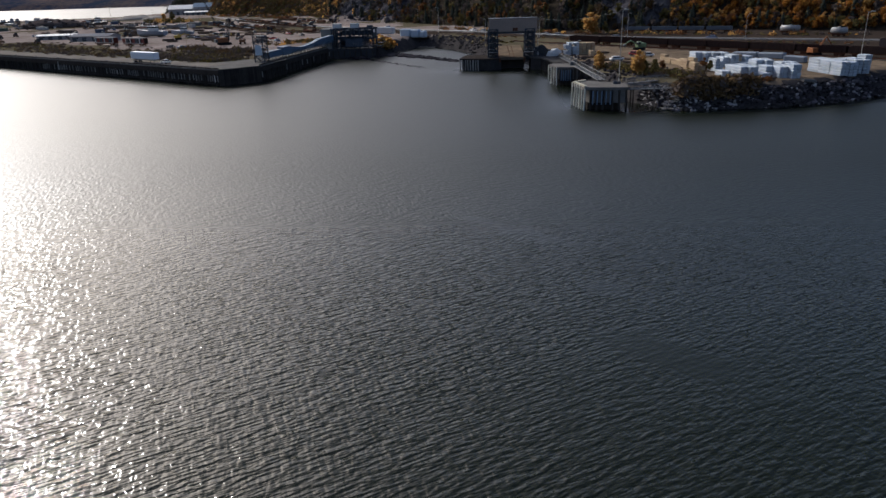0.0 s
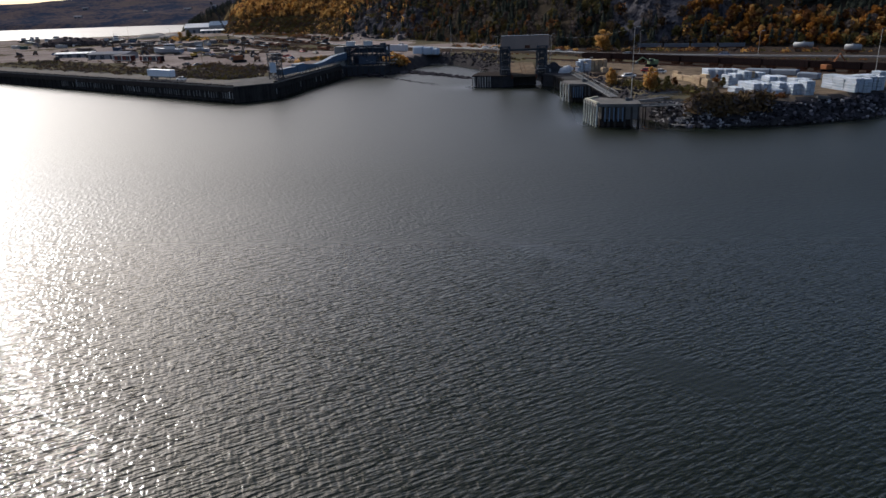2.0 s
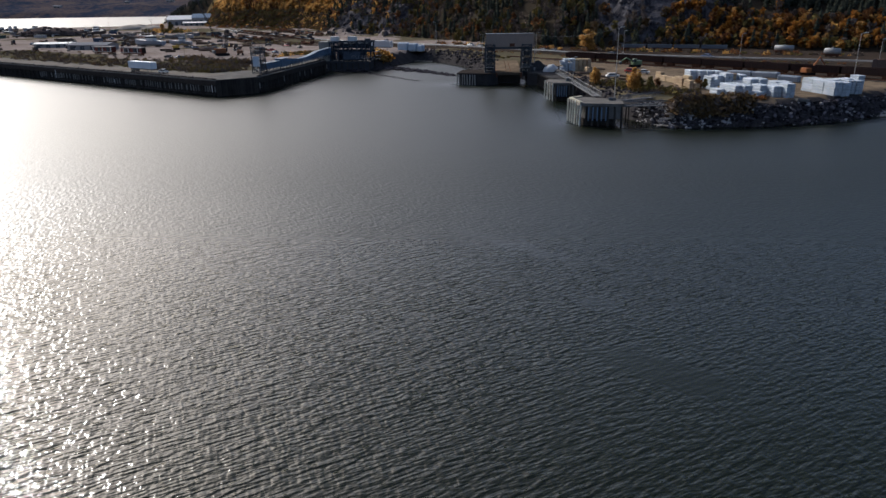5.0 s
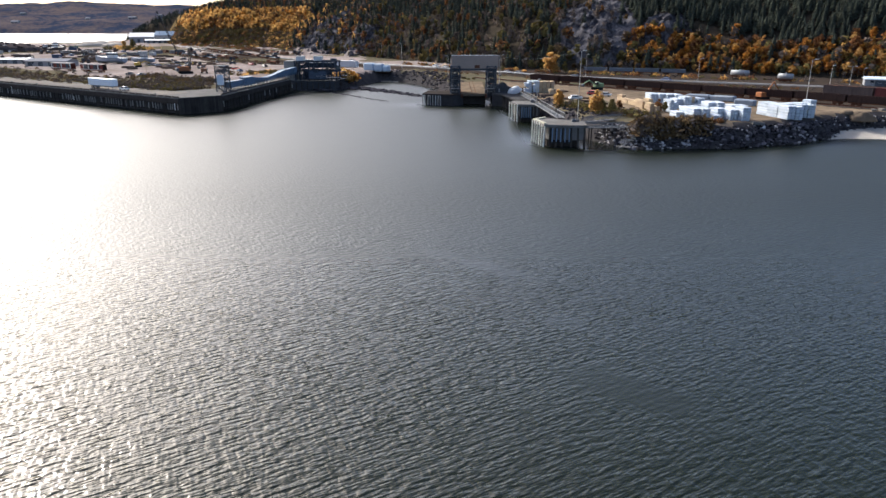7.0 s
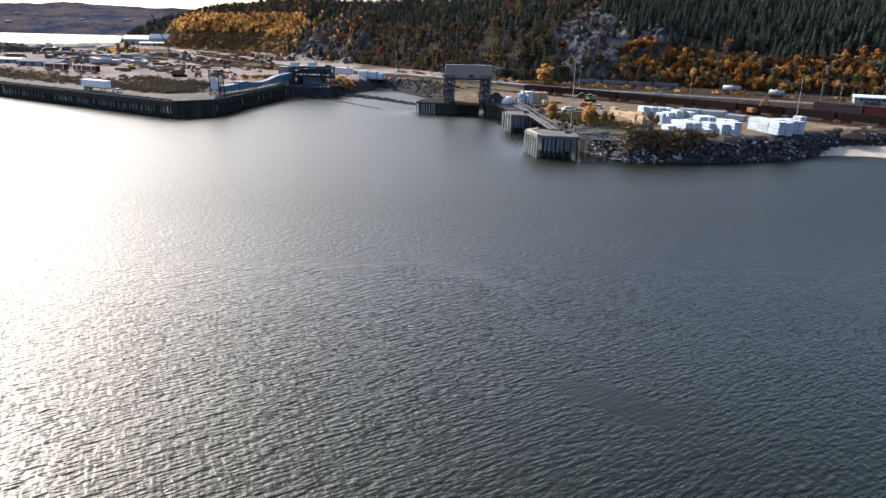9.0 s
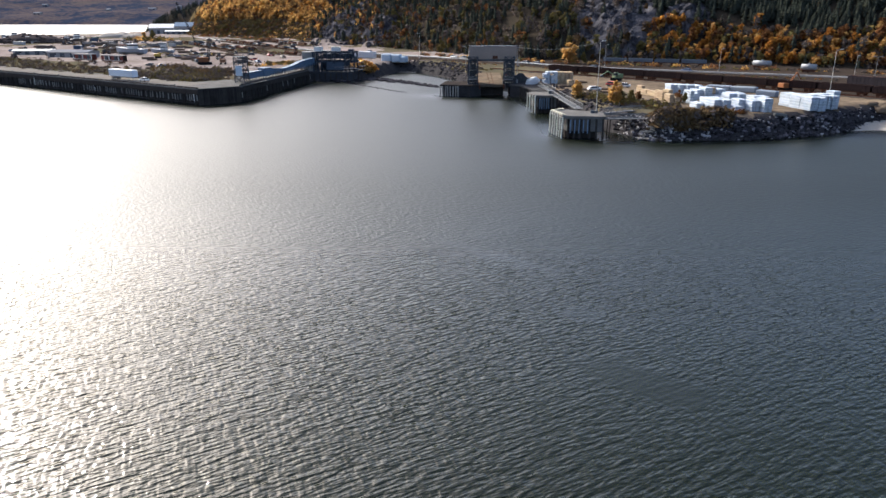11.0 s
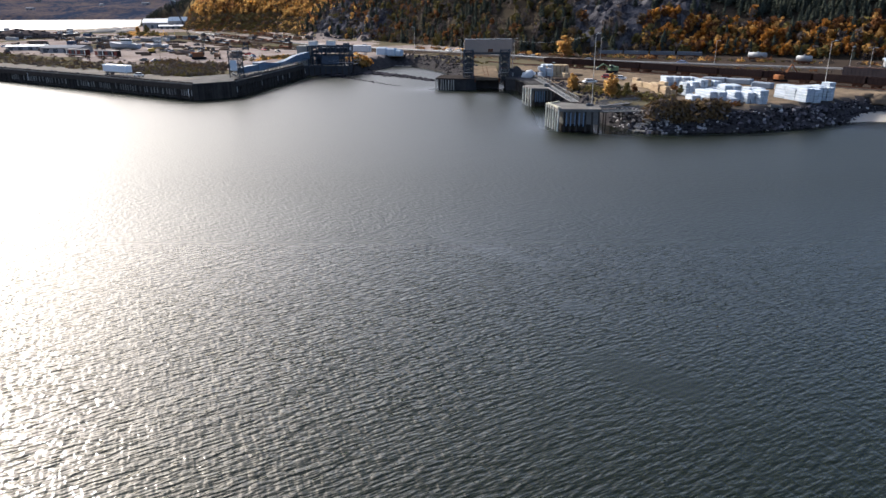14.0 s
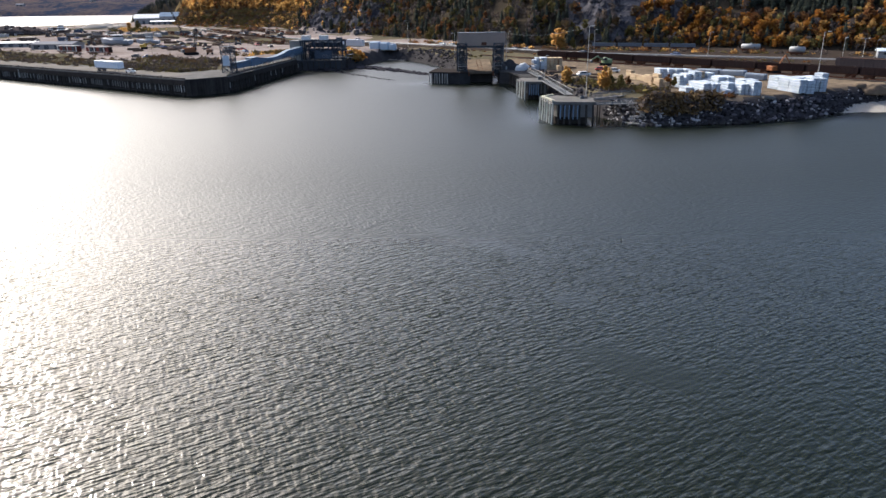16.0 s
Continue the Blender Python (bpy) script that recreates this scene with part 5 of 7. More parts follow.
shed(-333.0, 872.0, 12, 28, 24, 7, 4.5, ROOF_BLUE, "large harbour shed with a blue-grey metal roof", 4, 0)
shed(-364.0, 872.0, 12, 28, 22, 7, 4.5, ROOF_WHITE, "large harbour shed with a pale metal roof", 4, 0)
shed(-332.0, 850.0, 12, 38, 8, 3.4, 1.2, WHITE_PAINT, "long low white annex in front of the shed", 6, 8)
shed(-264.0, 436.0, 2, 24, 7, 2.6, 0.7, ROOF_WHITE, "long low shed with a bright sheet roof", 4, 4)
shed(-227.0, 412.0, -8, 26, 11, 3.0, 1.2, ROOF_GREY, "long low shed with a grey sheet roof", 4, 4)
shed(175.5, 281.0, -24, 13, 6, 2.9, 0.8, mat("pale_blue_house", (0.62, 0.68, 0.74), None, 0.6), "small white-blue office building beside the road", 1, 4)

# open-sided red and white wagons in a row
for i, (x, y) in enumerate(((-197.5, 368.5), (-176.6, 358.0))):
    wg = thing("old_wagon", x, y, z_at(x, y), -27, "old red and white open-sided rail wagon", "wagon", "old wagons")
    part("floor_frame", box(B(), (0, 0, 1.2), (16, 2.9, 0.4), bevel=0.05), RUST, wg)
    part("roof", box(B(), (0, 0, 4.1), (16.2, 3.1, 0.22), bevel=0.08), mat("cream_wagon_paint", (0.5, 0.45, 0.41), (0.34, 0.3, 0.28), 0.75), wg)
    # second wagon: the dark of its open inside is put into the back wall's colour
    part("back_wall", box(B(), (0, 1.35, 2.7), (16, 0.15, 2.6)), mat("faded_wagon_red", (0.24, 0.075, 0.06), (0.15, 0.06, 0.055), 0.8) if i == 0 else mat("dark_wagon_lining", (0.07, 0.06, 0.06), None, 0.9), wg)
    part("fascia", box(B(), (0, -1.5, 3.85), (16, 0.1, 0.34), bevel=0.02), mat("cream_wagon_paint", (0.55, 0.5, 0.45), (0.38, 0.33, 0.3), 0.7), wg, "faded cream fascia board")
    part("sill_board", box(B(), (0, -1.5, 1.55), (16, 0.1, 0.35), bevel=0.02), mat("cream_wagon_paint", (0.55, 0.5, 0.45)), wg)
    for k, xx in enumerate((-7.6, -5.0, -2.6, 0.0, 2.2, 4.6, 7.0)):
        part("side_panel", box(B(), (xx + 0.5, -1.4, 2.7), (2.0 if (k + i) % 3 else 0.6, 0.12, 2.6)), (WHITE_PAINT, mat("faded_wagon_red", (0.3, 0.07, 0.05)), STEEL_GREY)[(k + i) % 3], wg)
    for s in (-1, 1):
        o = new("bogie", BOGIE)
        o.parent = wg
        o.matrix_basis = pose(s * 5.6, 0, 0)


def boat(x, y, rz, l, hull_mat, label, cabin=True, mast=True):
    b = thing("boat", x, y, z_at(x, y) + 0.4, rz, label, "boat", "hauled out boats")
    bm = B()
    n = 7
    rings = []
    for i in range(n + 1):
        t = i / n
        half = l * 0.15 * (1 - max(0, (t - 0.45) / 0.55) ** 2) * (0.85 + 0.15 * min(1, t * 4))
        sheer = l * 0.14 + l * 0.06 * t * t
        xx = -l / 2 + l * t
        rings.append([bm.verts.new(p) for p in ((xx, -half, sheer), (xx, -half * 0.75, sheer * 0.35), (xx, 0, 0.0 if t < 0.9 else sheer * 0.3), (xx, half * 0.75, sheer * 0.35), (xx, half, sheer))])
    for r0, r1 in zip(rings[:-1], rings[1:]):
        for k in range(4):
            bm.faces.new((r0[k], r0[k + 1], r1[k + 1], r1[k]))
        bm.faces.new((r0[4], r0[0], r1[0], r1[4]))
    bm.faces.new(rings[0])
    bmesh.ops.recalc_face_normals(bm, faces=bm.faces)
    part("hull", bm, hull_mat, b)
    if cabin:
        wh = part("wheelhouse", box(B(), (-l * 0.08, 0, l * 0.22), (l * 0.26, l * 0.16, l * 0.14), bevel=0.1), WHITE_PAINT, b)
        part("window", box(B(), (-l * 0.08, 0, l * 0.245), (l * 0.27, l * 0.166, l * 0.04), bevel=0.03), GLASS, wh)
    if mast:
        part("mast", rod(B(), (0, 0, l * 0.15), (0, 0, l * 0.55), 0.1, 0.06, 6), POLE, b)
    for s in (-0.3, 0.2):
        part("cradle", box(B(), (l * s, 0, -0.1), (0.4, l * 0.22, 0.8), bevel=0.05), DUNNAGE, b)
    return b


HULL_DARK = mat("dark_hull", (0.05, 0.055, 0.065), (0.09, 0.06, 0.05), 0.5)
HULL_GREY = mat("grey_blue_hull", (0.26, 0.3, 0.36), (0.2, 0.22, 0.25), 0.5)
boat(-203.0, 434.0, 165, 21, HULL_GREY, "grey-blue fishing boat hauled out in the yard")
boat(-186.0, 440.0, 172, 15, HULL_GREY, "smaller grey boat hauled out in the yard")
rng = random.Random(4)
for i in range(16):
    boat(-505 + 11.5 * i + rng.uniform(-4, 4), 716 - 5.0 * i + rng.uniform(-22, 22), rng.uniform(0, 360), rng.uniform(11, 20), HULL_DARK if rng.random() < 0.75 else HULL_GREY, "dark-hulled boat laid up in the boat yard", rng.random() < 0.7, rng.random() < 0.6)

# row of bollard posts beside the boat yard and heaps of material
for i in range(22):
    t = i / 21
    x, y = -395 + 125 * t, 575 + 48 * t
    ps = thing("fence_post", x, y, z_at(x, y), 0, "dark squat fence post in a row", "post", "fence row")
    part("post", box(B(), (0, 0, 0.8), (0.9, 0.9, 1.6), bevel=0.1), TIMBER_DARK, ps)
    part("cap", box(B(), (0, 0, 1.65), (1.05, 1.05, 0.12), bevel=0.03), CONCRETE, ps)


def heap(x, y, rx_, ry_, h, material, label, seed):
    bm = B()
    bmesh.ops.create_uvsphere(bm, u_segments=22, v_segments=14, radius=1.0)
    for v in bm.verts:
        n_ = noise.fractal(v.co * 2.4 + Vector((seed, 0, 0)), 1.0, 2.0, 4)
        v.co = Vector((v.co.x * rx_, v.co.y * ry_, max(-0.3, (abs(v.co.z) ** 1.3 * math.copysign(1, v.co.z)) * h))) * (1 + 0.25 * n_)
    ob = part("mound", bm, material, None, smooth=True)
    ob.location = (x, y, z_at(x, y))
    return tagged(ob, label, "mound")


heap(-362, 746, 20, 10, 4.5, SAND, "pale sand heap beside the boat yard", 1.0)
heap(-338, 735, 13, 8, 3.2, SAND, "pale sand heap beside the boat yard", 2.0)
heap(117.6, 194.4, 4.0, 2.6, 2.2, DIRT, "heap of pale earth at the end of the yard", 3.0)
heap(114.0, 196.0, 2.2, 1.6, 0.9, DIRT, "small heap of pale earth", 4.0)
heap(27.2, 262.0, 3.4, 2.2, 2.6, mat("pale_tarp_cover", (0.5, 0.52, 0.54), (0.4, 0.42, 0.43), 0.6), "pale covered heap beside the winch", 5.0)
SCRAP = mat("scrap_metal", (0.055, 0.055, 0.062), (0.11, 0.08, 0.065), 0.8, big=0.3, fine=2.0, bump=0.2, bump_scale=2.0)
heap(-372, 612, 30, 17, 6.5, SCRAP, "long dark scrap heap by the water", 6.0)
heap(-236, 500, 12, 5, 2.6, SCRAP, "dark scrap heap in the yard", 7.0)
heap(-200, 470, 9, 4, 2.2, SCRAP, "dark scrap heap in the yard", 8.0)
heap(-112, 360, 5, 3, 1.6, SCRAP, "dark scrap heap near the crane", 9.0)
heap(-150, 392, 6, 3, 1.8, SCRAP, "dark scrap heap in the gravel yard", 10.0)


# ---- clutter of the working yard ----
def container(x, y, rz, colour, length, label):
    paint = mat("container_paint_" + "_".join("%02d" % int(c * 99) for c in colour), colour, tuple(c * 0.7 for c in colour), 0.6, 0.1, big=0.3, fine=1.5)
    c = thing("container", x, y, z_at(x, y), rz, label, "container", "yard containers")
    part("body", cladding(B(), length, 2.44, 2.5, 0.4, at=(0, 0, 0.1)), paint, c)
    for s in (-1, 1):
        dr = part("door", box(B(), (length / 2 + 0.06, s * 0.6, 1.35), (0.06, 1.12, 2.3), bevel=0.02), paint, c)
        part("lock_bar", rod(B(), (length / 2 + 0.12, s * 0.35, 0.3), (length / 2 + 0.12, s * 0.35, 2.4), 0.03, seg=5), STEEL_LIGHT, dr)
        for e in (-1, 1):
            part("corner_post", box(B(), (s * length / 2, e * 1.2, 1.35), (0.18, 0.18, 2.6)), paint, c)
    return c


def timber_pile(x, y, rz, length, rows, material, label):
    t = thing("timber_pile", x, y, z_at(x, y), rz, label, "timber pile", "timber piles")
    rng_ = random.Random(int(x * 3 + y))
    k = 0
    for j in range(rows):
        for i in range(rows - j + 2):
            yy = (i - (rows - j + 1) / 2) * 0.62
            part("log", rod(B(), (-length / 2 + rng_.uniform(-0.5, 0.5), yy, 0.3 + j * 0.52), (length / 2 + rng_.uniform(-0.5, 0.5), yy, 0.3 + j * 0.52), 0.3, 0.26, 7), material, t)
    return t


rng = random.Random(55)
COLOURS = ((0.17, 0.06, 0.045), (0.06, 0.09, 0.15), (0.2, 0.2, 0.21), (0.45, 0.45, 0.45), (0.07, 0.11, 0.1), (0.12, 0.1, 0.09))
spots = []


def free_spot(x0, x1, y0, y1, gap):
    for _ in range(60):
        x, y = rng.uniform(x0, x1), rng.uniform(y0, y1)
        if all((x - a) ** 2 + (y - b) ** 2 > gap * gap for a, b in spots):
            break
    spots.append((x, y))
    return x, y


for i in range(16):
    x, y = free_spot(-300, -215, 470, 600, 9)
    container(x, y, rng.uniform(-40, 10), rng.choice(COLOURS), rng.choice((6.1, 12.2)), "weathered steel container in the boat yard")
for i in range(14):
    x, y = free_spot(-175, -105, 368, 425, 7)
    timber_pile(x, y, rng.uniform(-60, 20), rng.uniform(4, 7), 2, LOGS, "dark pile of logs in the gravel yard")
for i in range(14):
    x, y = free_spot(-260, -190, 445, 520, 8)
    timber_pile(x, y, rng.uniform(-60, 20), rng.uniform(5, 9), 2, LOGS, "pile of logs in the boat yard")
for i in range(10):
    x, y = free_spot(-430, -330, 560, 680, 12)
    container(x, y, rng.uniform(-40, 10), rng.choice(COLOURS), rng.choice((6.1, 12.2)), "weathered steel container near the water")
for i in range(6):
    x, y = free_spot(36, 50, 228, 262, 6)
    timber_pile(x, y, rng.uniform(-60, 20), rng.uniform(3, 5), 1, LOGS, "low pile of dark timber by the slip")
for i in range(8):
    x, y = free_spot(40, 52, 198, 226, 3)
    timber_pile(x, y, rng.uniform(-80, 20), rng.uniform(2, 4), 1, LOGS, "scattered dark timber on the bank")
for i in range(26):
    x, y = free_spot(-330, -120, 400, 640, 6)
    car(x, y, rng.uniform(0, 360), rng.choice((DARK, SILVER, DARK, BLUE, DARK, WHITE)), "parked vehicle in the harbour yard", rng.random() < 0.5)


def machine_wreck(x, y, rz, seed):
    """A stripped rusty machine: frame, engine block, mast and wheels."""
    r_ = random.Random(seed)
    m = thing("derelict_machine", x, y, z_at(x, y), rz, "dark rusty derelict machine standing in the yard", "machine", "derelict machines")
    l = r_.uniform(3, 6)
    part("frame", box(B(), (0, 0, 0.9), (l, 2.0, 0.4), bevel=0.06), RUST, m)
    part("engine", box(B(), (-l * 0.2, 0, 1.7), (l * 0.4, 1.6, 1.3), bevel=0.15), SCRAP, m)
    part("cab", box(B(), (l * 0.25, 0.2, 2.0), (1.5, 1.5, 1.9), bevel=0.1), DARK_STEEL, m)
    if r_.random() < 0.5:
        part("mast", rod(B(), (l * 0.45, 0, 0.9), (l * 0.5, 0, r_.uniform(3.5, 6.5)), 0.15, 0.1, 6), RUST, m)
    wheels(m, (-l * 0.35, l * 0.35), 1.0, 0.6, 0.4)
    return m


for i in range(22):
    x, y = free_spot(-320, -104, 372, 620, 9)
    machine_wreck(x, y, rng.uniform(0, 360), i)
for i in range(26):
    x, y = free_spot(-330, -110, 400, 640, 7)
    timber_pile(x, y, rng.uniform(-60, 0), rng.uniform(6, 13), 2, LOGS, "long low pile of dark logs in the yard")


# ---- road, guard rail and beaches ----


def ribbon(line, half, lift, step=4.0, shift=0.0):
    """A strip that follows a line over the ground: left and right borders."""
    pts = []
    for (ax, ay), (bx, by) in zip(line[:-1], line[1:]):
        n = max(1, int(math.hypot(bx - ax, by - ay) / step))
        pts += [(ax + (bx - ax) * i / n, ay + (by - ay) * i / n) for i in range(n)]
    pts.append(line[-1])
    p = np.array(pts)
    k = np.ones(7) / 7
    q = np.stack([np.convolve(np.pad(p[:, i], 3, mode="edge"), k, mode="valid") for i in (0, 1)], 1)
    t = np.gradient(q, axis=0)
    t /= np.linalg.norm(t, axis=1, keepdims=True)
    nrm = np.stack([-t[:, 1], t[:, 0]], 1)
    zc = np.array([max(z_at(*(c + nrm[i] * shift)), YARD) for i, c in enumerate(q)]) + lift
    return q + nrm * shift, nrm, zc


q, nrm, zc = ribbon(ROAD_LINE, 4.5, 0.28)
bm = B()
prev = None
for i in range(len(q)):
    l, r = q[i] + nrm[i] * 3.7, q[i] - nrm[i] * 3.7
    row = [bm.verts.new((*l, zc[i] - 0.5)), bm.verts.new((*l, zc[i])), bm.verts.new((*r, zc[i])), bm.verts.new((*r, zc[i] - 0.5))]
    if prev:
        for k in range(3):
            bm.faces.new((prev[k], prev[k + 1], row[k + 1], row[k]))
    prev = row
bmesh.ops.recalc_face_normals(bm, faces=bm.faces)
road = part("road", bm, mat("pale_worn_asphalt", (0.145, 0.14, 0.135), (0.20, 0.19, 0.18), 0.85, big=0.05, fine=0.8))
tagged(road, "pale worn asphalt road under the hill", "road", kind="structure")
q, nrm, zc = ribbon(ROAD_LINE, 0.2, 0.0, 4.0, -6.0)
rail = thing("guard_rail", 0, 0, 0, 0, "galvanised guard rail along the road", "guard rail", kind="structure")
bm, bp_ = B(), B()
for i in range(len(q) - 1):
    rod(bm, (*q[i], zc[i] + 0.75), (*q[i + 1], zc[i + 1] + 0.75), 0.17, seg=5)
    box(bp_, (*q[i], zc[i] + 0.35), (0.14, 0.14, 0.9))
part("beam", bm, mat("bright_guard_rail", (0.42, 0.42, 0.41), (0.33, 0.32, 0.31), 0.5, 0.3), rail)
part("posts", bp_, POLE_WOOD, rail)

# dark earth bank below the road
q, nrm, zc = ribbon(ROAD_LINE[5:], 0.2, 0.0, 4.0, -9.5)
bm = B()
prev = None
rngb = random.Random(2)
for i in range(len(q)):
    a_, b_, c_ = q[i] + nrm[i] * 3.0, q[i] - nrm[i] * 0.5, q[i] - nrm[i] * (5.0 + rngb.uniform(-0.6, 0.6))
    row = [bm.verts.new((*a_, zc[i] + 0.25)), bm.verts.new((*b_, zc[i] + 0.22)), bm.verts.new((*c_, zc[i] + 0.03))]
    if prev:
        for k in range(2):
            bm.faces.new((prev[k], prev[k + 1], row[k + 1], row[k]))
    prev = row
bmesh.ops.recalc_face_normals(bm, faces=bm.faces)
tagged(part("verge", bm, DARK_EARTH), "dry brown grass verge below the road", "verge", kind="structure")


def beach(name, inner, outer, z1, label, material=SAND):
    """A sand sheet from the water's edge up to the bank."""
    bm = B()
    n = 14
    rows = []
    for i in range(n + 1):
        t = i / n
        def on(line):
            s = t * (len(line) - 1)
            k = min(int(s), len(line) - 2)
            return Vector(line[k]).lerp(Vector(line[k + 1]), s - k)
        a_, b_ = on(outer), on(inner)
        rows.append([bm.verts.new((*a_.lerp(b_, j / 6), -0.35 + (z1 + 0.35) * (j / 6) ** 1.2 + 0.06 * noise.noise(Vector((i * 0.9, j * 1.3, z1))))) for j in range(7)])
    for r0, r1 in zip(rows[:-1], rows[1:]):
        for j in range(6):
            bm.faces.new((r0[j], r0[j + 1], r1[j + 1], r1[j]))
    bmesh.ops.recalc_face_normals(bm, faces=bm.faces)
    for f in bm.faces:
        if f.normal.z < 0:
            f.normal_flip()
    return tagged(part(name, bm, material, None, smooth=True), label, "beach", kind="structure")


beach("beach_east", [(102, 186.5), (112, 192.5), (126, 197), (150, 193), (190, 180)], [(98, 181), (107, 182.5), (117, 180), (138, 170), (180, 152)], 2.0, "pale grey sand beach below the rocks")
beach("beach_slip", [(-37, 374), (-30, 374), (-22, 371)], [(-36, 366), (-29, 366), (-24, 362)], 1.4, "wet grey sand flat at the head of the slip", mat("wet_sand", (0.20, 0.18, 0.155), (0.13, 0.12, 0.105), 0.6, big=0.08, fine=0.8))

# the paved corner of the quay
corner = thing("quay_corner", 0, 0, 0, 0, "quay corner with solid dark timber sheeting under a concrete apron", "quay", kind="structure")
part("apron", prism(B(), [Q_FOLD, Q_NOSE, along(Q_NOSE, q_east, 22, 0), along(Q_NOSE, q_east, 22, 16), along(Q_FOLD, q_west, 20, -16.6), along(Q_FOLD, q_west, 20, -2.0)], 5.42, 5.606), CONCRETE, corner)
nose = math.degrees(math.atan2(Q_NOSE[1] - Q_FOLD[1], Q_NOSE[0] - Q_FOLD[0]))
nose_l = math.hypot(Q_NOSE[0] - Q_FOLD[0], Q_NOSE[1] - Q_FOLD[1])
sheet = part("sheeting", box(B(), (nose_l / 2, 0.2, 1.2), (nose_l, 0.4, 8.4), bevel=0.04), TIMBER_DARK, corner)
sheet.matrix_basis = pose(*Q_FOLD, 0, 0, 0, nose)
plank = part("plank", box(B(), (0, 0, 1.2), (0.3, 0.14, 8.3), bevel=0.02), TIMBER_DARK, corner)
plank.matrix_basis = pose(*along(Q_FOLD, nose, 0.2, -0.06), 0, 0, 0, nose)
for i in range(1, int(nose_l / 0.42)):
    again(plank, pose(*along(Q_FOLD, nose, 0.2 + 0.42 * i, -0.06), random.Random(i).uniform(-0.15, 0.05), 0, 0, nose))
q_road = thing("quay_road", *Q_FOLD, 5.62, q_west, "pale gravel track along the quay", "road", kind="structure")
part("surface", box(B(), (160, -9.4, 0.0), (296, 9.0, 0.08), bevel=0.03), GRAVEL_ROAD, q_road)

# ---- stones ----
ROCK = mat("riprap_rock", (0.085, 0.078, 0.085), (0.035, 0.033, 0.038), 0.9, big=0.4, fine=2.5, bump=0.05, bump_scale=3.0, island=0.7, objrand=0.6)


def stone_mesh(seed, sub=1):
    bm = B()
    bmesh.ops.create_icosphere(bm, subdivisions=sub, radius=1.0)
    rng = random.Random(seed)
    sx, sy, sz = rng.uniform(0.8, 1.3), rng.uniform(0.7, 1.1), rng.uniform(0.5, 0.85)
    for _ in range(8):
        n_ = Vector((rng.gauss(0, 1), rng.gauss(0, 1), rng.gauss(0, 1))).normalized()
        cut = rng.uniform(0.35, 0.75)
        for v in bm.verts:
            e = v.co.dot(n_) - cut
            if e > 0:
                v.co -= n_ * e
    for v in bm.verts:
        v.co = Vector((v.co.x * sx, v.co.y * sy, v.co.z * sz)) * (1 + 0.12 * noise.noise(v.co * 2 + Vector((seed, 0, 0))))
    me = bpy.data.meshes.new("stone")
    bm.to_mesh(me)
    bm.free()
    me.materials.append(ROCK)
    return me


STONES = [stone_mesh(s) for s in range(7)]


def mesh_arrays(me):
    v = np.empty(len(me.vertices) * 3, np.float32)
    me.vertices.foreach_get("co", v)
    me.calc_loop_triangles()
    f = np.empty(len(me.loop_triangles) * 3, np.int32)
    me.loop_triangles.foreach_get("vertices", f)
    return v.reshape(-1, 3), f.reshape(-1, 3)


PALE_ROCK = mat("pale_broken_rock", (0.46, 0.44, 0.43), (0.26, 0.24, 0.24), 0.9, big=0.4, fine=2.5, objrand=0.3)
PALE_STONES = []
for m in STONES:
    pale_me = m.copy()
    pale_me.materials.clear()
    pale_me.materials.append(PALE_ROCK)
    PALE_STONES.append(pale_me)
STONE_ARRAYS = [mesh_arrays(m) for m in STONES]


class Heaped:
    """Gathers many small pieces into one mesh."""

    def __init__(self):
        self.v, self.f, self.m, self.n = [], [], [], 0

    def add(self, v, f, place, scale, rz, m=0, squash=1.0, tilt=0.0):
        c, s = math.cos(rz), math.sin(rz)
        ct, st_ = math.cos(tilt), math.sin(tilt)
        r = np.array([[c, -s, 0], [s, c, 0], [0, 0, 1]]) @ np.array([[ct, 0, st_], [0, 1, 0], [-st_, 0, ct]])
        w = (v * scale * np.array([1, 1, squash])) @ r.T + np.asarray(place)
        self.v.append(w)
        self.f.append(f + self.n)
        self.m.append(np.full(len(f), m) if np.isscalar(m) else m)
        self.n += len(v)

    def build(self, name, materials, label, category):
        ob = from_arrays(name, np.concatenate(self.v), np.concatenate(self.f), materials, np.concatenate(self.m))
        return tagged(ob, label, category, kind="stuff")


def shore_points(line, count, seed, up):
    """Places scattered along a shore line, up metres inland at most."""
    rng = random.Random(seed)
    seg = [math.hypot(b[0] - a[0], b[1] - a[1]) for a, b in zip(line[:-1], line[1:])]
    out = []
    for _ in range(count):
        r = rng.random() * sum(seg)
        k = 0
        while r > seg[k]:
            r -= seg[k]
            k += 1
        (ax, ay), (bx, by) = line[k], line[k + 1]
        t = r / seg[k]
        w = rng.random() ** 0.8 * (up + 1.8) - 1.8
        nx_, ny_ = -(by - ay) / seg[k], (bx - ax) / seg[k]
        out.append((ax + (bx - ax) * t + nx_ * w, ay + (by - ay) * t + ny_ * w, rng))
    return out


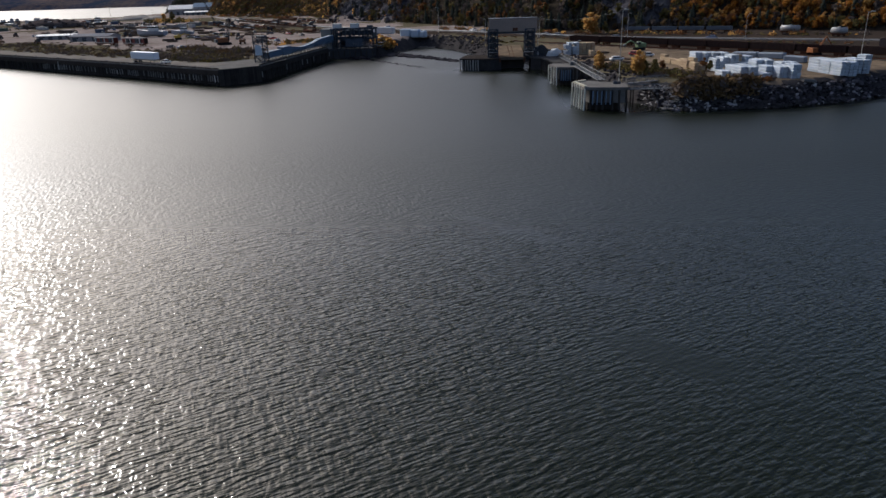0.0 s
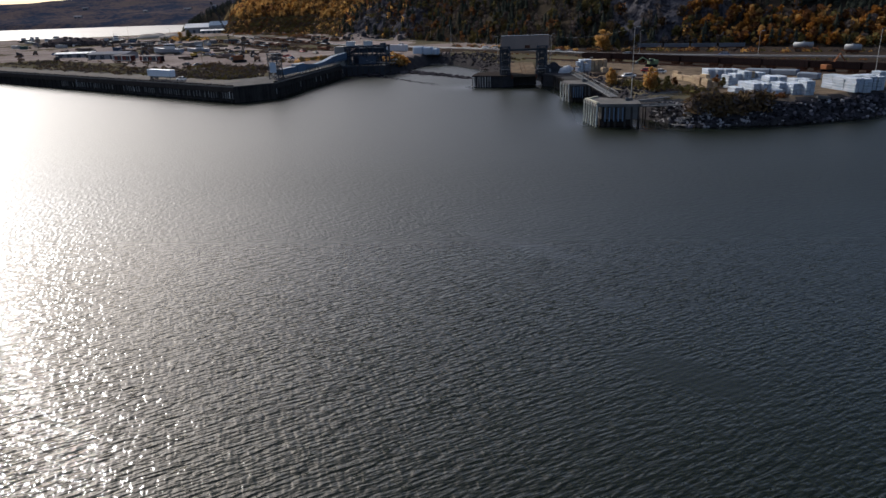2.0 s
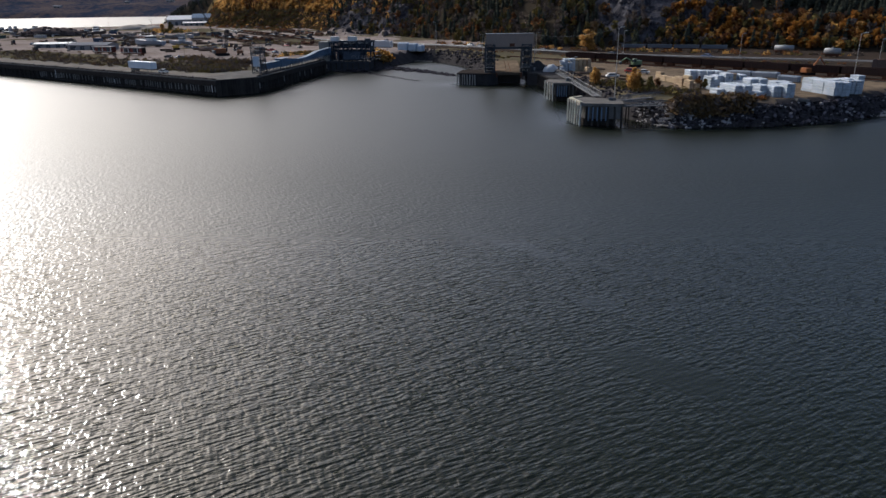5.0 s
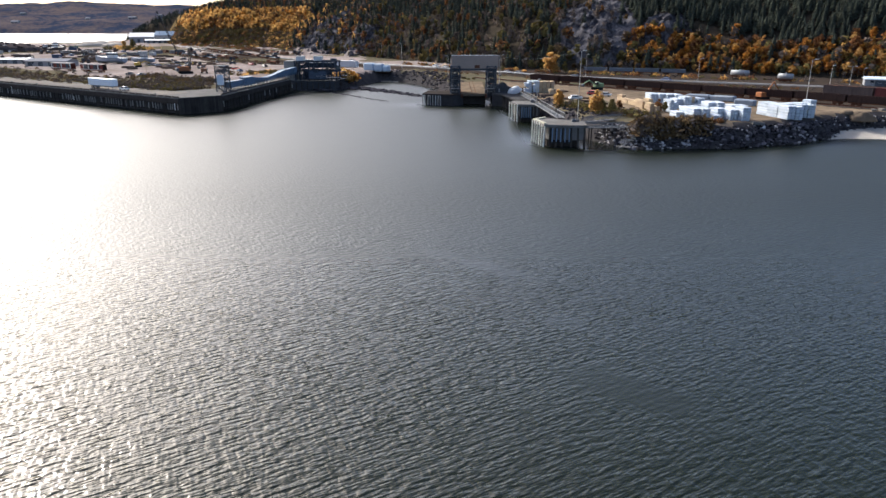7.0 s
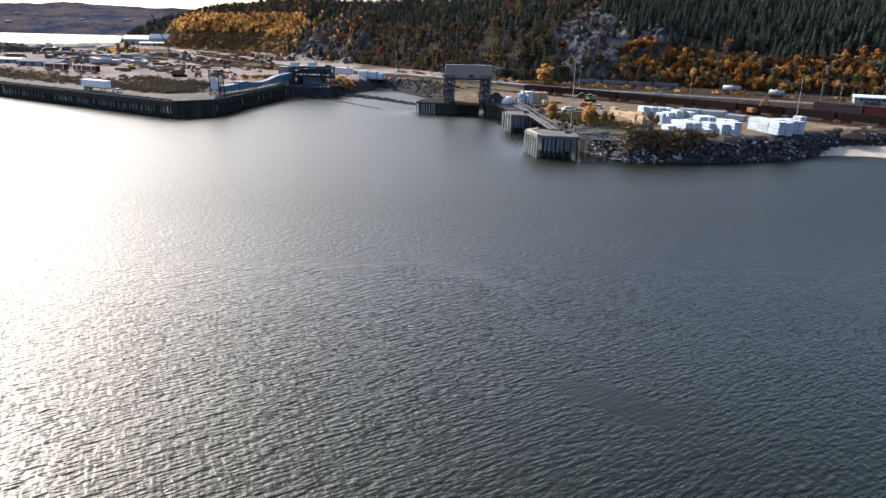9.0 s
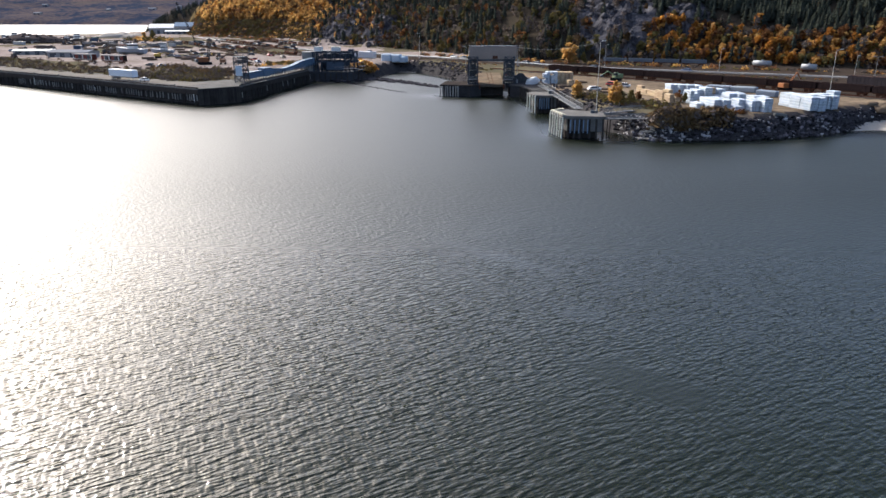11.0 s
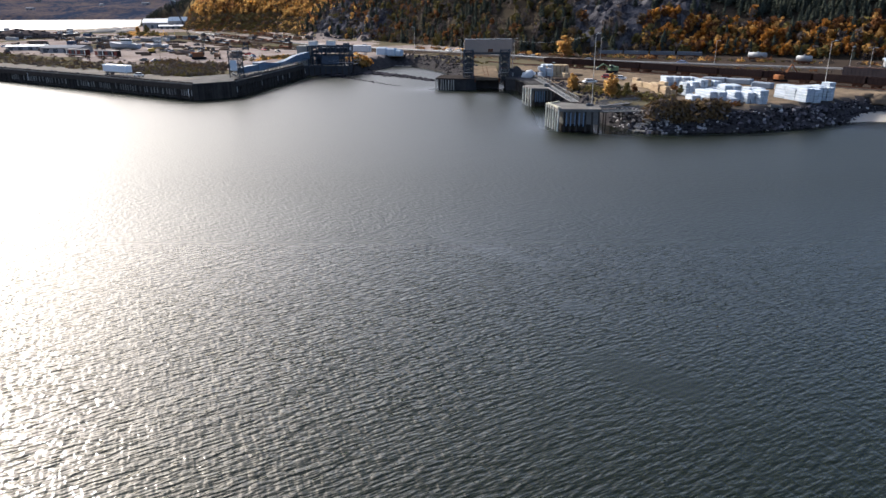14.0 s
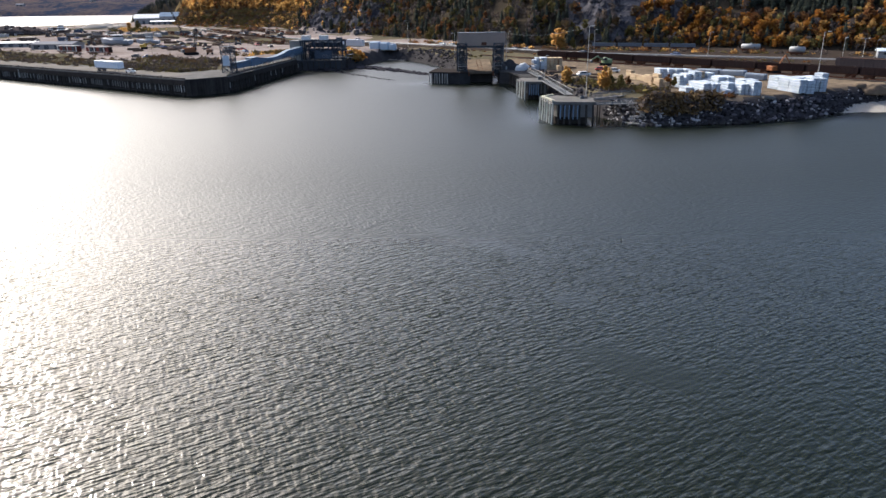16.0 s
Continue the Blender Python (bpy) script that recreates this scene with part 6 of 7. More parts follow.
riprap = thing("riprap", 0, 0, 0, 0, "sloping bank of dark grey broken rock along the shore", "riprap", kind="structure")
RIP_LINE = [(41, 183), (44, 176), (48, 168.5), (56, 170.8), (70, 170.8), (87, 176.2), (103, 184.7), (112, 191), (124, 194), (150, 189)]
for i, (x, y, rng) in enumerate(shore_points(RIP_LINE[1:7], 290, 3, 5.2)):
    o = new("stone", STONES[i % 7])
    o.parent = riprap
    s = rng.uniform(0.45, 1.0) * (1.25 if rng.random() < 0.15 else 1)
    if x < 55 and rng.random() < 0.4 or rng.random() < 0.07:
        o.data = PALE_STONES[i % 7]
    o.matrix_basis = pose(x, y, min(z_at(x, y), 4.3) + s * 0.1, rng.uniform(-30, 30), rng.uniform(-30, 30), rng.uniform(0, 360)) @ Matrix.Diagonal((s, s, s, 1))
many = Heaped()
for x, y, rng in shore_points(RIP_LINE, 3800, 9, 5.4):
    v, f = rng.choice(STONE_ARRAYS)
    s = rng.uniform(0.25, 0.75)
    if z_at(x, y) > 4.9:
        continue
    many.add(v, f, (x, y, min(z_at(x, y), 4.4) + s * 0.05), s, rng.uniform(0, 6.3), 1 if rng.random() < (0.3 if x < 54 else 0.09) else 0, tilt=rng.uniform(-0.6, 0.6))
for line, n, up in (([(-33, 373), (-20, 367), (-6, 339)], 160, 5), ([(-6, 339), (1, 313), (4, 290), (5, 276)], 380, 6), ([(24, 270), (27, 242), (30, 230), (32, 207), (37, 188)], 420, 7), ([(-72, 330), (-46, 329), (-39, 350)], 140, 7), ([(-14, 362), (-3, 340), (4, 318)], 160, 8)):
    for x, y, rng in shore_points(line, n, n, up):
        v, f = rng.choice(STONE_ARRAYS)
        s = rng.uniform(0.3, 0.9)
        many.add(v, f, (x, y, z_at(x, y) + s * 0.1), s, rng.uniform(0, 6.3), tilt=rng.uniform(-0.6, 0.6))
# a dark rubble bar that closes the shallow lagoon beside the gantry
rng = random.Random(67)
BAR = [(-58, 321), (-41, 331), (-26, 317), (-8, 293)]
for _ in range(900):
    t = rng.random() ** 1.2
    k = min(int(t * 3), 2)
    u = t * 3 - k
    x = BAR[k][0] + (BAR[k + 1][0] - BAR[k][0]) * u + rng.gauss(0, 2.8 - 1.8 * t)
    y = BAR[k][1] + (BAR[k + 1][1] - BAR[k][1]) * u + rng.gauss(0, 3.4 - 2.2 * t)
    v, f = rng.choice(STONE_ARRAYS)
    s = rng.uniform(0.7, 1.6) * (1.25 - 0.6 * t)
    many.add(v, f, (x, y, rng.uniform(-0.2, 0.5) * (1.1 - t)), s, rng.uniform(0, 6.3), squash=0.6)
# a low bar of weed-dark stones awash off the slip
rng = random.Random(66)
for _ in range(260):
    t = rng.random()
    x, y = -54 + 32 * t + rng.gauss(0, 0.9), 318 - 44 * t + rng.gauss(0, 0.7)
    v, f = rng.choice(STONE_ARRAYS)
    s = rng.uniform(0.3, 0.8) * (1.15 - 0.5 * t)
    many.add(v, f, (x, y, -0.05), s, rng.uniform(0, 6.3), squash=0.6)
many.build("loose_stones", [ROCK, PALE_ROCK], "broken shore rock between the larger stones", "rocks")

# broken machinery, plates and beams thrown onto the scrap heap
junk = Heaped()
rng = random.Random(44)
SCRAP_BITS = [mesh_arrays(bundle_mesh("scrap_bit", w, l, h, SCRAP)) for w, l, h in ((0.5, 5.0, 0.4), (2.0, 3.0, 0.3), (1.6, 2.4, 1.5), (0.3, 7.0, 0.3))]
for _ in range(420):
    an, r = rng.uniform(0, 6.28), math.sqrt(rng.random())
    x, y = -372 + 31 * r * math.cos(an), 612 + 18 * r * math.sin(an)
    v, f = rng.choice(SCRAP_BITS)
    junk.add(v, f, (x, y, z_at(x, y) + 6.3 * (1 - r * r) * rng.uniform(0.5, 1.0)), rng.uniform(0.7, 1.6), rng.uniform(0, 6.28), 1 if rng.random() < 0.1 else 0, tilt=rng.uniform(-0.9, 0.9))
junk.build("scrap_pieces", [SCRAP, STEEL_LIGHT], "tangled dark scrap plates and beams on the heap", "scrap")

DRIFT = mat("bleached_driftwood", (0.42, 0.38, 0.33), (0.28, 0.25, 0.22), 0.9, big=0.6, fine=3.0, objrand=0.2)
rng = random.Random(31)
for i in range(16):
    x, y = 44.5 + rng.uniform(0, 8.5), 170.5 + rng.uniform(-1.0, 4.5)
    lg = part("drift_log", rod(B(), (-1, 0, 0), (1, 0, 0.1), 0.16, 0.1, 7), DRIFT)
    lg.matrix_basis = pose(x, y, z_at(x, y) + 0.75, rng.uniform(-8, 8), rng.uniform(-14, 14), rng.uniform(0, 180)) @ Matrix.Diagonal((rng.uniform(0.8, 2.2), 1.3, 1.3, 1))
    tagged(lg, "bleached drift log lying on the rocks", "driftwood", "drift logs")
slab = part("concrete_block", box(B(), (0, 0, 0.35), (3.4, 1.6, 0.7), bevel=0.1), CONCRETE)
slab.matrix_basis = pose(80.6, 177.2, z_at(80.6, 177.2), 0, 6, 12)
tagged(slab, "pale concrete block on the edge of the bank", "concrete block")
for i, (x, y) in enumerate(((57.6, 179.6), (59.8, 180.4), (123.8, 199.6), (127, 201))):
    sl = part("concrete_block", box(B(), (0, 0, 0.3), (2.2, 1.2, 0.6), bevel=0.1), CONCRETE)
    sl.matrix_basis = pose(x, y, z_at(x, y), 0, 3, 30 * i)
    tagged(sl, "pale concrete block on the edge of the yard", "concrete block")

# ---- trees and scrub ----
LEAF = {
    "orange": mat("orange_leaves", (0.27, 0.11, 0.026), (0.33, 0.155, 0.03), 0.7, big=0.08, fine=0.5, island=0.2),
    "gold": mat("golden_leaves", (0.46, 0.285, 0.095), (0.38, 0.21, 0.07), 0.7, big=0.08, fine=0.5, island=0.2),
    "rust": mat("rust_leaves", (0.14, 0.066, 0.034), (0.18, 0.086, 0.034), 0.75, big=0.08, fine=0.5, island=0.2),
    "olive": mat("olive_leaves", (0.10, 0.085, 0.034), (0.14, 0.108, 0.04), 0.75, big=0.08, fine=0.5, island=0.2),
    "bare": mat("bare_twigs", (0.13, 0.10, 0.085), (0.09, 0.075, 0.065), 0.9, big=0.08, fine=0.5, island=0.18),
    "dry": mat("dry_grass", (0.165, 0.105, 0.052), (0.10, 0.07, 0.038), 0.85, big=0.08, fine=0.5, island=0.18),
    # pale grey with distance haze put into the leaf colour
    "hazy": mat("far_leaves", (0.13, 0.135, 0.14), (0.10, 0.105, 0.11), 0.9, big=0.01, fine=0.1, island=0.15),
    "spruce": mat("spruce_needles", (0.038, 0.046, 0.036), (0.052, 0.054, 0.04), 0.8, big=0.08, fine=0.5, island=0.3),
}
for m in LEAF.values():
    # thin leaves let the low sun through
    nd, ln = m.node_tree.nodes, m.node_tree.links
    b = nd["Principled BSDF"]
    tr, mixer = nd.new("ShaderNodeBsdfTranslucent"), nd.new("ShaderNodeMixShader")
    mixer.inputs["Fac"].default_value = {"spruce_needles": 0.1, "bare_twigs": 0.15, "dry_grass": 0.15, "far_leaves": 0.45, "golden_leaves": 0.68, "olive_leaves": 0.15}.get(m.name, 0.52)
    ln.new(b.inputs["Base Color"].links[0].from_socket, tr.inputs["Color"])
    ln.new(b.outputs["BSDF"], mixer.inputs[1])
    ln.new(tr.outputs["BSDF"], mixer.inputs[2])
    ln.new(mixer.outputs[0], nd["Material Output"].inputs["Surface"])
BARK = mat("bark", (0.12, 0.10, 0.085), (0.07, 0.06, 0.05), 0.95, big=0.5, fine=3.0)
BIRCH = mat("pale_bark", (0.34, 0.31, 0.27), (0.2, 0.18, 0.16), 0.9, big=0.5, fine=3.0)
LEAF_KINDS = list(LEAF)


def trunk_arrays(h, r, limbs, rng):
    v, f = [], []

    def cone(a, b, r0, r1):
        a, b = np.array(a, float), np.array(b, float)
        d = (b - a) / np.linalg.norm(b - a)
        u = np.cross(d, (0.3, 0.9, 0.2))
        u /= np.linalg.norm(u)
        w = np.cross(d, u)
        base = len(v)
        for c, rr in ((a, r0), (b, r1)):
            for k in range(5):
                an = 2 * math.pi * k / 5
                v.append(c + rr * (math.cos(an) * u + math.sin(an) * w))
        for k in range(5):
            k2 = (k + 1) % 5
            f.extend(((base + k, base + k2, base + 5 + k2), (base + k, base + 5 + k2, base + 5 + k)))

    cone((0, 0, -0.06), (0.02, 0.01, h * 0.9), r, r * 0.25)
    for i in range(limbs):
        an, z = rng.uniform(0, 6.28), h * rng.uniform(0.3, 0.65)
        cone((0, 0, z), (math.cos(an) * h * 0.22, math.sin(an) * h * 0.22, z + h * 0.2), r * 0.45, r * 0.12)
    return np.array(v), np.array(f)


def leafy(seed, cards=112, size=0.098, squat=1.0):
    """A broadleaf tree of height 1: trunk, limbs and a lobed crown of leaf clumps. Material 0 is bark, 1 leaves."""
    rng = random.Random(seed)
    tv, tf = trunk_arrays(0.8, 0.022, 4, rng)
    v, f, m = [tv], [tf], [np.zeros(len(tf))]
    lobes = [(rng.uniform(-0.15, 0.15), rng.uniform(-0.15, 0.15), rng.uniform(0.22, 0.8), rng.uniform(0.1, 0.19)) for _ in range(9)] + [(0, 0, 0.5, 0.22), (rng.uniform(-0.05, 0.05), 0, 0.86, 0.09)]
    n = len(tv)
    pts = []
    for i in range(cards):
        lx, ly, lz, lr = rng.choice(lobes)
        d = Vector((rng.gauss(0, 1), rng.gauss(0, 1), rng.gauss(0, 1))).normalized() * lr * rng.uniform(0.65, 1.08)
        c = np.array((lx + d.x, ly + d.y, (lz + d.z)))
        a = Vector((rng.gauss(0, 1), rng.gauss(0, 1), rng.gauss(0, 1))).normalized()
        b = a.orthogonal().normalized()
        s = size * rng.uniform(0.6, 1.35)
        a, b = np.array(a) * s, np.array(b) * s * rng.uniform(0.5, 0.9)
        pts += [c - a - b * 0.3, c + b, c + a - b * 0.2, c - b]
        q0 = n + i * 4
        f.append(np.array([(q0, q0 + 1, q0 + 2), (q0, q0 + 2, q0 + 3)]))
        m.append(np.ones(2))
    v.append(np.array(pts))
    vv = np.concatenate(v)
    vv[:, 2] *= squat
    return vv, np.concatenate(f), np.concatenate(m)


def conifer(seed, tiers=8):
    """A spruce of height 1: drooping ragged whorls on a trunk."""
    rng = random.Random(seed)
    tv, tf = trunk_arrays(1.0, 0.018, 0, rng)
    v, f, m = list(tv), [tuple(t) for t in tf], [0] * len(tf)
    for k in range(tiers):
        z = 0.12 + 0.82 * k / tiers
        r = 0.25 * (1 - k / tiers) ** 0.85 + 0.02
        n = 8
        off = rng.uniform(0, 6)
        for i in range(n):
            an = off + 6.283 * i / n + rng.uniform(-0.15, 0.15)
            rr = r * rng.uniform(0.6, 1.2)
            w = 0.48
            b = len(v)
            v += [np.array((0, 0, z + 0.13)), np.array((math.cos(an - w) * rr * 0.7, math.sin(an - w) * rr * 0.7, z - 0.01)), np.array((math.cos(an) * rr, math.sin(an) * rr, z - 0.05)), np.array((math.cos(an + w) * rr * 0.7, math.sin(an + w) * rr * 0.7, z))]
            f += [(b, b + 1, b + 2), (b, b + 2, b + 3)]
            m += [1, 1]
    return np.array(v), np.array(f), np.array(m)


def shrub(seed, cards=46, size=0.235):
    """A low bush, 1 high: stems and leaf clumps."""
    rng = random.Random(seed)
    v, f, m = [], [], []
    for i in range(cards):
        an, r = rng.uniform(0, 6.28), math.sqrt(rng.random()) * 0.85
        z = (1 - r * r) ** 0.5 * rng.uniform(0.35, 1.0) * (0.75 + 0.3 * math.sin(an * 3 + seed))
        c = np.array((math.cos(an) * r, math.sin(an) * r, max(0.05, z)))
        a = Vector((rng.gauss(0, 1), rng.gauss(0, 1), rng.gauss(0, 1.3))).normalized()
        b = a.orthogonal().normalized()
        s = size * rng.uniform(0.6, 1.4)
        a, b = np.array(a) * s, np.array(b) * s * 0.55
        k = len(v)
        v += [c - a, c + b, c + a, c - b]
        f += [(k, k + 1, k + 2), (k, k + 2, k + 3)]
        m += [1, 1]
    for i in range(5):
        an = 6.28 * i / 5
        k = len(v)
        v += [np.array((0.03, 0, -0.05)), np.array((-0.03, 0.02, -0.05)), np.array((math.cos(an) * 0.5, math.sin(an) * 0.5, 0.7))]
        f += [(k, k + 1, k + 2)]
        m += [0]
    return np.array(v), np.array(f), np.array(m)


LEAFY = [leafy(s, 92, 0.106) for s in range(6)]
BARE = [leafy(s + 20, 70, 0.096) for s in range(3)]
FAR_BIRCH = [leafy(s + 40, 42, 0.15) for s in range(6)]
SPRUCE = [conifer(s, 6 + s % 2) for s in range(4)]
SHRUB = [shrub(s) for s in range(5)]
FOREST_MATS = [BARK] + [LEAF[k] for k in LEAF_KINDS]

rng = random.Random(77)
N = 9200
cx_ = np.array([rng.uniform(-335, 330) for _ in range(N)])
cu_ = np.array([rng.random() for _ in range(N)])
cy_ = np.interp(cx_, [-335, -290, -165, -120, -55, 29, 120, 195, 330], [930, 800, 705, 596, 518, 392, 358, 311, 250]) + cu_ ** 1.25 * 260 - 3
hz, hd, hup = land_height(cx_, cy_)
patch = wave_noise(cx_, cy_, 34, 15)
patch2 = wave_noise(cx_, cy_, 80, 16)
woods, needles = Heaped(), Heaped()
for x, y, z, up, p, p2 in zip(cx_, cy_, hz, hup, patch, patch2):
    if up < 1.5:
        continue
    rocky = float(on_rock(x, y))
    if rocky > 0.1 and rng.random() < 0.35 + 0.45 * min(rocky, 1):
        continue
    u = rng.random()
    if x > 100:
        belt = 26 + 12 * p
        kind = "spruce" if up > belt and u < 0.93 else (("orange", "gold", "orange", "rust", "bare", "olive", "olive", "rust", "bare")[rng.randrange(9)] if u < 0.9 else "spruce")
    elif x > -60:
        kind = "spruce" if u < 0.3 + 0.3 * (up > 40) + 0.25 * p else ("bare", "bare", "bare", "olive", "rust", "bare", "olive", "dry")[rng.randrange(8)]
    elif x > -140:
        kind = "spruce" if u < 0.35 + 0.4 * (up > 60) else ("rust", "bare", "olive", "gold", "bare")[rng.randrange(5)]
    else:
        band = z + 6 * p
        if band > 38:
            kind = "spruce" if u < 0.55 else ("rust", "bare", "olive", "rust")[rng.randrange(4)]
        elif band > 22:
            kind = ("orange", "gold", "gold", "dry", "gold", "rust")[rng.randrange(6)] if u < 0.99 else "spruce"
        else:
            continue
    i = LEAF_KINDS.index(kind) + 1
    if kind == "spruce":
        v, f, m = rng.choice(SPRUCE)
        needles.add(v, f, (x, y, z - 0.2), rng.uniform(6.0, 10.5), rng.uniform(0, 6.28), np.where(m > 0, i, 0), tilt=rng.uniform(-0.04, 0.04))
    else:
        v, f, m = rng.choice(FAR_BIRCH if x < -60 else BARE if kind == "bare" else LEAFY)
        h = rng.uniform(4.2, 8.2) * (0.8 if up < 8 else 1)
        woods.add(v, f, (x, y, z - 0.2), h, rng.uniform(0, 6.28), np.where(m > 0, i, 0), squash=rng.uniform(0.8, 1.05), tilt=rng.uniform(-0.08, 0.08))
# close spruce on the high east slope
for _ in range(1300):
    x = rng.uniform(105, 330)
    y = float(np.interp(x, [29, 120, 195, 330], [392, 358, 311, 250])) + rng.uniform(30, 150)
    v, f, m = rng.choice(SPRUCE)
    needles.add(v, f, (x, y, z_at(x, y) - 0.2), rng.uniform(5.0, 10.0), rng.uniform(0, 6.28), np.where(m > 0, LEAF_KINDS.index("spruce") + 1, 0), tilt=rng.uniform(-0.04, 0.04))
# close golden birch stands on the west slope, over low olive and rust brush
M = 9500
bx_ = np.array([rng.uniform(-334, -128) for _ in range(M)])
by_ = np.interp(bx_, [-335, -300, -165, -128], [872, 794, 702, 612]) + np.array([rng.random() for _ in range(M)]) ** 1.3 * 118
for x, y, z, drift, rocky in zip(bx_, by_, z_many(bx_, by_), wave_noise(bx_, by_, 30, 18), on_rock(bx_, by_)):
    if z > 41 + 5 * drift or rocky > 0:
        continue
    if z < 21 + 5 * drift:
        v, f, m = rng.choice(SHRUB)
        kind = rng.choice(("olive", "olive", "rust", "dry", "bare", "dry", "olive") if drift > -0.1 else ("olive", "dry", "gold", "dry", "bare"))
        woods.add(v, f, (x, y, z - 0.2), rng.uniform(1.8, 3.6), rng.uniform(0, 6.28), np.where(m > 0, LEAF_KINDS.index(kind) + 1, 0), squash=rng.uniform(0.6, 1.0))
        continue
    v, f, m = rng.choice(FAR_BIRCH)
    kind = rng.choice(("gold", "gold", "gold", "gold", "orange", "dry") if drift < 0.25 else ("rust", "orange", "gold", "dry"))
    woods.add(v, f, (x, y, z - 0.2), rng.uniform(3.6, 6.2), rng.uniform(0, 6.28), np.where(m > 0, LEAF_KINDS.index(kind) + 1, 0), squash=rng.uniform(0.8, 1.1), tilt=rng.uniform(-0.08, 0.08))
# brush on the rock faces and the steep foot below them
bx_ = np.array([rng.uniform(-150, -30) for _ in range(1100)])
by_ = np.interp(bx_, [-150, -120, -55, -30], [668, 592, 514, 478]) + np.array([rng.random() for _ in bx_]) * 75
for x, y, z, drift, rocky in zip(bx_, by_, z_many(bx_, by_), wave_noise(bx_, by_, 22, 19), on_rock(bx_, by_)):
    if drift < (0.12 if rocky > 0 else -0.1):
        continue
    v, f, m = rng.choice(SHRUB)
    woods.add(v, f, (x, y, z - 0.2), rng.uniform(1.4, 3.4), rng.uniform(0, 6.28), np.where(m > 0, LEAF_KINDS.index(rng.choice(("olive", "rust", "bare", "olive", "bare"))) + 1, 0), squash=rng.uniform(0.6, 1.1))
# a denser fringe of young birches along the foot of the hill
for _ in range(900):
    x = rng.uniform(96, 300)
    y = float(np.interp(x, [29, 120, 195, 330], [392, 358, 311, 250])) + rng.uniform(-2, 20)
    kind = rng.choice(("orange", "gold", "rust", "olive", "orange", "gold", "bare"))
    v, f, m = rng.choice(LEAFY)
    woods.add(v, f, (x, y, z_at(x, y) - 0.2), rng.uniform(3.0, 6.5), rng.uniform(0, 6.28), np.where(m > 0, LEAF_KINDS.index(kind) + 1, 0), squash=rng.uniform(0.8, 1.1), tilt=rng.uniform(-0.08, 0.08))
woods.build("autumn_woods", FOREST_MATS, "autumn birch and aspen woods in orange and gold", "woods")
needles.build("spruce_woods", FOREST_MATS, "dark spruce woods on the hillside", "woods")

# scrub on the banks: line, width, count, height, kinds
scrubs = Heaped()


def scrub_belt(line, half, count, h0, h1, kinds, seed):
    rng = random.Random(seed)
    for _ in range(count):
        k = rng.randrange(len(line) - 1)
        t = rng.random()
        x = line[k][0] + (line[k + 1][0] - line[k][0]) * t + rng.gauss(0, half * 0.5)
        y = line[k][1] + (line[k + 1][1] - line[k][1]) * t + rng.gauss(0, half * 0.5)
        z = z_at(x, y)
        if z < 2.0:
            continue
        v, f, m = rng.choice(SHRUB)
        h = rng.uniform(h0, h1)
        scrubs.add(v, f, (x, y, z - 0.1), h, rng.uniform(0, 6.28), np.where(m > 0, LEAF_KINDS.index(rng.choice(kinds)) + 1, 0), squash=rng.uniform(0.7, 1.1))


scrub_belt(QUAY_BRUSH, 19, 1300, 0.4, 1.4, ("olive", "bare", "dry", "bare", "bare"), 1)
scrub_belt([(-128, 282), (-110, 272), (-97, 264)], 7, 260, 0.8, 2.0, ("bare", "olive", "bare"), 15)
scrub_belt([(-140, 330), (-112, 306), (-100, 300)], 9, 160, 1.0, 2.4, ("dry", "bare", "olive", "bare"), 2)
scrub_belt([(-98, 340), (-86, 356), (-76, 344)], 6, 70, 1.0, 2.2, ("dry", "olive", "gold"), 3)
scrub_belt([(-50, 335), (-38, 340)], 4, 130, 2.0, 3.8, ("gold", "gold", "olive", "orange"), 4)
scrub_belt([(48.5, 173.0), (55.5, 172.8), (66, 174.8)], 2.0, 420, 1.2, 2.7, ("dry", "dry", "dry", "bare"), 5)
scrub_belt([(60, 176.2), (71, 177.0)], 1.4, 80, 0.7, 1.4, ("rust", "rust", "bare"), 6)
scrub_belt([(38, 214), (42, 204), (46, 196), (51, 190), (56, 186)], 3.4, 230, 0.7, 2.0, ("olive", "bare", "dry", "olive"), 7)
scrub_belt([(-20, 352), (0, 330), (12, 312)], 5, 60, 0.6, 1.3, ("bare", "olive"), 8)
scrub_belt([(-300, 660), (-272, 640)], 12, 60, 2.0, 4.5, ("gold", "olive", "olive"), 9)
scrub_belt([(-340, 600), (-290, 560), (-240, 530)], 12, 90, 0.8, 1.8, ("olive", "bare", "dry"), 10)
scrub_belt([(-20, 425), (40, 365), (110, 325), (190, 284), (230, 262)], 6, 240, 0.8, 2.4, ("rust", "olive", "bare", "gold"), 11)
scrub_belt([(-10, 372), (50, 312), (105, 284), (150, 258)], 4, 160, 0.4, 1.0, ("bare", "rust", "olive"), 12)
scrub_belt([(-280, 778), (-200, 700), (-170, 640)], 12, 200, 1.0, 3.0, ("olive", "bare", "rust"), 13)
scrub_belt([(-200, 545), (-140, 470), (-100, 420)], 12, 130, 0.6, 1.4, ("olive", "bare", "dry"), 14)
scrubs.build("scrub", FOREST_MATS, "dry autumn scrub and grass on the banks", "scrub")


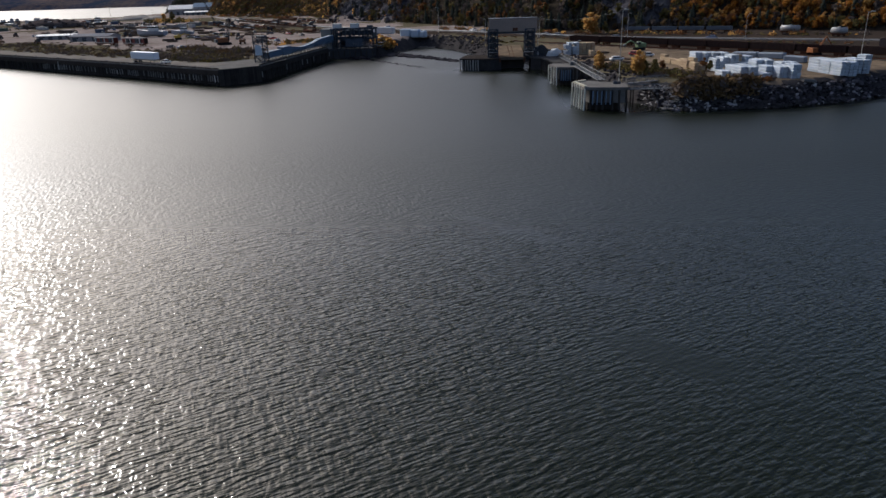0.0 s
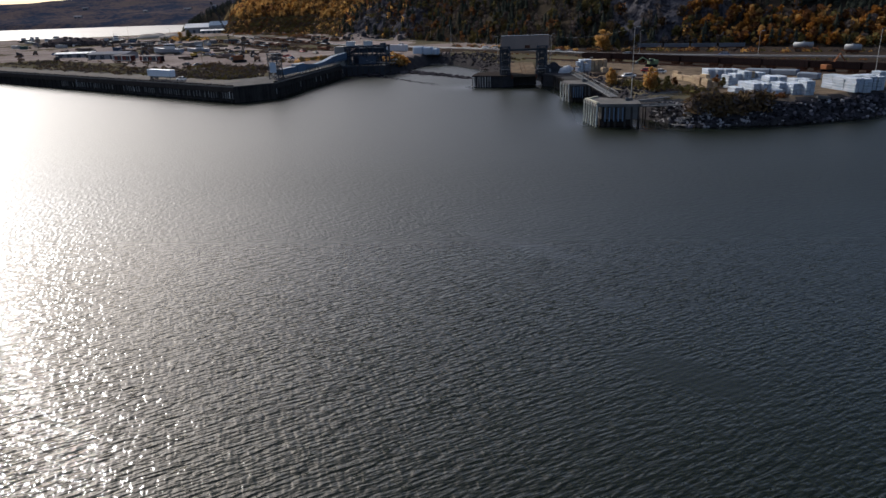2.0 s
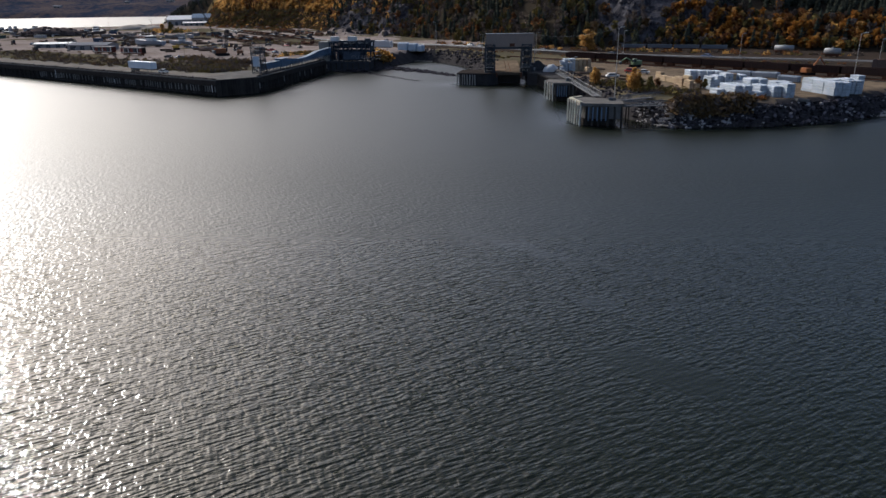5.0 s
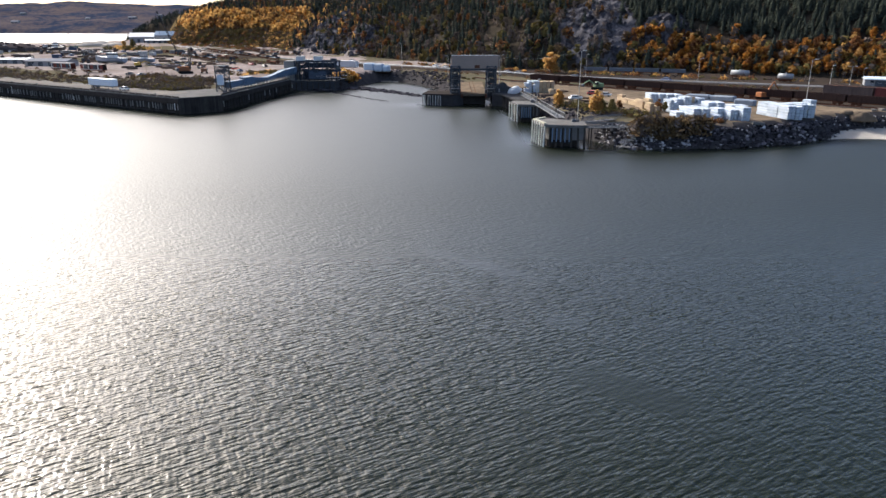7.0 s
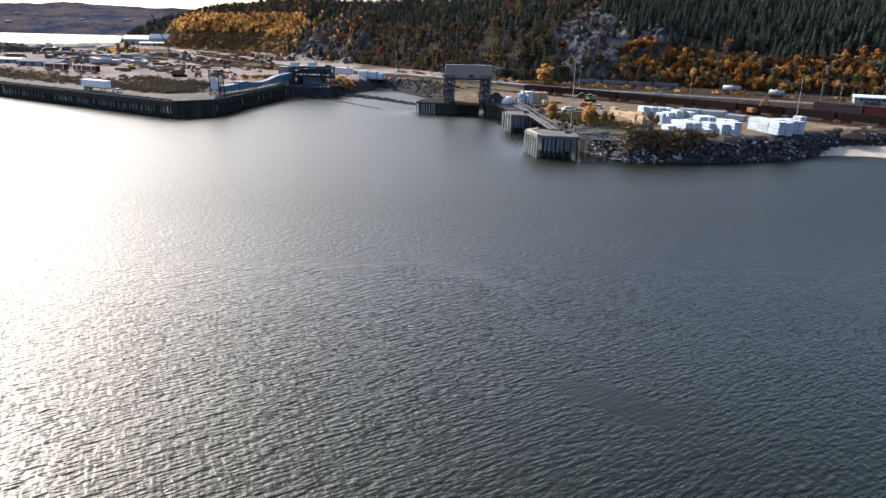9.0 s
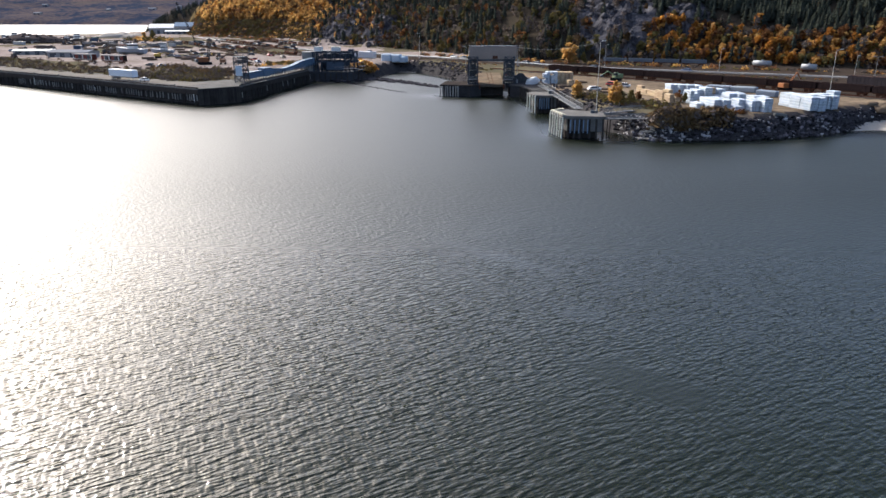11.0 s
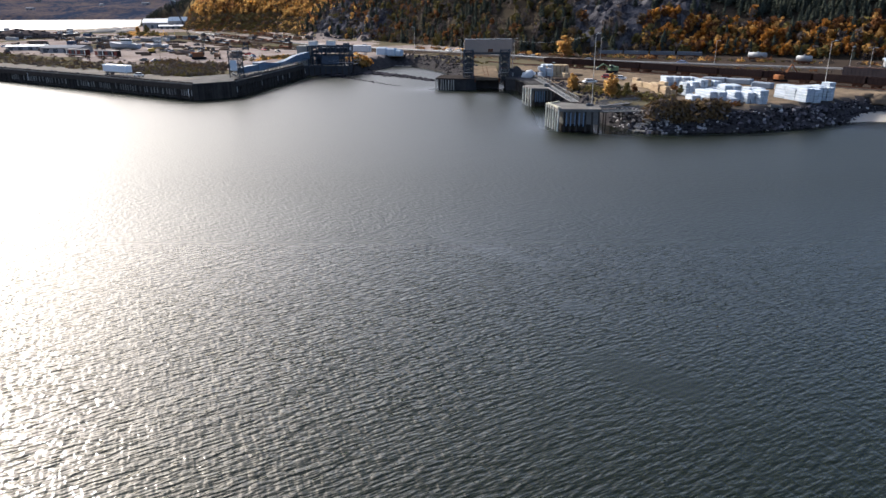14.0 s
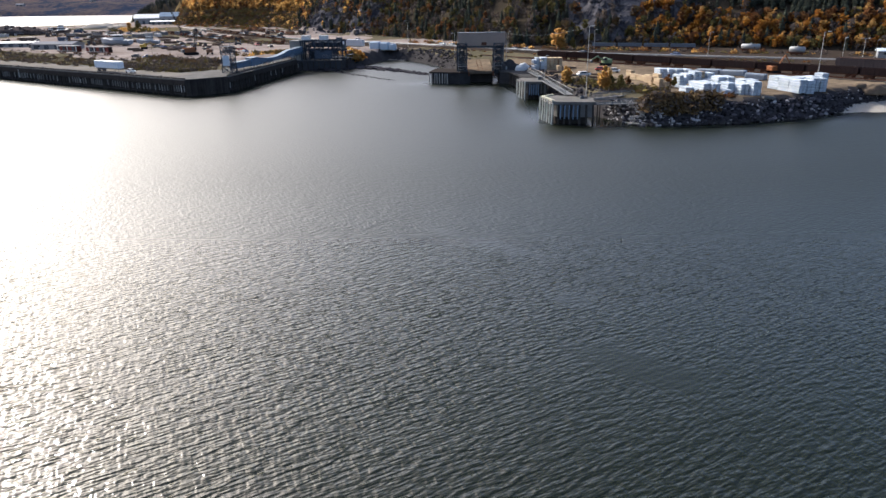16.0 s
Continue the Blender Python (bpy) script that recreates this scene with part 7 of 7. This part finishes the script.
def yard_tree(x, y, h, kind, seed, label, wide=1.0):
    """A single tree: trunk with limbs, and a crown of leaf clumps."""
    t = thing("tree", x, y, z_at(x, y) - 0.05, random.Random(seed).uniform(0, 360), label, "tree", "yard trees")
    v, f, m = leafy(seed + 50, 900, 0.045)
    for name, pick, material in (("trunk", m == 0, BIRCH), ("crown", m == 1, LEAF[kind])):
        used = np.unique(f[pick])
        remap = np.zeros(len(v), int)
        remap[used] = np.arange(len(used))
        ob = from_arrays(name, v[used] * (h * wide, h * wide, h), remap[f[pick]], [material])
        ob.parent = t
    return t


for i, (x, y, h, k, lab) in enumerate(((34.9, 212.6, 5.6, "gold", "small golden-leaved tree on the bank"), (35.9, 211.0, 4.0, "gold", "small golden-leaved tree on the bank"), (42.3, 192.6, 7.0, "gold", "yellow-green young tree on the bank"),
                                       (43.9, 193.6, 4.6, "olive", "olive-leaved young tree on the bank"), (47.5, 195.0, 4.2, "olive", "olive-leaved young tree on the bank"), (49.8, 196.6, 3.6, "rust", "rust-leaved young tree on the bank"),
                                       (61.6, 198.4, 3.8, "rust", "rust-leaved tree beside the lumber"), (62.8, 196.8, 3.2, "olive", "olive-leaved bush beside the lumber"), (-284, 655, 10, "olive", "lone olive-leaved tree in the yard"), (-294, 660, 8, "gold", "lone golden tree in the yard"),
                                       (53.5, 354.0, 10.5, "gold", "large spreading golden-leaved tree beside the road"), (60.5, 352.0, 6.0, "olive", "low olive-leaved tree beside the road"), (-12.0, 432.0, 9.0, "olive", "olive-leaved tree beside the road"))):
    yard_tree(x, y, h, k, i, lab, 1.5 if h > 10 else 1.0)

# rock outcrops standing out of the slope
crag = Heaped()
rng = random.Random(12)
CRAG_STONES = [mesh_arrays(stone_mesh(40 + s, 2)) for s in range(6)]
for cx, cy, rx_, ry_ in CLIFFS:
    for _ in range(int(rx_ * ry_ * 0.1) + 40):
        an, r = rng.uniform(0, 6.28), math.sqrt(rng.random())
        x, y = cx + math.cos(an) * rx_ * r, cy + math.sin(an) * ry_ * r
        v, f = rng.choice(CRAG_STONES)
        s = rng.uniform(1.0, 4.0) * (1.1 - 0.5 * r)
        crag.add(v, f, (x, y, z_at(x, y) + s * rng.uniform(-0.35, 0.15)), s, rng.uniform(0, 6.28), squash=rng.uniform(1.0, 2.2), tilt=rng.uniform(-0.5, 0.5))
crag.build("rock_outcrops", [CLIFF_ROCK], "grey weathered rock outcrops on the hillside", "rocks")

# woods and houses on the far shore
rng = random.Random(90)
far = Heaped()
LOW = [conifer(60 + k, 5) for k in range(3)]
for _ in range(1700):
    y = rng.uniform(925, 1150)
    x = rng.uniform(-428, -250)
    v, f, m = rng.choice(LOW)
    if z_at(x, y) < 6.5:
        continue
    far.add(v, f, (x, y, z_at(x, y) - 0.5), rng.uniform(5, 9), rng.uniform(0, 6.28), np.where(m > 0, LEAF_KINDS.index("spruce") + 1, 0))
far.build("far_woods", FOREST_MATS, "dark spruce woods along the far headland", "woods")
for x, y, w in ((-1190, 2012, 24), (-905, 2110, 22), (-1290, 2230, 16), (-1010, 2060, 12), (-860, 2200, 14)):
    shed(x, y, rng.uniform(-20, 20), w, 10, 4, 3, rng.choice((ROOF_GREY, ROOF_GREY, ROOF_BLUE)), "pale-roofed building on the far hillside", 2, 3)
